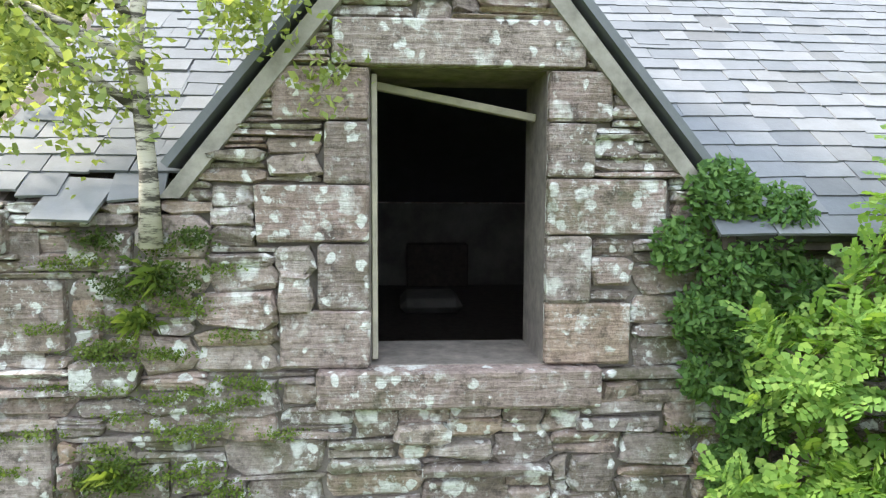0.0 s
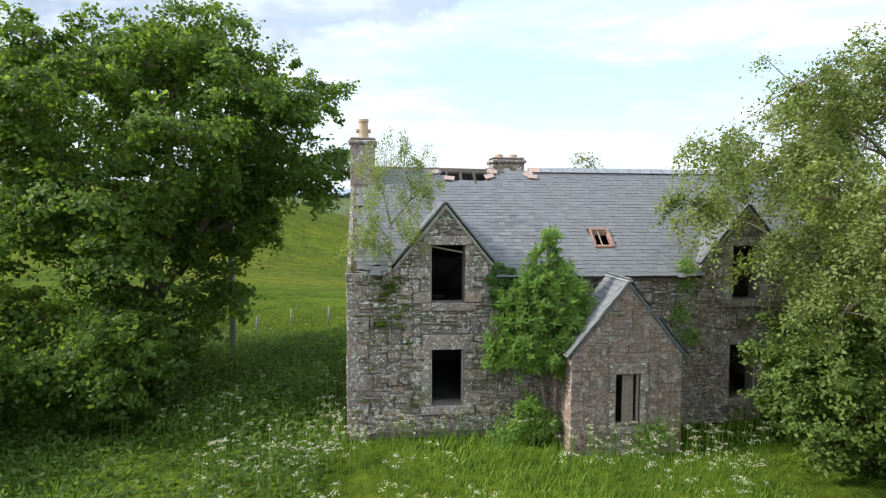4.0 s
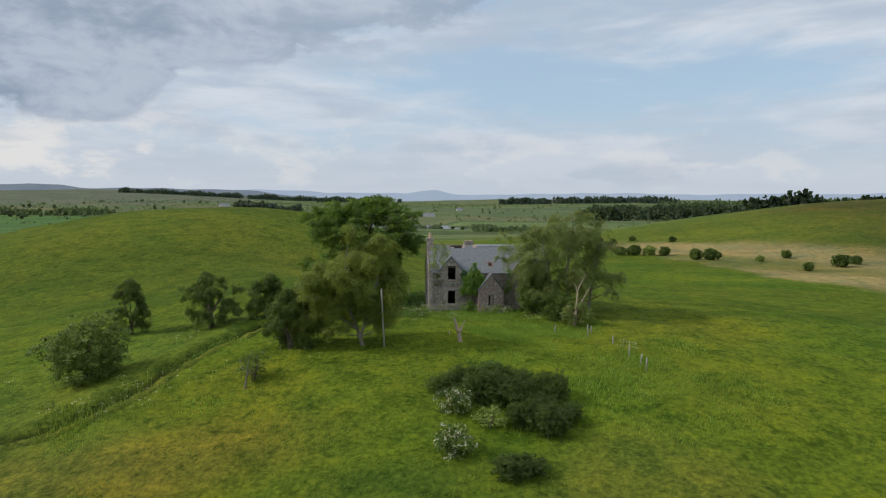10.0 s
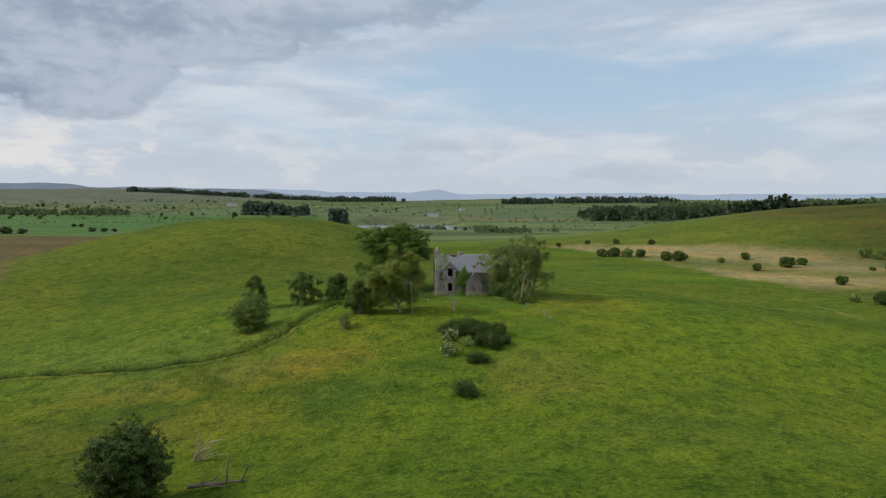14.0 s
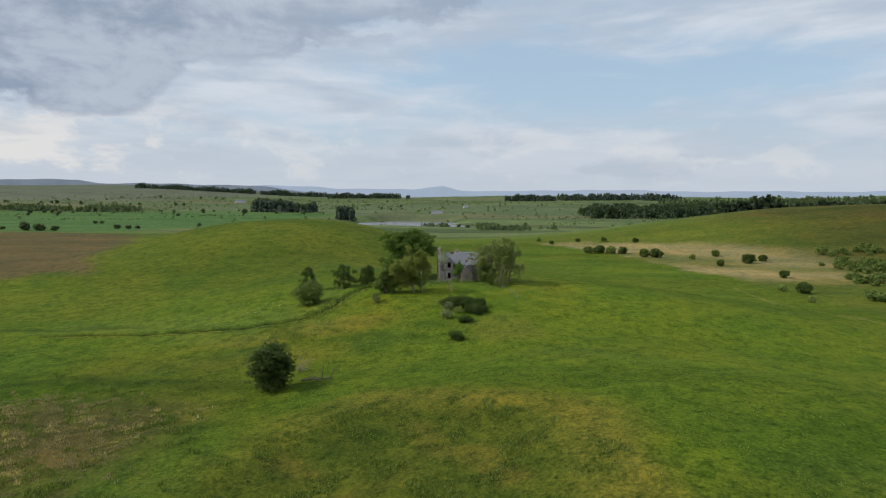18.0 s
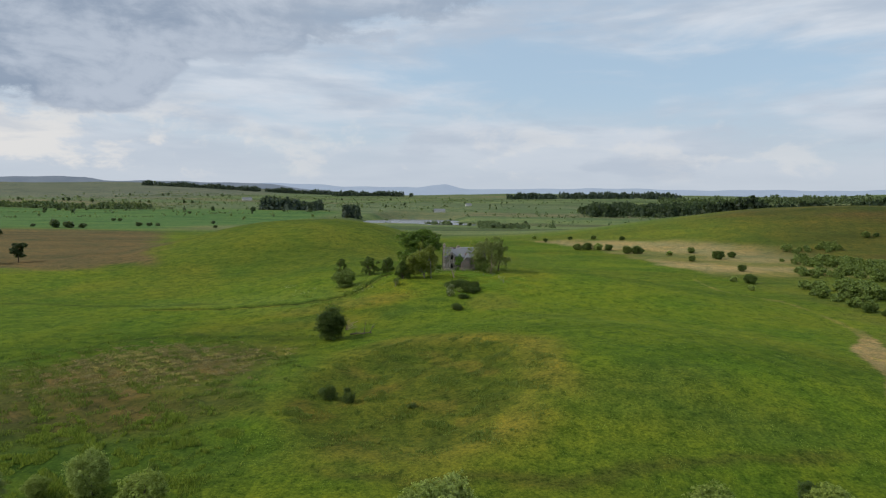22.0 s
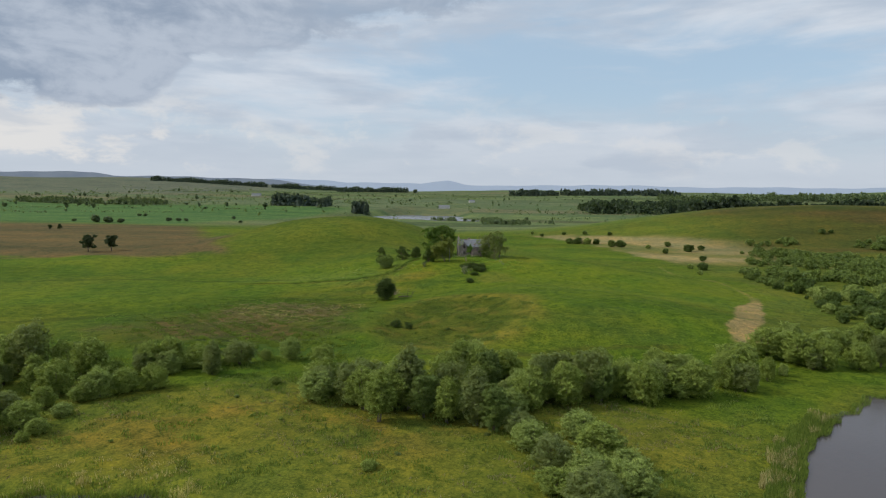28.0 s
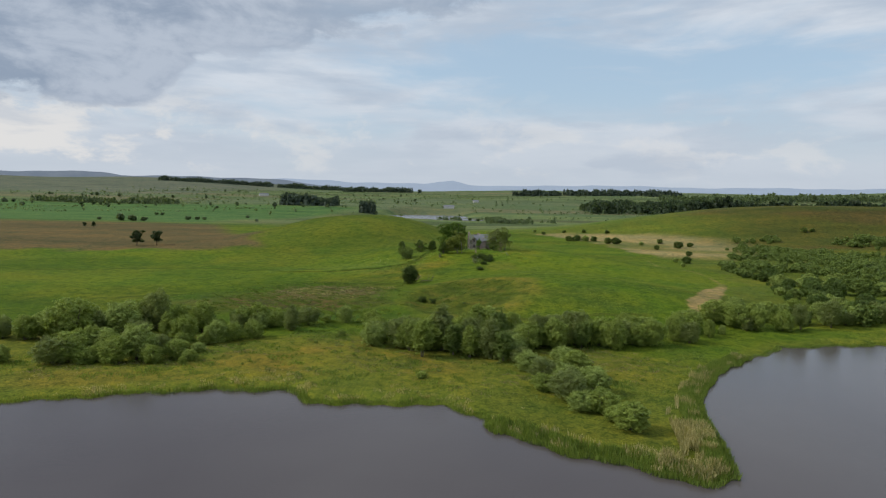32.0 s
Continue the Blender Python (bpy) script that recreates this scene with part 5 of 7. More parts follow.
spots = [(3.4, -27.0, 1.0), (5.2, -25.8, 1.1), (7.6, -26.2, 1.25), (9.8, -26.6, 1.2), (11.8, -27.6, 1.0), (8.8, -28.6, 1.2), (6.2, -28.2, 1.1), (10.6, -30.6, 1.15), (12.6, -30.6, 0.8), (11.2, -32.6, 1.0), (9.2, -31.4, 0.9), (8.1, -37.6, 0.95), (9.4, -37.2, 0.8), (7.0, -47.4, 1.1), (7.9, -48.2, 0.8), (-11.4, -112.2, 1.1), (-7.6, -113.2, 0.9), (-12.6, -111.0, 0.7), (3.6, -117.1, 0.6), (-9.0, -108.5, 0.5), (52, -143, 1.2), (54, -146, 0.9), (50.5, -145, 0.8)]
for k, (x, y, s) in enumerate(spots):
    if k < 3:
        stand(gorse[k], x, y, 40 * k, 0.82 * s)
        tagged(gorse[k], group="gorse bushes")
    else:
        put_copy(gorse[k % 3], x, y, float(gen.uniform(0, 360)), 0.82 * s, float(gen.uniform(0.8, 1.25)))
for seed, x, y, s in ((71, 4.4, -30.0, 1.0), (72, 4.6, -35.4, 1.1)):
    ob = stand(bush("hawthorn_bush", seed, (1.25, 1.2, 1.15), 0.6, 12, 620, 0.07, HAWTHORN_LEAF, "small hawthorn in white blossom"), x, y, 0, s)
    g2 = np.random.default_rng(seed)
    p, d = crown_points(g2, [(c + np.array((0, 0, 1.05)), r * 1.04) for c, r in lobes_of(g2, np.array((1.2, 1.1, 1.0)), 10, 0.6)], 130, 0.85, 0.9)
    child("blossom", quads("blossom", leaf_quads(p, d, 0.055, g2, 0.9), BLOSSOM), ob)
stand(bush("sallow_bush", 73, (1.3, 1.2, 0.9), 0.6, 10, 520, 0.07, SALLOW_LEAF, "small grey sallow bush"), 6.9, -31.8)

# ---- dead wood, poles and posts ----
def dead_branches(name, x, y, limbs, mat, label):
    ob = thing(name, pose(x, y, ground_at(x, y) - 0.1), label=label, category="dead tree")
    g2 = np.random.default_rng(int(abs(x) * 10))
    for k, (a, b, r0, r1) in enumerate(limbs):
        v, f = tube(limb_points(a, b, 0.05, g2, 6), [r0 + (r1 - r0) * q / 5 for q in range(6)], 8)
        child("trunk" if k == 0 else "branch", mesh_of("branch", v, f, mat, True), ob)
    return ob


dead_branches("dead_tree", 16.3, -8.4, [((0, 0, -0.2), (0.25, 0, 1.9), 0.15, 0.11), ((0.25, 0, 1.8), (0.95, 0.1, 3.0), 0.10, 0.07), ((0.95, 0.1, 2.95), (1.75, 0.1, 4.4), 0.07, 0.02), ((0.22, 0, 1.7), (0.35, -0.2, 3.9), 0.10, 0.08), ((0.35, -0.2, 3.85), (1.15, -0.2, 5.8), 0.075, 0.02), ((0.9, 0.1, 2.8), (1.6, 0.3, 2.5), 0.05, 0.01), ((0.36, -0.2, 3.8), (0.0, -0.1, 4.7), 0.06, 0.02), ((0.2, 0, 1.2), (-0.7, 0.2, 2.3), 0.07, 0.02), ((0.7, -0.2, 4.7), (0.4, -0.3, 5.4), 0.04, 0.01), ((1.3, 0.1, 3.6), (1.3, 0.0, 4.2), 0.04, 0.01)], DEAD_WOOD, "bleached dead tree with broken pale limbs")
dead_branches("dead_stump", 4.4, -15.3, [((0, 0, -0.2), (-0.15, 0, 1.15), 0.26, 0.2), ((-0.15, 0, 1.1), (-0.62, 0.05, 2.45), 0.2, 0.10), ((-0.1, 0, 1.2), (0.3, 0.1, 2.15), 0.13, 0.04), ((0.25, 0.1, 2.0), (0.5, 0.1, 2.3), 0.05, 0.02), ((-0.5, 0, 2.2), (-0.75, 0.1, 2.6), 0.08, 0.02)], DEAD_WOOD, "broken dead tree trunk standing in the grass")
fan = [((0, 0, 0.1), (0.6 + 0.33 * k, 0.5 * math.sin(k * 2.3), 3.4 - 0.30 * k), 0.07, 0.012) for k in range(9)]
fan += [((0.3 * k, 0.2, 0.5 + 0.3 * k), (1.4 + 0.45 * k, 0.5 * math.cos(k * 1.7), 1.4 + 0.25 * k), 0.04, 0.008) for k in range(6)]
dead_branches("fallen_branch", -20.6, -60.5, fan, DEAD_WOOD, "bleached fan of bare branches fallen beside the lone tree")
lie = [((-2.4, -0.5, 0.15), (2.6, 0.6, 0.45), 0.2, 0.09), ((0.9, 0.2, 0.3), (1.3, 0.3, 3.4), 0.09, 0.03), ((2.2, 0.5, 0.4), (3.4, 0.6, 2.6), 0.10, 0.03), ((-0.4, 0, 0.3), (0.4, 0.3, 1.6), 0.06, 0.02), ((-1.4, -0.2, 0.2), (1.2, -0.6, 0.35), 0.11, 0.05), ((-1.2, -0.3, 0.2), (-0.8, 0.3, 1.5), 0.06, 0.01), ((2.8, 0.55, 1.5), (3.9, 0.7, 2.3), 0.05, 0.01), ((-2.0, -0.4, 0.2), (0.2, 0.7, 0.6), 0.09, 0.03)]
dead_branches("fallen_tree", -15.4, -67.0, lie, BARK, "dark rotting trunk with broken upright limbs lying in the grass")
dead_branches("bare_thorn", -13.4, -24.6, [((0, 0, -0.1), (0.2, 0, 1.2), 0.09, 0.06), ((0.2, 0, 1.1), (-0.5, 0.2, 2.6), 0.05, 0.01), ((0.2, 0, 1.1), (0.9, 0, 2.4), 0.05, 0.01), ((0.1, 0, 0.9), (0.2, 0.5, 2.9), 0.05, 0.01)], GREY_BARK, "leafless thorn bush in the grass")


def post(x, y, high, r, name="fence_post", label="grey weathered fence post", lean=(0, 0), mat=None):
    v, f = tube([(0, 0, -0.3), (lean[0] * 0.5, lean[1] * 0.5, high * 0.5), (lean[0], lean[1], high)], [r, r * 0.96, r * 0.9], 8)
    ob = new(name, mesh_of(name, v, f, mat or GREY_POLE, True))
    ob.matrix_world = pose(x, y, ground_at(x, y))
    return tagged(ob, label=label, category="post" if "post" in name else "pole", group="fence posts" if "post" in name else "")


for x, y, h, lx in ((17.1, -12.5, 1.2, -0.05), (17.6, -11.4, 0.8, 0.03), (19.7, -18.6, 1.0, 0.02), (20.2, -20.5, 0.95, 0.15), (20.4, -21.7, 1.05, 0.04), (19.0, -15.2, 0.9, 0.0), (-6.4, 16.9, 0.9, 0.0), (-4.5, 17.9, 0.9, 0.0), (-7.6, 14.6, 0.9, 0.04), (3.2, -13.4, 0.7, 0.0), (14.0, -11.0, 0.7, 0.05)):
    post(x, y, h, 0.06, lean=(lx, 0))
post(-2.75, -17.2, 5.9, 0.095, "pole", "tall bare grey wooden pole", (-0.3, 0))
post(-7.3, 10.5, 7.4, 0.14, "telegraph_pole", "weathered grey telegraph pole behind the house")

# ---- willows and alders round the lake ----
carr = [bush(("willow_bush", "sallow_bush", "alder_bush", "willow_bush")[k], 80 + k, (3.3, 3.1, 2.8 + 0.3 * k), 0.74, 62, 900, 0.088, m_, said, "bush", narrow=0.45, reach=1.25) for k, (m_, said) in enumerate(((WILLOW_LEAF, "rounded green willow bush near the lake"), (SALLOW_LEAF, "pale grey-green sallow bush near the lake"), (WILLOW_LEAF, "dense dark green alder bush near the lake"), (BIRCH_LEAF, "yellow-green willow bush near the lake")))]
talls = [bush("alder_tree", 90 + k, (2.1, 2.0, 4.4), 0.72, 60, 900, 0.095, m_, said, "tree", GREY_BARK, 0.5, 1.3) for k, (m_, said) in enumerate(((WILLOW_LEAF, "slim upright green alder tree by the lake"), (BIRCH_LEAF, "slim yellow-green birch tree by the lake"), (MARSH_LEAF, "dark green alder tree by the lake")))]
used = set()


def plant(kind, k, x, y, size, high=1.0, group=""):
    src = kind[k % len(kind)]
    if src.name in used:
        return put_copy(src, x, y, float(gen.uniform(0, 360)), size, high)
    used.add(src.name)
    tagged(src, group=group)
    stand(src, x, y, 0, size)
    return src


def row(points, n, across, lo, hi, kind, group, high=(0.85, 1.2)):
    pts = [Vector(p) for p in points]
    lens = [0]
    for a, b in zip(pts, pts[1:]):
        lens.append(lens[-1] + (b - a).length)
    for k in range(n):
        d = (k + gen.uniform(0.2, 0.8)) / n * lens[-1]
        i = max(j for j in range(len(lens) - 1) if lens[j] <= d)
        p = pts[i].lerp(pts[i + 1], (d - lens[i]) / (lens[i + 1] - lens[i]))
        plant(kind, int(gen.integers(0, 8)), p.x + gen.uniform(-across, across), p.y + gen.uniform(-across, across), float(gen.uniform(lo, hi)), float(gen.uniform(*high)), group)


row([(-128, -192), (-108, -182), (-98, -177)], 9, 3.5, 0.8, 1.3, carr, "lakeside bushes")
row([(-108, -206), (-92, -204)], 5, 3.0, 0.7, 1.1, carr, "lakeside bushes")
# the western thicket, thinning to single bushes in the bog
thicket = (
    (-93, -180, 1.61, 1.08), (-101, -179, 1.34, 0.70), (-82, -177, 1.31, 1.05), (-85, -166, 1.34, 0.95), (-79, -166, 1.10, 1.30), (-72, -172, 0.51, 1.60), (-65, -177, 0.90, 1.20), (-73, -163, 0.84, 1.60),
    (-65, -167, 0.95, 1.26), (-56, -178, 0.81, 1.06), (-53, -175, 0.70, 1.16), (-59, -159, 0.44, 1.60), (-53, -158, 0.77, 1.58), (-49, -172, 0.71, 1.16), (-48, -157, 0.81, 1.07), (-58, -180, 0.58, 0.70),
    (-80, -187, 0.84, 0.87), (-84, -193, 1.22, 0.70), (-81, -203, 0.97, 0.83), (-79, -201, 0.86, 0.94), (-75, -201, 0.66, 0.86), (-69, -200, 0.82, 1.23),
)
scattered = (
    (-73, -199, 0.48, 1.60), (-66, -196, 1.12, 1.09), (-61, -199, 0.56, 1.27), (-64, -190, 0.67, 0.90), (-58, -194, 0.75, 0.84), (-54, -196, 0.45, 0.99), (-54, -199, 0.26, 1.08), (-70, -193, 0.60, 1.60),
    (-56, -188, 0.48, 0.73), (-103, -161, 1.21, 0.70), (-40, -153, 0.90, 0.81), (-36, -148, 0.37, 1.01), (-43, -154, 0.27, 1.35), (-22, -150, 0.70, 1.08), (-21, -167, 0.24, 1.35), (-18, -172, 0.45, 0.70),
    (-18, -165, 0.55, 1.16), (-15, -163, 0.56, 0.97), (-11, -167, 0.38, 1.08), (-15, -172, 0.45, 0.81), (-27, -167, 0.32, 1.01), (-1, -203, 0.31, 0.70),
)
for k, (x, y, s, h) in enumerate(thicket + scattered):
    plant(carr, (0, 2, 1, 0, 3, 2, 0)[k % 7], x, y, 1.36 * s, min(0.92 * h, 1.2), "lakeside bushes")
row([(-96, -174), (-80, -172), (-62, -166), (-44, -158)], 16, 3.0, 0.5, 1.0, carr, "lakeside bushes")
row([(-88, -190), (-74, -188), (-62, -185)], 12, 3.0, 0.6, 1.0, carr, "lakeside bushes")
for x, y, s in ((-72, -160, 0.85), (-60, -158, 0.75), (-54, -156, 0.85), (-66, -166, 0.8), (-90, -172, 0.9), (-80, -164, 0.8)):
    plant(talls, 2, x, y, s, 0.95, "lakeside trees")
row([(-18, -170), (-3, -176), (16, -178), (30, -166), (52, -161)], 34, 3.6, 0.6, 1.35, carr, "lakeside bushes")
row([(-6, -166), (10, -158), (30, -156), (52, -150)], 26, 3.4, 0.6, 1.35, carr, "lakeside bushes")
for k, (x, y, s) in enumerate(((-3, -184, 1.0), (1, -177, 1.2), (4, -181, 0.9), (8, -183, 0.85), (13, -184, 1.05), (16, -186, 0.9), (9, -160, 1.0), (24, -170, 0.9), (36, -168, 0.85), (-70, -176, 0.8), (-42, -162, 0.8), (15, -164, 0.95), (92, -134, 0.8), (-86, -180, 0.8))):
    plant(talls, k, x, y, s * 1.2, 1.0, "lakeside trees")
for k, (x, y, s) in enumerate(((21, -193, 0.85), (24, -200, 0.85), (29, -188, 0.9), (23.5, -206, 0.7), (31, -195, 1.0), (28.5, -204, 0.95), (27.5, -212, 1.0), (33, -207, 1.0), (33, -217, 0.85), (36, -226, 0.85), (29, -217, 0.7), (20, -188, 0.7), (34, -199, 0.7), (34.5, -222, 0.6))):
    plant(carr, (1, 3, 1, 0, 2)[k % 5], x, y, 1.28 * s, 0.78, "lakeside bushes")
row([(108, -129), (124, -124), (160, -118)], 14, 3.4, 0.7, 1.2, carr, "lakeside bushes")
row([(92, -126), (112, -119), (150, -108)], 11, 3.5, 0.7, 1.1, carr, "lakeside bushes")
eastern = (
    (44, -168, 1.25, 1.32), (50, -163, 0.64, 1.60), (55, -163, 1.29, 1.01), (56, -151, 1.05, 0.95), (63, -156, 1.04, 1.49), (70, -144, 1.69, 0.75), (66, -158, 1.00, 0.98), (74, -150, 0.59, 1.52),
    (79, -146, 0.39, 1.35), (81, -133, 1.64, 0.88), (86, -137, 1.63, 0.95), (88, -141, 0.61, 1.13), (91, -140, 0.94, 1.32), (92, -121, 1.13, 0.95), (101, -122, 1.46, 0.76), (99, -139, 1.10, 1.17),
    (105, -136, 0.91, 1.45), (52, -153, 1.03, 1.01),
)
for k, (x, y, s, h) in enumerate(eastern):
    plant(carr, (0, 3, 2, 1, 0)[k % 5], x, y, s, h, "lakeside bushes")
plant(carr, 1, -30.6, -146.4, 0.92, 1.05, "lakeside bushes")
for k in range(90):
    x, y = gen.uniform(-62, 16), gen.uniform(-198, -158)
    if wobble(x, y, 9, 3.0) > 0.05:
        plant(carr, (0, 3)[k % 2], float(x), float(y), float(gen.uniform(0.09, 0.2)), 0.55, "lakeside bushes")

# the carr to the east
light_carr = [bush(("marsh_willow", "alder_bush", "sallow_bush", "marsh_willow")[k], 100 + k, (3.4, 3.2, 2.6), 1.1, 22, 300, 0.21, m_, said) for k, (m_, said) in enumerate(((MARSH_LEAF, "green willow bush in the marsh"), (HAWTHORN_LEAF, "round alder bush in the marsh"), (SALLOW_LEAF, "grey sallow bush in the marsh"), (HAWTHORN_LEAF, "dark willow bush in the marsh")))]
made, singles, mass_p, mass_n = 0, 0, [], []
while made < 900:
    x, y = float(gen.uniform(84, 460)), float(gen.uniform(-128, 262))
    left = np.interp(y, (-128, -103, -39, 23, 53, 135, 200, 262), (92, 120, 138, 145, 149, 184, 202, 210))
    right = np.interp(y, (-128, 0, 100, 262), (230, 310, 390, 460))
    lane = math.sin(x / 17.0) + math.sin(y / 13.0 + x / 40)
    if not left < x < right or (278 < x < 415 and 165 < y < 212) or lane < -0.55 or (y > 190 and lane < 0.5) or (y > 60 and x > 300 and lane < 0.1):
        continue
    made += 1
    size = float(gen.uniform(0.4, 1.3)) * (0.75 if x < left + 12 else 1.0)
    if y < 10 and x < 205 and singles < 190:
        singles += 1
        plant(light_carr, int(gen.integers(0, 8)), x, y, size, float(gen.uniform(0.8, 1.25)), "marsh willows")
        continue
    base = np.array((x, y, ground_at(x, y)))
    lobes = [(np.array((c[0], c[1], max(c[2] + 2.0, 0.7))) * size, r * size) for c, r in lobes_of(gen, np.array((3.4, 3.2, 2.5 * gen.uniform(0.8, 1.3))), 9, 1.45)]
    p, d = crown_points(gen, lobes, 46 / size)
    p[:, 2] = np.maximum(p[:, 2], 0.02)
    mass_p.append(p + base)
    mass_n.append(d)
tagged(new("willow_carr", quads("willow_carr", leaf_quads(np.concatenate(mass_p), np.concatenate(mass_n), 0.42, gen, 0.6), MARSH_LEAF)), label="thicket of willows filling the far marsh", category="thicket", kind="stuff")
for k, (x, y, s) in enumerate(((86, 274, 1.1), (93, 272, 1.3), (101, 270, 1.2), (109, 268, 1.1), (118, 246, 1.2), (125, 243, 1.3), (146, 237, 0.7), (172, 214, 1.3), (166, 252, 0.9), (139, 84, 1.0), (134, 90, 0.6), (67, 343, 0.7), (150, 200, 0.8), (185, 225, 0.9), (130, 60, 0.5), (158, 140, 0.8), (310, 287, 1.0), (318, 288, 0.7), (60, 380, 0.7), (90, 350, 0.7), (110, 345, 0.8), (132, 330, 0.8))):
    plant(light_carr, k, x, y, s, 1.0, "marsh willows")


# ---- pines and far trees ----
def pine(seed, high, label):
    g2 = np.random.default_rng(seed)
    ob = thing("pine_tree", label=label, category="tree")
    lobes = [(np.array((g2.normal(0, 1.3), g2.normal(0, 1.3), high * g2.uniform(0.26, 0.95))), g2.uniform(1.0, 1.8)) for k in range(24)]
    p, d = crown_points(g2, lobes, 160, 0.55)
    child("crown", quads("crown", leaf_quads(p, d, 0.30, g2, 0.5), PINE_LEAF), ob)
    v, f = tube([(0, 0, -0.4), (0.1, 0, high * 0.4), (0, 0.1, high * 0.85)], [0.28, 0.2, 0.06], 7)
    child("trunk", mesh_of("trunk", v, f, BARK, True), ob)
    return ob


pines = [pine(110, 10.5, "lone dark pine tree on the moor"), pine(111, 9.5, "spreading dark pine tree on the moor")]
for k, (x, y, s) in enumerate(((-221.5, 59, 1.0), (-213, 68, 1.05), (-412, 292, 0.6), (-422, 292, 0.6))):
    plant(pines, k, x, y, s, 1.0, "pines on the moor")
field_trees = [bush("field_tree", 120 + k, (5.0, 4.6, 5.0), 2.3, 9, 17, 1.35, m_, "rounded hedgerow tree among far fields", "tree") for k, m_ in enumerate((HAZY_LEAF, HAZY_LEAF))]
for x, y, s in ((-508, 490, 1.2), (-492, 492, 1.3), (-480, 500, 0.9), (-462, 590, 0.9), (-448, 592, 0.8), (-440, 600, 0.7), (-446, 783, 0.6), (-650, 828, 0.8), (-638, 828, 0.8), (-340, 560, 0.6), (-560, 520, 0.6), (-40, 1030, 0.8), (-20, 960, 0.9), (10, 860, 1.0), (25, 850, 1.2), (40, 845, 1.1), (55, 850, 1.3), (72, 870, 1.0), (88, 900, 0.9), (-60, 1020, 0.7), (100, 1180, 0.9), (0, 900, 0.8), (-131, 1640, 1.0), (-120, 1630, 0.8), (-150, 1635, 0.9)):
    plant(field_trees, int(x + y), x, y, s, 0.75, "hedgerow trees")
for k in range(130):
    base = (1340, 1480, 1560, 1980, 2300, 2700)[k % 6]
    x = float(gen.uniform(-1700, -340) if k % 4 else gen.uniform(-340, 1300))
    if k % 4 == 0 and base < 1700:
        base += 500
    plant(field_trees, k, x, base + 0.06 * x + float(gen.normal(0, 14)), float(gen.uniform(0.35, 1.1)), float(gen.uniform(0.8, 1.5)), "hedgerow trees")


def wood(name, x0, x1, y0, y1, n, high, label, mat, slim=0.3, gaps=-1.25):
    """A far wood: many conifers as one mass."""
    g2 = np.random.default_rng(int(abs(x0) + y0))
    pts, nrm = [], []
    for k in range(n):
        x, y = g2.uniform(x0, x1), g2.uniform(y0, y1)
        h = high * g2.uniform(0.7, 1.08) * (0.86 + 0.18 * math.sin(x / 37.0 + y / 50) + 0.12 * math.sin(x / 13.0))
        if math.sin(x / 61.0 + y / 90) + 0.7 * math.sin(x / 23.0) < gaps:
            continue
        z = ground_at(x, y)
        m = 26
        f = g2.uniform(0.02, 1.0, m)
        a = g2.uniform(0, 6.283, m)
        r = h * slim * (1.02 - f) * g2.uniform(0.6, 1.0, m)
        pts.append(np.stack([x + r * np.cos(a), y + r * np.sin(a), z + f * h], 1))
        nrm.append(np.stack([np.cos(a), np.sin(a), 0.3 * np.ones(m)], 1))
    me = quads(name, leaf_quads(np.concatenate(pts), np.concatenate(nrm), high * 0.15, g2, 0.8), mat)
    return tagged(new(name, me), label=label, category="woodland", kind="stuff")


wood("plantation", -640, -480, 1500, 1590, 260, 32, "dark block of conifers across the valley", HAZY_PINE, 0.45)
wood("loch_spruces", -335, -300, 1235, 1275, 40, 36, "group of tall spruces beside the far lake", HAZY_PINE, 0.22)
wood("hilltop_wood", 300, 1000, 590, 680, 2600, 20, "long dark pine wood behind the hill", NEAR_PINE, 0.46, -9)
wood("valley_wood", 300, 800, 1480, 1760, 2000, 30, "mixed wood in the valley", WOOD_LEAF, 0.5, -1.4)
wood("skyline_wood", -900, -430, 3300, 3420, 360, 30, "conifer wood along the skyline", HAZY_PINE)
wood("skyline_wood", -2300, -950, 3700, 3800, 800, 30, "thin dark wood along the far ridge", HAZY_PINE)
wood("skyline_wood", 120, 1050, 3150, 3300, 700, 34, "broken line of conifers on the skyline", HAZY_PINE)
wood("skyline_wood", 800, 2100, 2500, 2750, 900, 32, "far mixed wood beyond the hill", HAZY_LEAF, 0.4)
wood("lochside_scrub", -115, 40, 1010, 1080, 130, 8, "low green willow scrub along the far lake", HAZY_LEAF, 0.7)
wood("lochside_scrub", 0, 135, 800, 930, 170, 8, "rounded willow scrub on the far wet ground", HAZY_LEAF, 0.7)
wood("shelter_belt", -1500, -980, 1490, 1560, 420, 19, "belt of field trees across the plain", HAZY_LEAF, 0.5)


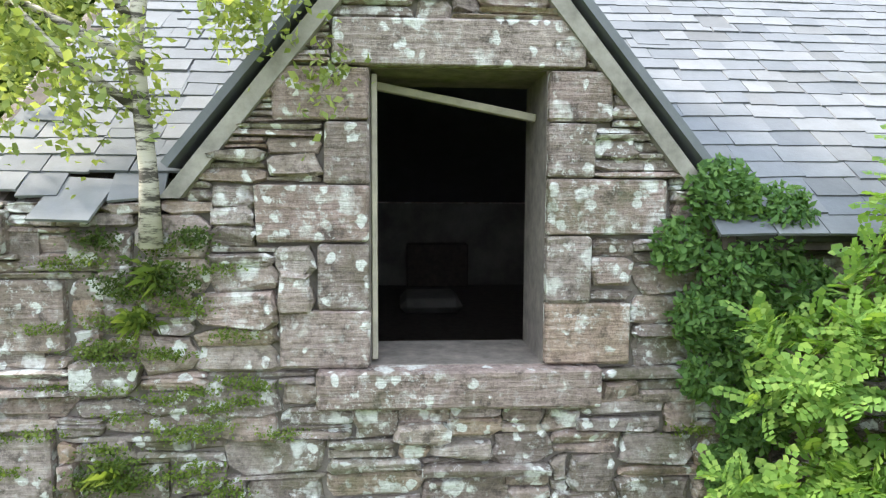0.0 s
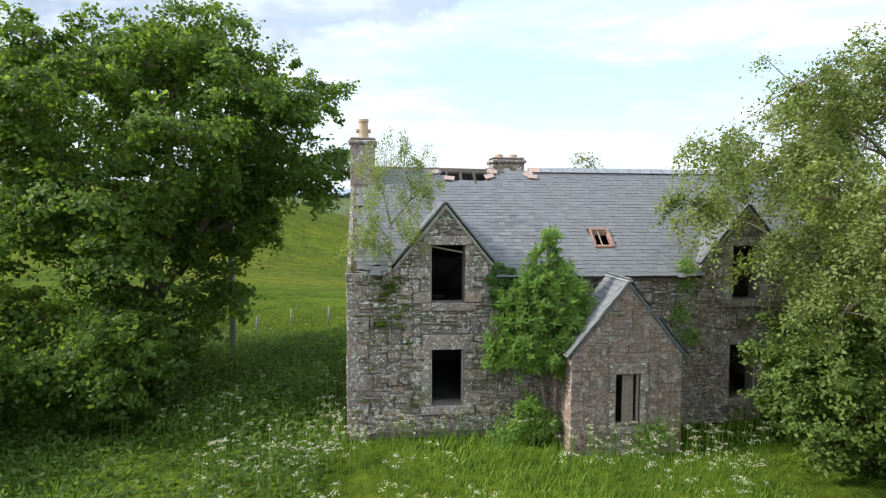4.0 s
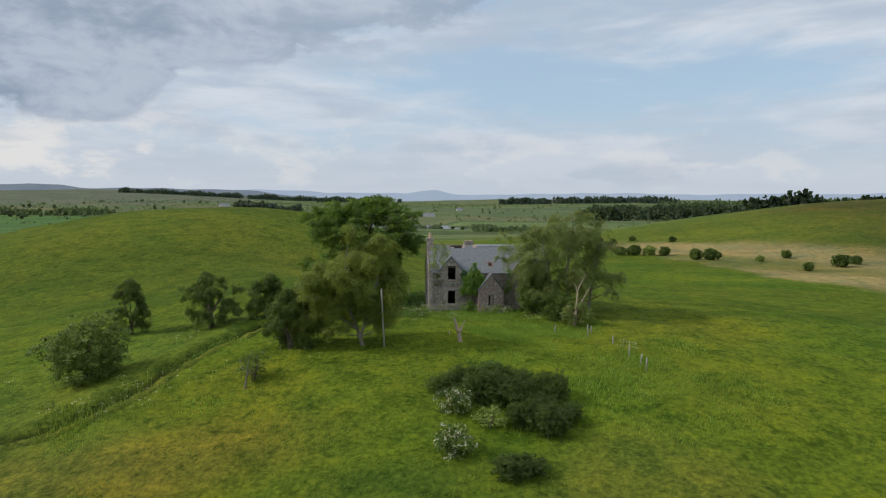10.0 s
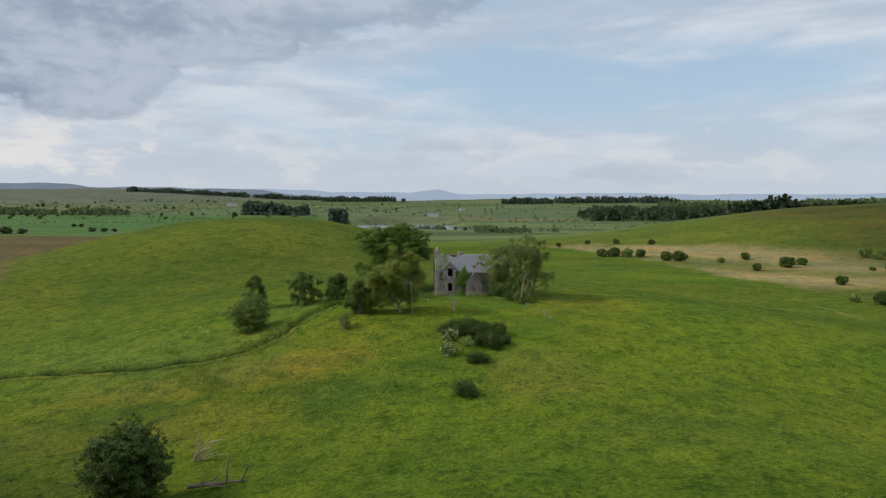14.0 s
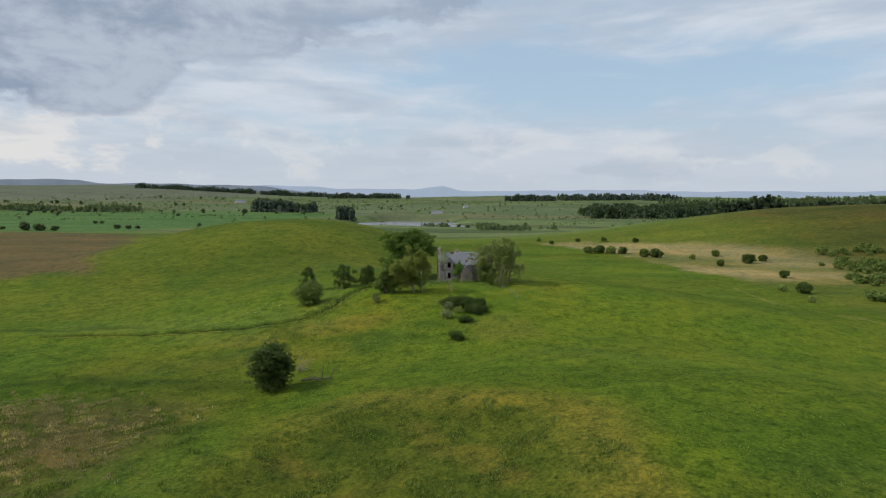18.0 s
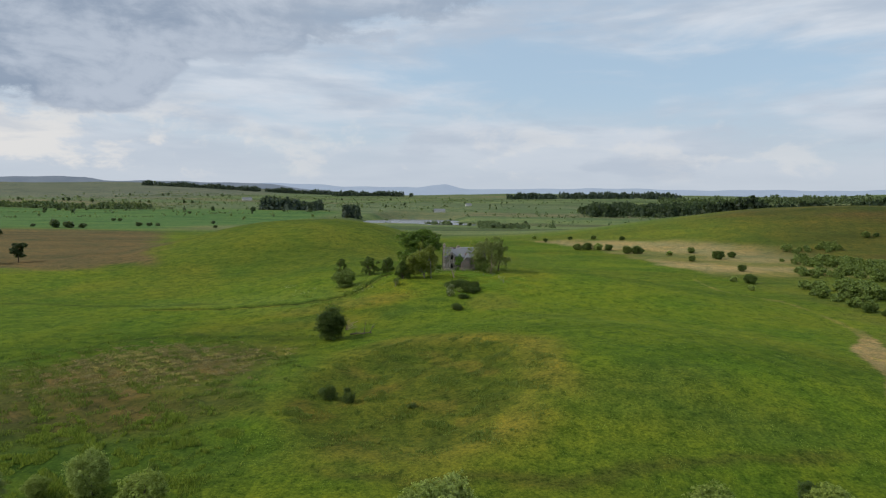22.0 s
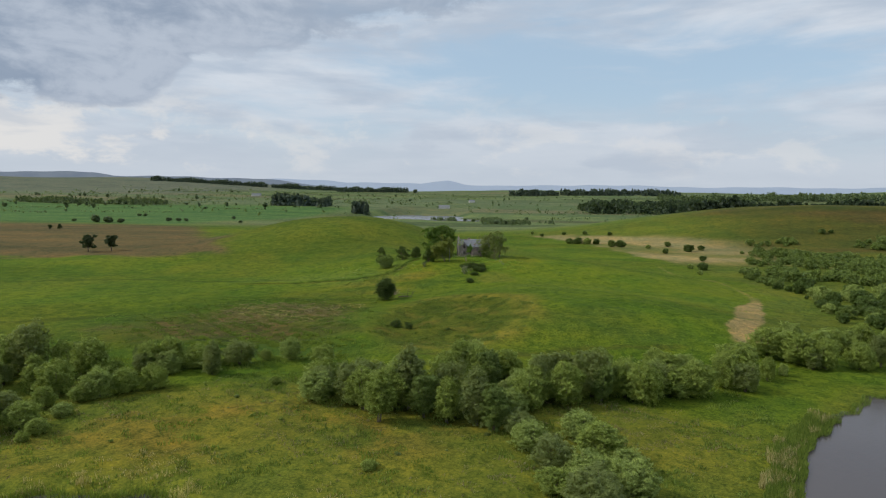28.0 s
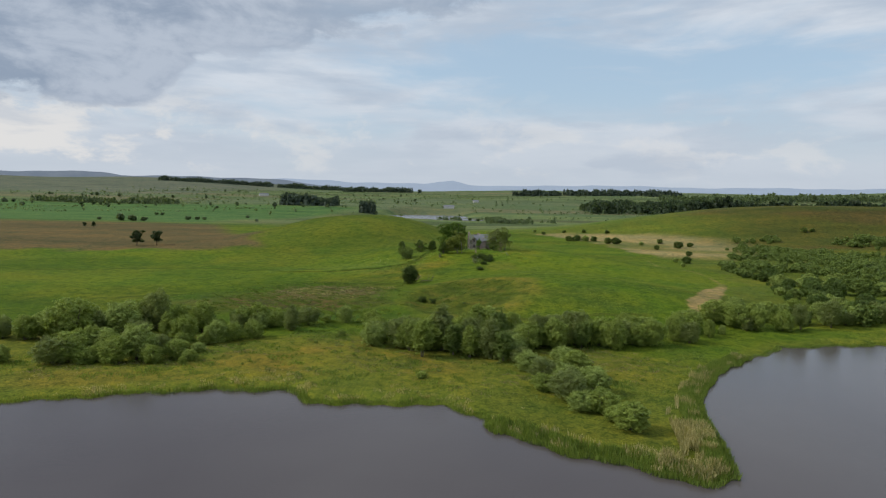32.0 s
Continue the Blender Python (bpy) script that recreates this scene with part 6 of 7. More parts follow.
def hedges(seed, n):
    """Hedges and scattered trees that part the far fields, as one mass."""
    g2 = np.random.default_rng(seed)
    pts = []
    for k in range(n):
        x, y = g2.uniform(-1900, 1500), g2.uniform(900, 3100)
        if -420 < x < 60 and y < 1700:
            continue
        a = g2.normal(0.1, 0.25) if k % 3 else g2.normal(1.3, 0.3)
        long_ = g2.uniform(90, 420)
        m = int(long_ / 3.0)
        f = g2.uniform(0, 1, m)
        high = g2.uniform(2.5, 5.0) * (1 + 1.6 * (np.sin(f * 29 + k) > 0.8))
        hx_, hy_ = x + np.cos(a) * long_ * f + g2.normal(0, 1.5, m), y + np.sin(a) * long_ * f + g2.normal(0, 1.5, m)
        pts.append(np.stack([hx_, hy_, height(hx_, hy_) + high * g2.uniform(0.2, 1.0, m)], 1))
    for k in range(n * 4):
        x, y = g2.uniform(-2000, 1600), g2.uniform(1000, 3200)
        h = g2.uniform(5, 12)
        q = 12
        p = np.array((x, y, ground_at(x, y) + h * 0.55)) + g2.normal(0, 1, (q, 3)) * np.array((0.3, 0.3, 0.27)) * h
        pts.append(p)
    pts = np.concatenate(pts)
    me = quads("far_hedges", leaf_quads(pts, g2.normal(0, 1, pts.shape), 2.2, g2, 0.75), HAZY_LEAF)
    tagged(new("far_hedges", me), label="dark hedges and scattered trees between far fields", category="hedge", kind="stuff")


hedges(31, 110)


def cottage(x, y, turn, w, d, h, label):
    ob = thing("cottage", pose(x, y, ground_at(x, y), 0, 0, turn), label=label, category="house")
    white = plain("limewash", (0.52, 0.51, 0.48), 0.8, 0.1)
    part("wall", block(-w / 2, w / 2, -d / 2, d / 2, -1, h), white, ob)
    bm = prism([(-d / 2 - 0.3, h), (d / 2 + 0.3, h), (0, h + d * 0.42)], [], -w / 2 - 0.2, w / 2 + 0.2)
    bmesh.ops.rotate(bm, cent=(0, 0, 0), matrix=Matrix.Rotation(radians(90), 3, "Z"), verts=bm.verts[:])
    part("roof", bm, SLATE_JOINED, ob)


cottage(523, 1764, 15, 24, 9, 6, "white farmhouse in front of the valley wood")
cottage(992, 2760, -10, 36, 14, 9, "distant white house among trees")
cottage(-131, 1622, 5, 34, 12, 5, "long pale farm building beyond the lake")
cottage(-1000, 2300, 30, 40, 14, 7, "distant pale farm buildings on the plain")
cottage(-60, 2100, 20, 22, 10, 6, "distant white cottage on the plain")

# far hills beyond all the rest, distance haze put into their colour and glow
hx = np.linspace(-4360, 3906, 300)
hz = np.interp(hx, (-4060, -3870, -3399, -3027, -2867, -2254, -1196, -1067, -512, -406, -302, -176, 115, 727, 1325, 2103, 2709, 3006), (229, 227, 228, 229, 204, 200, 189, 178, 170, 191, 201, 170, 162, 180, 172, 176, 181, 186))
hz = hz + 3 * np.sin(hx / 140) + 2 * np.sin(hx / 53) - 4


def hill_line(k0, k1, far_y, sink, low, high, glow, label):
    m, t, b = material("hazy_hills")
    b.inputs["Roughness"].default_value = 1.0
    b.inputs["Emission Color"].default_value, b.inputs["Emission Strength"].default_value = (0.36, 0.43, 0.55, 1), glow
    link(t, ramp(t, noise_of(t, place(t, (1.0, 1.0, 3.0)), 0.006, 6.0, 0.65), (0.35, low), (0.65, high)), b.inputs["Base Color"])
    n = k1 - k0
    drop = sink * step(0.72, 1.0, np.linspace(0, 1, n))
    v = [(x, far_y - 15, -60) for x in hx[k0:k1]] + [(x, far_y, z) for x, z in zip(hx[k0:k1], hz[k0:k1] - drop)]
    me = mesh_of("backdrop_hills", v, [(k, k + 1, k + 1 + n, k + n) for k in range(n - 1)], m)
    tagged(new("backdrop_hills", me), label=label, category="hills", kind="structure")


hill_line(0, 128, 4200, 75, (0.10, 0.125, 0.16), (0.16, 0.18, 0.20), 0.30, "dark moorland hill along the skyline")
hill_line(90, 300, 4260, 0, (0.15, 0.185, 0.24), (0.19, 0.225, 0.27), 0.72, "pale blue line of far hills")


# ---- plants on and before the house ----
def local(x, y, z):
    return house.matrix_world @ Vector((x, y, z))


def pinnate(gen, base, way, up, long, pairs):
    """Leaflets of one feathered leaf."""
    out = []
    way = way / np.linalg.norm(way)
    side = np.cross(way, up)
    side /= np.linalg.norm(side) + 1e-9
    nrm = np.cross(side, way)
    for k in range(pairs):
        f = (k + 0.8) / pairs
        mid = base + way * long * f - nrm * (0.14 * long * f * f)
        ll = long * 0.30 * (1 - 0.45 * abs(f - 0.45))
        ww = ll * 0.46
        for s in (-1, 1):
            d = side * s * 0.9 + way * 0.45
            d /= np.linalg.norm(d)
            w = np.cross(nrm, d)
            droop = -nrm * ll * gen.uniform(0.05, 0.35)
            out.append([mid, mid + d * ll * 0.5 + w * ww, mid + d * ll + droop, mid + d * ll * 0.5 - w * ww])
    tip = base + way * long - nrm * 0.22 * long
    out.append([tip, tip + way * long * 0.1 + side * 0.03 * 1, tip + way * long * 0.26, tip + way * long * 0.1 - side * 0.03])
    return out


gen = np.random.default_rng(5)
rowan = thing("rowan_tree", label="young bright green rowan tree growing against the front wall", category="tree")
rb = local(5.45, -0.85, 0)
rowan.matrix_world = Matrix.Translation((rb.x, rb.y, ground_at(rb.x, rb.y)))
trunk_pts = [(0, 0, -0.2), (0.05, 0, 1.0), (-0.1, 0.05, 2.2), (0.1, 0.05, 3.6), (0.25, 0.1, 5.4)]
v, f = tube(trunk_pts, [0.07, 0.06, 0.05, 0.035, 0.012], 7)
child("trunk", mesh_of("trunk", v, f, GREY_BARK, True), rowan)
leaflets = []
rowan_lobes = ((0.15, 0, 5.75, 0.28), (0.0, 0, 5.25, 0.42), (-0.35, 0, 4.75, 0.42), (0.45, 0, 4.85, 0.42), (-0.05, -0.2, 4.4, 0.55), (0.75, 0, 4.3, 0.5), (-0.8, -0.1, 4.0, 0.5), (0.2, -0.35, 3.8, 0.6), (1.05, 0.1, 3.7, 0.5), (-0.35, -0.4, 3.5, 0.6), (0.75, -0.35, 3.2, 0.6), (-0.95, -0.2, 3.3, 0.5), (-1.2, -0.2, 2.75, 0.48), (-0.4, -0.5, 2.8, 0.6), (0.3, -0.5, 2.7, 0.62), (0.95, -0.2, 2.7, 0.40), (-1.4, -0.1, 2.3, 0.32), (-0.75, -0.4, 2.3, 0.40), (0.55, -0.35, 2.25, 0.34), (-0.1, -0.45, 2.3, 0.34), (-0.4, -0.3, 1.05, 0.40), (0.05, -0.3, 0.7, 0.4), (-0.6, -0.2, 0.55, 0.36))
for lx, ly, lz, lr in rowan_lobes:
    centre = np.array((lx, ly * 0.8 + 0.1, lz))
    for k in range(3):
        a = gen.uniform(0, 6.283)
        end = centre + np.array((math.cos(a) * lr * 0.7, math.sin(a) * lr * 0.5, gen.uniform(0, 0.4) * lr))
        v, f = tube([(0.05, 0.03, max(0.2, lz - 0.5)), tuple((centre + end) / 2 + (0, 0, -0.05)), tuple(end)], [0.018, 0.011, 0.004], 5)
        child("branch", mesh_of("branch", v, f, GREY_BARK, True), rowan)
    # shoots, each with a whorl of feathered leaves round it
    for q in range(int(150 * lr * lr) + 12):
        d = gen.normal(0, 1, 3)
        d[2] = d[2] * 0.8 + 0.35
        d /= np.linalg.norm(d)
        tip = centre + d * lr * gen.uniform(0.45, 1.08) * np.array((1.1, 0.8, 0.95))
        tip[1] = min(tip[1], 0.70)
        axis = d * np.array((0.9, 0.9, 0.5)) + np.array((0, -0.1, 0.75))
        axis /= np.linalg.norm(axis)
        one = np.cross(axis, (0.31, 0.2, 0.93))
        one /= np.linalg.norm(one)
        two = np.cross(axis, one)
        turn0, reach_ = gen.uniform(0, 6.283), gen.uniform(0.8, 1.2)
        for j in range(8):
            a = turn0 + j * 2.4
            open_ = 0.35 + 0.09 * j
            w = axis * (1.05 - open_) + (one * math.cos(a) + two * math.sin(a)) * open_
            leaflets += pinnate(gen, tip - axis * 0.012 * j, w, axis + gen.normal(0, 0.12, 3), reach_ * gen.uniform(0.11, 0.16), 5)
child("leaves_crown", quads("rowan_crown", np.array(leaflets), ROWAN_LEAF), rowan, "feathered bright green leaves")

ivy = thing("ivy", label="dark green ivy hanging from the eaves over the stones", category="ivy")
p0 = []
for cx, cz, r, n in ((4.30, 4.30, 0.20, 900), (4.62, 4.15, 0.22, 800), (4.06, 4.02, 0.15, 500), (4.40, 3.90, 0.22, 850), (4.75, 3.75, 0.22, 800), (4.22, 3.62, 0.18, 800), (4.52, 3.45, 0.22, 900), (4.25, 3.28, 0.15, 500), (4.55, 3.05, 0.22, 1000), (4.40, 2.75, 0.15, 500), (4.62, 2.6, 0.15, 500)):
    for k in range(n):
        d = gen.normal(0, 1, 3)
        d /= np.linalg.norm(d)
        q = r * gen.uniform(0.6, 1.1)
        p0.append((cx + d[0] * q, -0.06 - abs(d[1]) * q * 0.7, cz + d[2] * q))
pts = np.array([tuple(local(*p)) for p in p0])
child("leaf_mass", quads("ivy_mass", leaf_quads(pts, np.tile(np.array((0.0, -0.7, 0.6)), (len(pts), 1)), 0.030, gen, 0.45), IVY_LEAF), ivy)
for k in range(5):
    x = 4.3 + 0.12 * k
    v, f = tube([tuple(local(x, -0.03, 0.6 + 0.3 * k)), tuple(local(x + 0.1, -0.04, 2.2)), tuple(local(4.35 + 0.05 * k, -0.06, 4.1))], [0.014, 0.012, 0.008], 5)
    child("stem", mesh_of("stem", v, f, BARK, True), ivy)

sapling = thing("birch_sapling", label="young white-barked birch growing out of the wall head", category="tree")
sb = local(1.22, -0.07, 4.06)
sapling.matrix_world = Matrix.Translation(sb)
v, f = tube([(0, 0, -0.05), (0.0, 0, 0.35), (-0.05, 0, 1.0), (0.0, 0.05, 1.5)], [0.062, 0.046, 0.042, 0.036], 9)
child("trunk", mesh_of("trunk", v, f, BIRCH, True), sapling)
forks = [((0, 0.05, 1.5), (-0.25, 0.1, 2.6), (-0.1, 0.2, 4.0)), ((0, 0.05, 1.5), (0.5, 0.1, 2.1), (0.95, 0.25, 3.6)), ((-0.05, 0, 1.1), (-0.5, -0.1, 1.7), (-0.75, 0, 2.4)), ((-0.03, 0, 0.65), (-0.38, -0.15, 0.95), (-0.62, -0.2, 1.25)), ((0.3, 0.08, 1.9), (0.55, -0.1, 1.6), (0.72, -0.15, 1.2)), ((-0.18, 0.1, 2.3), (-0.5, 0.1, 2.9), (-0.62, 0.0, 3.3)), ((0.45, 0.1, 2.1), (0.9, 0.1, 2.5), (1.3, 0.0, 2.6)), ((0.6, 0.15, 2.5), (0.35, 0.2, 3.1), (0.45, 0.2, 3.9)), ((-0.02, 0, 0.9), (-0.6, -0.1, 1.2), (-0.95, -0.1, 0.95))]
lp = []
for a, b, c in forks:
    v, f = tube([a, b, c], [0.03, 0.02, 0.006], 6)
    child("branch", mesh_of("branch", v, f, BIRCH, True), sapling)
    clump_at = gen.uniform(0.3, 1.05, 26)
    clump_by = gen.normal(0, 0.20, (26, 3))
    for q in range(1500):
        which = int(gen.integers(0, 26))
        t_ = clump_at[which] + gen.normal(0, 0.03)
        p = np.array(a) * (1 - t_) ** 2 + 2 * np.array(b) * t_ * (1 - t_) + np.array(c) * t_ * t_
        s = clump_by[which] + gen.normal(0, 0.065, 3)
        s[2] -= abs(gen.normal(0, 0.12))
        lp.append(p + s)
lp = np.array(lp)
child("crown", quads("sapling_crown", leaf_quads(lp, gen.normal(0, 1, (len(lp), 3)), 0.026, gen, 0.62), leaf_material("sapling_leaf", (0.19, 0.26, 0.09), (0.28, 0.35, 0.13), (0.39, 0.45, 0.19))), sapling)


def tuft(name, spot, n, long, spread, mat, label, lean=(0, -0.4, 1)):
    blades = []
    for k in range(n):
        d = np.array(lean) + gen.normal(0, spread, 3)
        d /= np.linalg.norm(d)
        l = long * gen.uniform(0.6, 1.2)
        b = np.array(spot) + gen.normal(0, 0.03, 3)
        s = np.cross(d, (0.3, 0.9, 0.1))
        s = s / np.linalg.norm(s) * 0.0016
        tip = b + d * l + np.array((0, 0, -0.35 * l))
        mid = b + d * l * 0.55
        blades.append([b - s, b + s, mid + s * 0.8, tip])
    ob = new(name, quads(name, np.array(blades), mat))
    return tagged(ob, label=label, category="grass", kind="")


for x, z, n in ((1.14, 3.60, 110), (1.22, 3.86, 40), (0.15, 4.32, 50), (1.75, 2.2, 60), (0.95, 2.75, 60)):
    tuft("grass_tuft", tuple(local(x, -0.02, z)), n, 0.15, 0.42, RUSH_BLADE, "tuft of fine grass rooted in the wall joints", (0, -0.5, 0.5))
for x, z, r, n in ((1.25, 3.84, 0.11, 700), (1.02, 3.80, 0.07, 300), (0.92, 4.05, 0.06, 260), (1.42, 4.06, 0.06, 260), (0.95, 2.75, 0.12, 500)):
    pts = np.array([tuple(local(x + gen.normal(0, r), -0.03 - abs(gen.normal(0, 0.03)), z + gen.normal(0, r * 0.5))) for k in range(n)])
    tagged(new("moss_cushion", quads("moss_cushion", leaf_quads(pts, np.tile(np.array((0.0, -0.7, 0.6)), (n, 1)), 0.011, gen, 0.7), GORSE_LEAF)), label="green moss and small weeds in the wall joints", category="moss", kind="stuff")
moss_at = [(gen.normal(1.15, 0.32), gen.uniform(2.5, 4.05)) for k in range(46)] + [(gen.normal(1.3, 0.5), gen.uniform(0.2, 2.4)) for k in range(18)] + [(gen.uniform(3.4, 4.4), gen.uniform(1.0, 3.2)) for k in range(8)]
pts = np.array([tuple(local(x + gen.normal(0, 0.07), -0.028 - abs(gen.normal(0, 0.018)), z + gen.normal(0, 0.018))) for x, z in moss_at for k in range(150)])
tagged(new("wall_moss", quads("wall_moss", leaf_quads(pts, np.tile(np.array((0.0, -0.7, 0.6)), (len(pts), 1)), 0.009, gen, 0.7), RUSH_BLADE)), label="yellow-green moss along the joints of the wall", category="moss", kind="stuff")
for x, z in ((9.9, 3.9), (9.7, 2.9), (10.1, 2.3), (9.5, 2.0), (9.9, 4.3), (7.9, -0.1), (8.3, 0.1), (4.0, 0.2)):
    spot = local(x, -0.1 if z > 1 else -2.0, z)
    pts = np.array(spot) + gen.normal(0, 0.17, (260, 3)) * np.array((1, 0.5, 1.2))
    ob = new("wall_fern", quads("wall_fern", leaf_quads(pts, np.tile(np.array((0.0, -1.0, 0.4)), (260, 1)), 0.045, gen, 0.5), ROWAN_LEAF))
    tagged(ob, label="small green plant rooted in the wall", category="plant")


# ---- long grass and flowers ----
def surface(x, y):
    """The height of the ground sheet itself, with its bumps."""
    i = np.clip(np.searchsorted(xs, x) - 1, 0, len(xs) - 2)
    j = np.clip(np.searchsorted(ys, y) - 1, 0, len(ys) - 2)
    u, v = (x - xs[i]) / (xs[i + 1] - xs[i]), (y - ys[j]) / (ys[j + 1] - ys[j])
    return (GZ[j, i] * (1 - u) + GZ[j, i + 1] * u) * (1 - v) + (GZ[j + 1, i] * (1 - u) + GZ[j + 1, i + 1] * u) * v


def meadow(name, n, x0, x1, y0, y1, lo, hi, width, mat, label, keep=None, fade=5.0):
    x, y = gen.uniform(x0, x1, n), gen.uniform(y0, y1, n)
    ok = np.ones(n, bool) if keep is None else keep(x, y)
    inset = np.minimum(np.minimum(x - x0, x1 - x), np.minimum(y - y0, y1 - y))
    ok = ok & (gen.random(n) < inset / fade + 0.5 * wobble(x, y, 2.5, 3.0) * (inset < fade))
    x, y = x[ok], y[ok]
    n = len(x)
    z = (height(x, y) if name == "long_grass" else surface(x, y)) - 0.12
    l = gen.uniform(lo, hi, n) * (0.75 + 0.35 * wobble(x, y, 1.7, 2.0))
    a = gen.uniform(0, 6.283, n)
    dx, dy = gen.normal(0.10, 0.22, n) * l, gen.normal(-0.05, 0.22, n) * l
    sx, sy = np.cos(a) * width * (0.7 + 0.6 * gen.random(n)), np.sin(a) * width
    p = np.stack([x, y, z], 1)
    s = np.stack([sx, sy, 0 * sx], 1)
    tip = p + np.stack([dx, dy, l], 1)
    mid = p + np.stack([dx * 0.35, dy * 0.35, l * 0.55], 1)
    me = quads(name, np.stack([p - s, p + s, mid + s * 0.8, tip], 1), mat)
    return tagged(new(name, me), label=label, category="grass", kind="stuff")


def off_house(x, y):
    c, s = math.cos(radians(TURN)), math.sin(radians(TURN))
    u, v = x * c + y * s, -x * s + y * c
    return ~((u > -0.1) & (u < LONG + 0.1) & (v > -0.1) & (v < DEEP + 0.1)) & ~((u > PX0 - 0.05) & (u < PX1 + 0.05) & (v > PY - 0.05) & (v < 0.5))


meadow("long_grass", 120000, -13, 21, -15, 5, 0.22, 0.5, 0.007, GRASS_BLADE, "long green grass before the house", off_house, 2.5)
meadow("long_grass", 100000, -26, 30, -34, -10, 0.2, 0.42, 0.011, GRASS_BLADE, "long green grass down the slope", None, 9.0)
meadow("long_grass", 30000, -14, 1, 4, 24, 0.18, 0.4, 0.01, RUSH_BLADE, "rank grass beside the house", off_house)
meadow("tussocks", 260000, -110, 130, -165, -28, 0.14, 0.40, 0.05, RUSH_BLADE, "rough tussocks of pasture grass", lambda x, y: wobble(x, y, 4.5, 2.0) + 0.8 * wobble(x, y, 1.6, 5.0) > 0.35)
def shore_reeds(name, n, x0, x1, off0, off1, lo, hi, width, mat, label, clump=-9.0):
    """Blades standing in a band along the water's edge."""
    x = np.arange(x0, x1, 0.1)
    y = lakeside(x)
    run = np.concatenate([[0], np.cumsum(np.hypot(np.diff(x), np.diff(y)))])
    d = gen.uniform(0, run[-1], n)
    px, py = np.interp(d, run, x), np.interp(d, run, y)
    ax, ay = np.interp(d + 1.5, run, x) - np.interp(d - 1.5, run, x), np.interp(d + 1.5, run, y) - np.interp(d - 1.5, run, y)
    ln = np.hypot(ax, ay) + 1e-6
    off = gen.uniform(off0, off1, n)
    px, py = px - ay / ln * off, py + ax / ln * off
    ok = wobble(px, py, 2.6, 2.0) + 0.6 * wobble(px, py, 0.9, 1.0) > clump
    px, py = px[ok], py[ok]
    m = len(px)
    z = np.maximum(height(px, py), WATER - 0.25)
    l = gen.uniform(lo, hi, m)
    a = gen.uniform(0, 6.283, m)
    p = np.stack([px, py, z - 0.1], 1)
    sd = np.stack([np.cos(a) * width, np.sin(a) * width, 0 * a], 1)
    lean = gen.normal(0, 0.13, (m, 2)) * l[:, None]
    tip = p + np.stack([lean[:, 0], lean[:, 1], l], 1)
    mid = p + np.stack([lean[:, 0] * 0.3, lean[:, 1] * 0.3, l * 0.6], 1)
    tagged(new(name, quads(name, np.stack([p - sd, p + sd, mid + sd * 0.8, tip], 1), mat)), label=label, category="reeds", kind="stuff")


shore_reeds("reeds", 30000, -110, 130, -0.5, 1.1, 0.4, 0.95, 0.03, RUSH_BLADE, "green rushes along the water's edge")
shore_reeds("reeds", 34000, 13, 76, -1.2, 3.2, 0.6, 1.4, 0.03, RUSH_BLADE, "tall green reeds round the spit")
shore_reeds("reeds", 15000, 13, 76, 0.0, 4.0, 0.8, 1.6, 0.03, REED, "pale seeding reeds on the spit", 0.25)
shore_reeds("reeds", 7000, 36, 50, 0.2, 6.0, 1.0, 1.8, 0.035, REED, "pale seeding reeds at the point of the spit", -0.2)
shore_reeds("reeds", 9000, -75, 10, 0.5, 4.0, 0.4, 0.9, 0.03, REED, "pale reeds in the bog", 0.4)
meadow("rushes", 150000, -85, -24, -132, -68, 0.25, 0.55, 0.065, BROWN_RUSH, "brown rushes in the wet hollow", lambda x, y: (0.4 * wobble(x, y, 6, 3.0) + wobble(x, y, 0.85, 1.0) > -0.1 + 2.0 * np.clip(np.hypot((x + 54) / 23, (y + 92) / 21) - 0.72, 0, 2)))
meadow("rushes", 120000, -62, -16, -152, -118, 0.3, 0.85, 0.075, RUSH_BLADE, "green rushes at the foot of the mound", lambda x, y: wobble(x, y, 2.4, 1.0) + 0.9 * wobble(x, y, 0.9, 6.0) > 0.25 + 1.5 * np.clip(np.hypot((x + 38) / 22, (y + 137) / 15) - 0.8, 0, 2))
meadow("rushes", 150000, -95, -18, -150, -56, 0.35, 0.9, 0.07, MARSH_LEAF, "dark green rushes in the wet hollow", lambda x, y: 0.6 * wobble(x, y, 4, 1.0) + wobble(x, y, 1.1, 6.0) > 0.2 + 1.2 * np.clip(np.hypot((x + 58) / 30, (y + 106) / 32) - 0.75, 0, 2))
meadow("tussocks", 120000, -20, 30, -138, -80, 0.2, 0.6, 0.06, MARSH_LEAF, "coarse tussocks in the hollow of the mound", lambda x, y: (wobble(x, y, 2.4, 1.0) + 0.8 * wobble(x, y, 1.1, 6.0) > 0.35) & (np.hypot((x - 5) / 23, (y + 111) / 27) < 1))
nettle_bed = lambda x, y: wobble(x, y, 3.0, 5.0) + 0.7 * wobble(x, y, 1.2, 2.0) > 0.3
meadow("nettles", 26000, -46, -18, -46, -20, 0.3, 0.7, 0.045, RUSH_BLADE, "nettles and docks beside the track", nettle_bed)
meadow("rushes", 120000, -95, 66, -214, -150, 0.3, 0.75, 0.085, RUSH_BLADE, "tussocks of rush in the bog", lambda x, y: (0.8 * wobble(x, y, 5, 7.0) + wobble(x, y, 1.3, 4.0) > 0.45) & (y > lakeside(x) + 1))
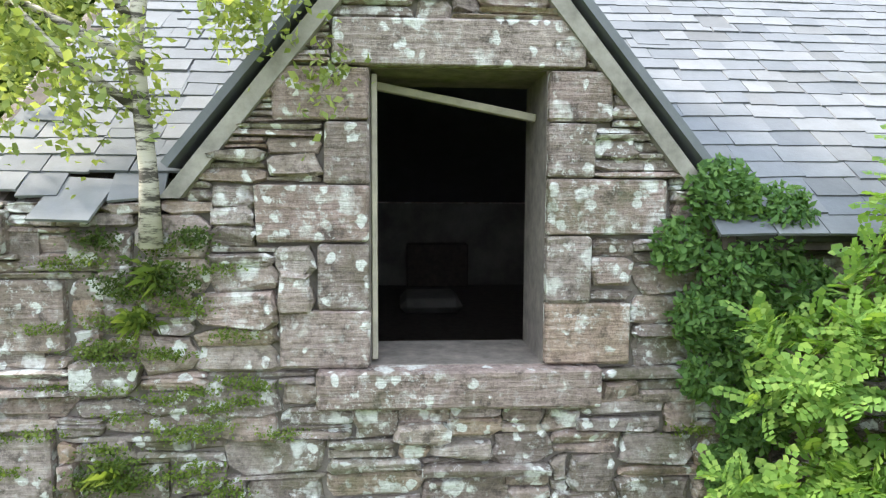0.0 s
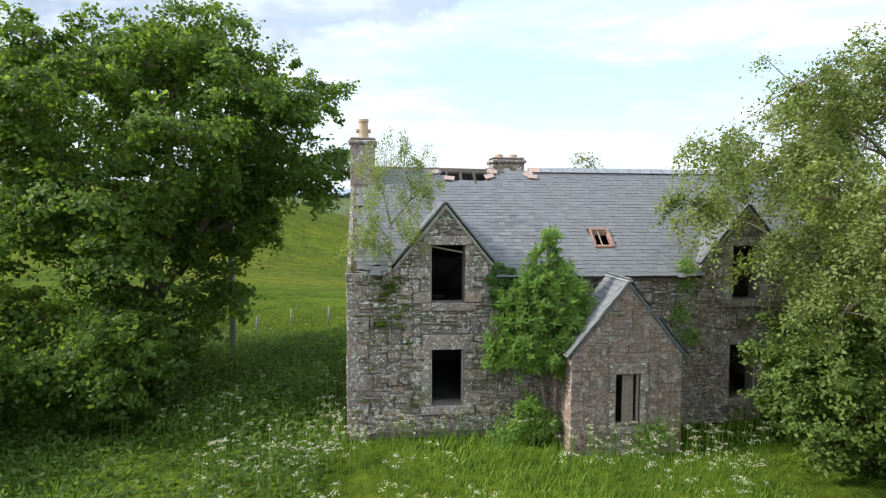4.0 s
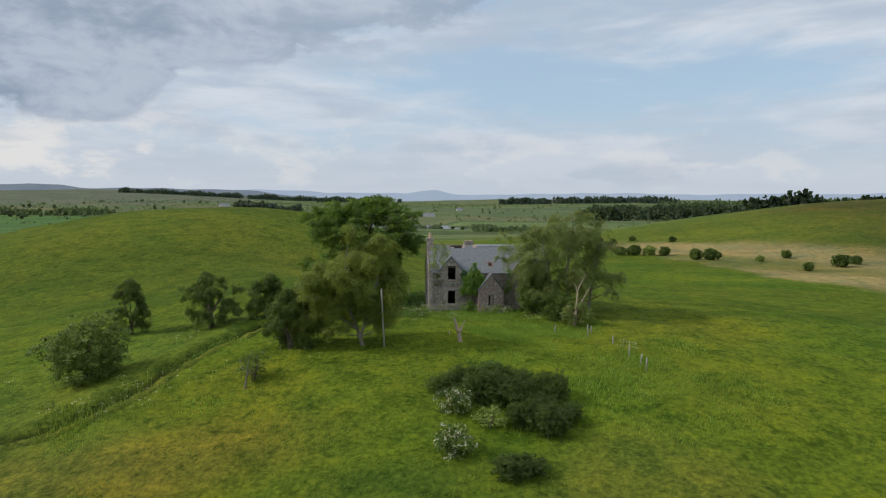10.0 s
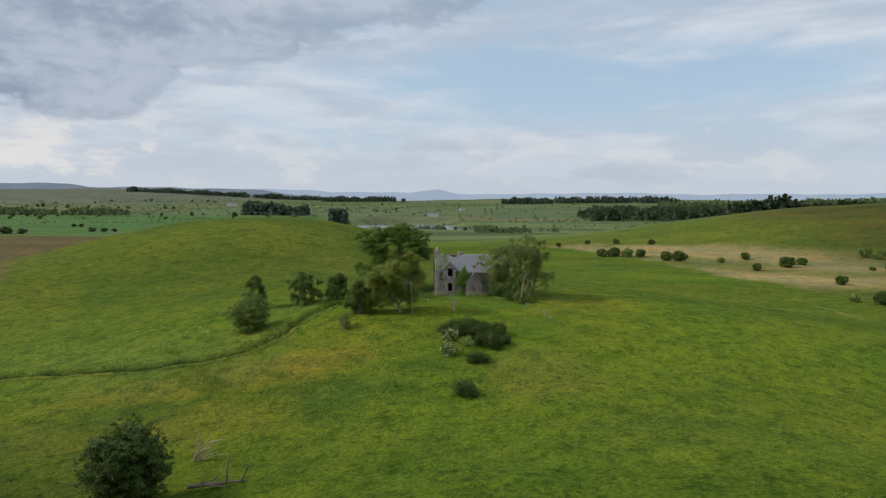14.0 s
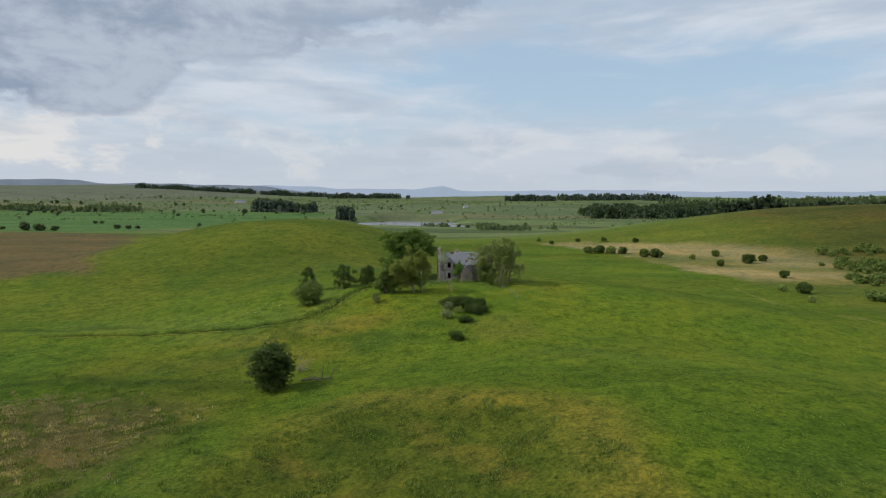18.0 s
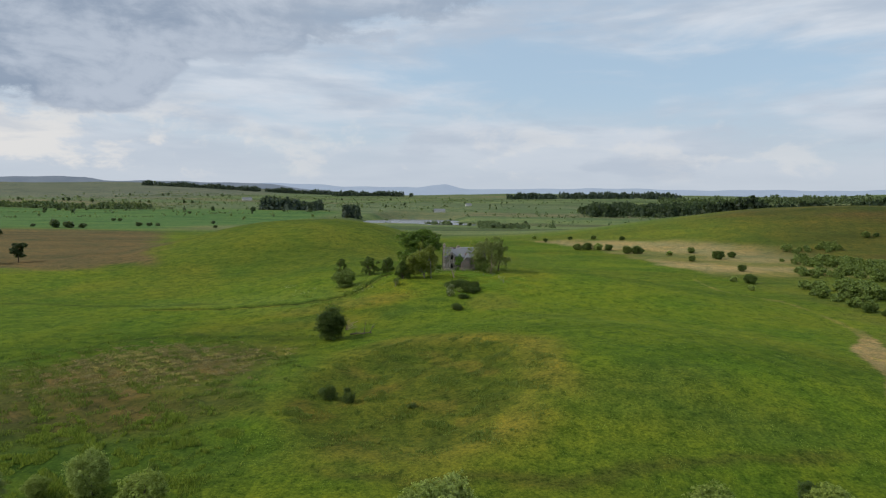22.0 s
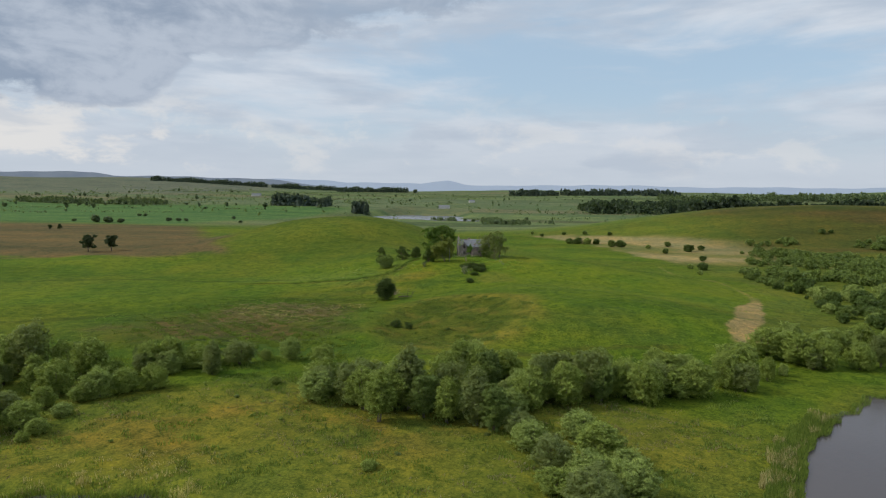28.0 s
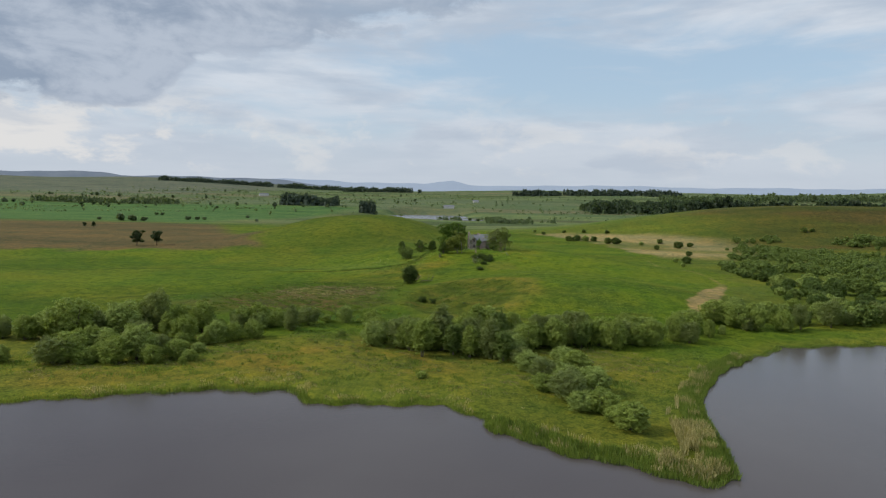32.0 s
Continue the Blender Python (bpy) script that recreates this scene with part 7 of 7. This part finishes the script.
meadow("rushes", 80000, -95, 66, -214, -148, 0.3, 0.8, 0.085, MARSH_LEAF, "dark green rush tussocks in the bog", lambda x, y: (0.9 * wobble(x, y, 7, 2.0) + wobble(x, y, 1.1, 9.0) > 0.75) & (y > lakeside(x) + 1))
meadow("sedge", 80000, -95, 66, -214, -160, 0.25, 0.55, 0.07, BROWN_RUSH, "brown sedge in the bog", lambda x, y: (0.9 * wobble(x, y, 8, 5.0) + wobble(x, y, 1.0, 1.0) > 0.6) & (y > lakeside(x) + 1))
meadow("reeds", 60000, -100, 40, -222, -196, 0.3, 0.7, 0.06, REED, "pale dead grass near the water", lambda x, y: (wobble(x, y, 6, 1.0) + 0.9 * wobble(x, y, 0.9, 6.0) > 0.9) & (y > lakeside(x) + 0.5) & (y < lakeside(x) + 14))
meadow("straw", 110000, -82, -26, -112, -70, 0.3, 0.6, 0.07, REED, "pale straw in the wet hollow", lambda x, y: 0.8 * wobble(x, y, 5, 3.0) + wobble(x, y, 0.9, 7.0) > 0.5 + 1.6 * np.clip(np.hypot((x + 50) / 22, (y + 92) / 15) - 0.7, 0, 2))


def umbels(name, n, x0, x1, y0, y1, keep, label, big=1.0):
    heads, stems = [], []
    for k in range(n):
        x, y = gen.uniform(x0, x1), gen.uniform(y0, y1)
        if not keep(x, y):
            continue
        z = ground_at(x, y)
        h = gen.uniform(0.55, 1.05)
        c = np.array((x + gen.normal(0, 0.06), y + gen.normal(0, 0.06), z + h))
        s = 0.008
        stems.append([(x - s, y, z), (x + s, y, z), (c[0] + s, c[1], c[2]), (c[0] - s, c[1], c[2])])
        for q in range(14):
            a, r = gen.uniform(0, 6.283), abs(gen.normal(0, 0.06)) * big + 0.01
            o = c + np.array((r * math.cos(a), r * math.sin(a), gen.uniform(-0.02, 0.03)))
            w = gen.uniform(0.008, 0.016) * big
            heads.append([o + (-w, -w, 0), o + (w, -w, 0.008), o + (w, w, 0), o + (-w, w, 0.01)])
    ob = thing(name, label=label, category="flowers", kind="stuff")
    child("flower_heads", quads("flower_heads", np.array(heads), BLOSSOM), ob, "", "stuff")
    child("stalks", quads("stalks", np.array(stems), GRASS_BLADE), ob, "", "stuff")


umbels("cow_parsley", 1900, -3, 17, -7.5, 1.5, lambda x, y: bool(off_house(np.array([x]), np.array([y]))[0]) and wobble(np.array(x), np.array(y), 1.3, 3.0) + 0.5 * wobble(np.array(x), np.array(y), 0.5, 1.0) > -0.15 + 0.14 * max(0.0, 0.14 * x - y - 2.0), "white cow parsley in the grass before the house")
umbels("cow_parsley", 500, -12, 0, -10, 14, lambda x, y: bool(off_house(np.array([x]), np.array([y]))[0]) and wobble(np.array(x), np.array(y), 2.0, 1.0) > 0.1, "white cow parsley beside the house")
umbels("cow_parsley", 1000, -56, -8, -29, -10, lambda x, y: wobble(np.array(x), np.array(y), 3.0, 5.0) > 0.25, "white cow parsley along the track", 1.3)
umbels("cow_parsley", 40, 19.0, 20.8, -18.2, -16.4, lambda x, y: True, "white flowering clump beside the fence posts", 1.3)
pts = np.stack([gen.uniform(-14, 0, 30000), gen.uniform(-5, 14, 30000), np.zeros(30000)], 1)
pts = pts[off_house(pts[:, 0], pts[:, 1])]
pts[:, 2] = height(pts[:, 0], pts[:, 1]) + gen.uniform(0.05, 0.7, len(pts)) * (0.8 + 0.4 * wobble(pts[:, 0], pts[:, 1], 1.5, 1.0))
tagged(new("nettles", quads("nettles", leaf_quads(pts, np.tile(np.array((0.0, -0.3, 1.0)), (len(pts), 1)), 0.085, gen, 0.5), SYCAMORE_LEAF)), label="bed of dark nettles beside the house", category="plants", kind="stuff")


# ---- stones of the walls ----
def stone_shape(gen, x0, x1, z0, z1, y_face, y_back, rough=1.0):
    """Vertices and faces of one rough stone: eight-sided, worn at the edges, its face uneven."""
    w, h = x1 - x0, z1 - z0
    j, e = rough * min(0.032, 0.24 * min(w, h)), (0.12 + 0.88 * rough) * min(0.022, 0.20 * h)
    cx, cz = (x0 + x1) / 2, (z0 + z1) / 2
    g = lambda k=1.0: gen.uniform(-j, j) * k
    nip = lambda: gen.uniform(0.05, 0.12 + 0.28 * rough)
    c = []
    for fx, fz in ((0, 0), (1, 0), (1, 1), (0, 1)):
        sx, sz = (1 if fx else -1), (1 if fz else -1)
        a = (cx + sx * (w / 2 - w * nip() * 0.5) , cz + sz * h / 2 + g(0.8))
        b = (cx + sx * w / 2 + g(0.9), cz + sz * (h / 2 - h * nip()))
        c += [b, a] if sx * sz > 0 else [a, b]
    verts = [(x, y_back, z) for x, z in c] + [(x, y_face + 0.016 + gen.uniform(0, 0.01), z) for x, z in c]
    tilt, lean = gen.uniform(-0.014, 0.014), gen.uniform(-0.012, 0.012)
    for x, z in c:
        ux, uz = (x - cx) / (w / 2), (z - cz) / (h / 2)
        verts.append((x - ux * e * gen.uniform(0.4, 1.6), y_face + lean * uz + tilt * ux + gen.uniform(-0.008, 0.008), z - uz * e * gen.uniform(0.4, 1.3)))
    faces = [(k, (k + 1) % 8, (k + 1) % 8 + 8, k + 8) for k in range(8)] + [(k + 8, (k + 1) % 8 + 8, (k + 1) % 8 + 16, k + 16) for k in range(8)]
    return verts, faces + [tuple(range(16, 24))]


def pack(gen, wide, high, inside, kinds, cw=0.05, ch=0.035):
    """Fill a rectangle with irregular stones: yields x0, x1, z0, z1 where inside() allows."""
    nx, nz = int(wide / cw), int(high / ch)
    free = [[inside((i + 0.5) * cw, (k + 0.5) * ch) for i in range(nx)] for k in range(nz)]
    for k in range(nz):
        i = 0
        while i < nx:
            if not free[k][i]:
                i += 1
                continue
            w, h = gen.choices([q[0] for q in kinds], [q[1] for q in kinds])[0]
            w, h = max(1, round(gen.uniform(*w) / cw)), max(1, round(gen.uniform(*h) / ch))
            run = 0
            while run < w and i + run < nx and free[k][i + run]:
                run += 1
            spare = 0
            while spare < 4 and i + run + spare < nx and free[k][i + run + spare]:
                spare += 1
            if spare < 4:
                run += spare
            rise = 1
            while rise < h and k + rise < nz and all(free[k + rise][i:i + run]):
                rise += 1
            for kk in range(k, k + rise):
                for ii in range(i, i + run):
                    free[kk][ii] = False
            yield i * cw, (i + run) * cw, k * ch, (k + rise) * ch
            i += run


RUBBLE = [(((0.22, 0.7), (0.03, 0.07)), 4), (((0.2, 0.6), (0.07, 0.12)), 5), (((0.25, 0.6), (0.12, 0.24)), 4.0), (((0.10, 0.22), (0.05, 0.13)), 2.0)]


def facade_inside(x, z):
    z = z - 0.4
    if z > EAVE - (0.0 if x < 1.35 else 0.12):
        if not any(abs(x - c) < D_HALF - 0.06 and z < D_TOP - 0.09 - abs(x - c) / D_HALF * (D_TOP - D_FOOT) for c in DORMERS):
            return False
    for x0, x1, z0, z1 in HOLES + dressed_boxes:
        if x0 - 0.01 < x < x1 + 0.01 and z0 - 0.01 < z < z1 + 0.01:
            return False
    return not (PX0 + 0.5 < x < PX1 - 0.5 and z < 3.2)


gen = random.Random(21)
near_stones, far_v, far_f = [], [], []
for x0, x1, z0, z1 in pack(gen, LONG, D_TOP + 0.4, facade_inside, RUBBLE):
    y = gen.uniform(-0.026, 0.026) if gen.random() < 0.82 else gen.uniform(-0.065, 0.045)
    shape = stone_shape(gen, x0 + 0.002, x1 - 0.002, z0 - 0.4 + 0.002, z1 - 0.4 - 0.002, y, 0.12)
    if len(near_stones) < 300 and x1 < 5.0 and z0 - 0.4 > 1.6 and (x1 - x0) > 0.1:
        near_stones.append(shape)
    else:
        far_f += [tuple(i + len(far_v) for i in f) for f in shape[1]]
        far_v += shape[0]
for v, f in near_stones:
    child("stone", mesh_of("stone", v, f, STONE), front)
child("rubble", mesh_of("rubble", far_v, far_f, STONE_JOINED), front, "coursed rubble stones of the front wall", "stuff")

PORCH = [(((0.3, 0.6), (0.1, 0.2)), 4), (((0.4, 0.8), (0.22, 0.34)), 3), (((0.15, 0.3), (0.06, 0.12)), 3)]


def porch_inside(x, z):
    x, z = x + PX0, z - 0.6
    if not (PX0 + 0.02 < x < PX1 - 0.02) or z > PT - 0.12 - abs(x - PC) / (PC - PX0) * (PT - PE):
        return False
    return not (6.9 < x < 8.06 and 0.04 < z < 1.95)


pv, pf = [], []
for x0, x1, z0, z1 in pack(gen, PX1 - PX0, PT + 0.6, porch_inside, PORCH):
    v, f = stone_shape(gen, x0 + PX0 + 0.001, x1 + PX0 - 0.001, z0 - 0.599, z1 - 0.601, PY + gen.uniform(-0.002, 0.005), PY + 0.06, 0.12)
    pf += [tuple(i + len(pv) for i in q) for q in f]
    pv += v
for x0, x1, z0, z1 in pack(gen, -PY, PE + 0.55, lambda x, z: True, PORCH):
    v, f = stone_shape(gen, x0 + 0.004, x1 - 0.004, z0 - 0.596, z1 - 0.604, gen.uniform(-0.004, 0.012), 0.06, 0.5)
    v = [(PX0 + y, PY + x, z) for x, y, z in v]
    pf += [tuple(i + len(pv) for i in q[::-1]) for q in f]
    pv += v
child("porch_rubble", mesh_of("porch_rubble", pv, pf, PORCH_STONE), p_front, "snecked brown stones of the porch", "stuff")
gv_, gf_ = [], []
for x0, x1, z0, z1 in pack(gen, DEEP, RIDGE + 0.4, lambda x, z: z - 0.4 < EAVE - 0.15 + RISE * min(x, DEEP - x), RUBBLE):
    v, f = stone_shape(gen, x0 + 0.005, x1 - 0.005, z0 - 0.395, z1 - 0.405, gen.uniform(-0.012, 0.02), 0.09)
    gf_ += [tuple(i + len(gv_) for i in q[::-1]) for q in f]
    gv_ += [(y, x, z) for x, y, z in v]
child("gable_rubble", mesh_of("gable_rubble", gv_, gf_, STONE_JOINED), house, "rubble stones of the end wall", "stuff")

# ---- slates ----
SLOPE = math.atan(RISE)


def slate_mesh(w, l, gen):
    a, b = w / 2, l
    j = lambda: gen.uniform(-0.008, 0.008)
    low = [(-a + j(), j(), 0), (a + j(), j(), 0), (a, b, 0), (-a, b, 0)]
    v = [(x, y, 0.0) for x, y, _ in low] + [(x, y, 0.016) for x, y, _ in low]
    return v, [(0, 3, 2, 1), (4, 5, 6, 7), (0, 1, 5, 4), (1, 2, 6, 5), (2, 3, 7, 6), (3, 0, 4, 7)]


gen = random.Random(5)
slate_kinds = [slate_mesh(w, 0.36, gen) for w in (0.19, 0.22, 0.25, 0.28, 0.31, 0.35)]
slate_widths = (0.19, 0.22, 0.25, 0.28, 0.31, 0.35)
slate_data = [mesh_of("slate", v, f, SLATE) for v, f in slate_kinds]
slates_v, slates_f, single = [], [], 0
row, up_ = 0, -0.02
length = (RIDGE_Y + 0.15) / math.cos(SLOPE)
while up_ < length - 0.12:
    y = -0.19 + up_ * math.cos(SLOPE)
    x = -0.05 + gen.uniform(-0.05, 0.08) - 0.12 * (row % 2)
    big = 1.0 - 0.35 * up_ / length
    while x < LONG + 0.02:
        k = gen.randrange(6)
        w = slate_widths[k]
        cx = x + w / 2
        x += w + 0.004
        yc = max(0.0, y + 0.1)
        in_dormer = any(abs(cx - c) < D_HALF * (1 - yc / 2.18) + 0.02 for c in DORMERS)
        in_light = SKY_X[0] - 0.08 < cx < SKY_X[1] + 0.1 and SKY_Y[0] - 0.28 < y < SKY_Y[1]
        in_hole = 3.0 < cx < 4.62 and y > RIDGE_Y - 0.62
        in_stack = (cx < 0.85 and y > 2.8) or (4.7 < cx < 6.05 and y > 3.42 - 0.12 * math.sin(cx * 9))
        lost = (row < 2 and cx < 0.5) or cx < 0.24 or (cx < 0.42 and gen.random() < 0.3) or (row < 1 and 0.42 < cx < 1.3) or (row == 1 and 0.9 < cx < 1.3) or (cx < 0.22 and row in (1, 2, 4, 9, 10)) or gen.random() < 0.004
        if in_dormer or in_light or in_hole or in_stack or lost:
            continue
        slip = gen.uniform(-0.008, 0.008) - (gen.uniform(0.03, 0.10) if gen.random() < 0.02 or (row < 3 and cx < 1.6 and gen.random() < 0.35) else 0)
        skew_ = gen.gauss(0, 0.8) + (gen.gauss(0, 6) if row < 3 and cx < 1.5 else 0)
        yy = y + slip * math.cos(SLOPE)
        m = Matrix.Translation((cx, yy, EAVE + RISE * yy - 0.035 + gen.uniform(0, 0.008))) @ Matrix.Rotation(SLOPE - 0.055, 4, "X") @ Matrix.Rotation(radians(skew_), 4, "Z") @ Matrix.Translation((0, 0, 0.03))
        if single < 300 and ((cx < 1.4 and row < 12) or (4.2 < cx < 6.2 and row < 18)):
            ob = child("slate", slate_data[k], front_roof)
            ob.matrix_local = m
            single += 1
        else:
            v, f = slate_kinds[k]
            slates_f += [tuple(i + len(slates_v) for i in q) for q in f]
            slates_v += [m @ Vector(p) for p in v]
    up_ += 0.150 * (1.08 - 0.16 * up_ / length)
    row += 1
child("slating", mesh_of("slating", slates_v, slates_f, SLATE_JOINED), front_roof, "blue-grey slates in even courses", "stuff")

# slates of the porch and dormers
pv, pf = [], []


def slope_slates(foot, along, up_vec, count_up, span, keep=lambda u, v: True):
    a, u = Vector(along), Vector(up_vec)
    n = a.cross(u).normalized()
    for r in range(count_up):
        p = gen.uniform(-0.1, 0.02)
        while p < span:
            w = gen.choice((0.2, 0.24, 0.28, 0.32))
            if p > -0.06 and p + w < span + 0.06 and keep(p + w / 2, r * 0.17):
                o = Vector(foot) + a * p + u * (r * 0.17) + n * (0.028 + gen.uniform(0, 0.006))
                base = len(pv)
                q = [o, o + a * w, o + a * w + u * 0.32 - n * 0.028, o + u * 0.32 - n * 0.028]
                pv.extend(q + [t + n * 0.013 for t in q])
                pf.extend([tuple(base + i for i in f) for f in ((4, 5, 6, 7), (0, 1, 5, 4), (1, 2, 6, 5), (2, 3, 7, 6), (3, 0, 4, 7))])
            p += w + 0.004


for s in (-1, 1):
    up_dir = Vector((-s * (PC - PX0 + 0.1), 0, PT - PE + 0.12)).normalized()
    ex = PX0 - 0.12 if s < 0 else PX1 + 0.12
    n_up = int(math.hypot(PC - PX0 + 0.1, PT - PE + 0.12) / 0.17)
    if s < 0:
        slope_slates((ex, 0.04, PE - 0.075), (0, -1, 0), up_dir, n_up, 1.86)
    else:
        slope_slates((ex, PY - 0.03, PE - 0.075), (0, 1, 0), up_dir, n_up, 1.86)
child("porch_slating", mesh_of("porch_slating", pv, pf, SLATE_JOINED), house, "slates of the porch roof", "stuff")
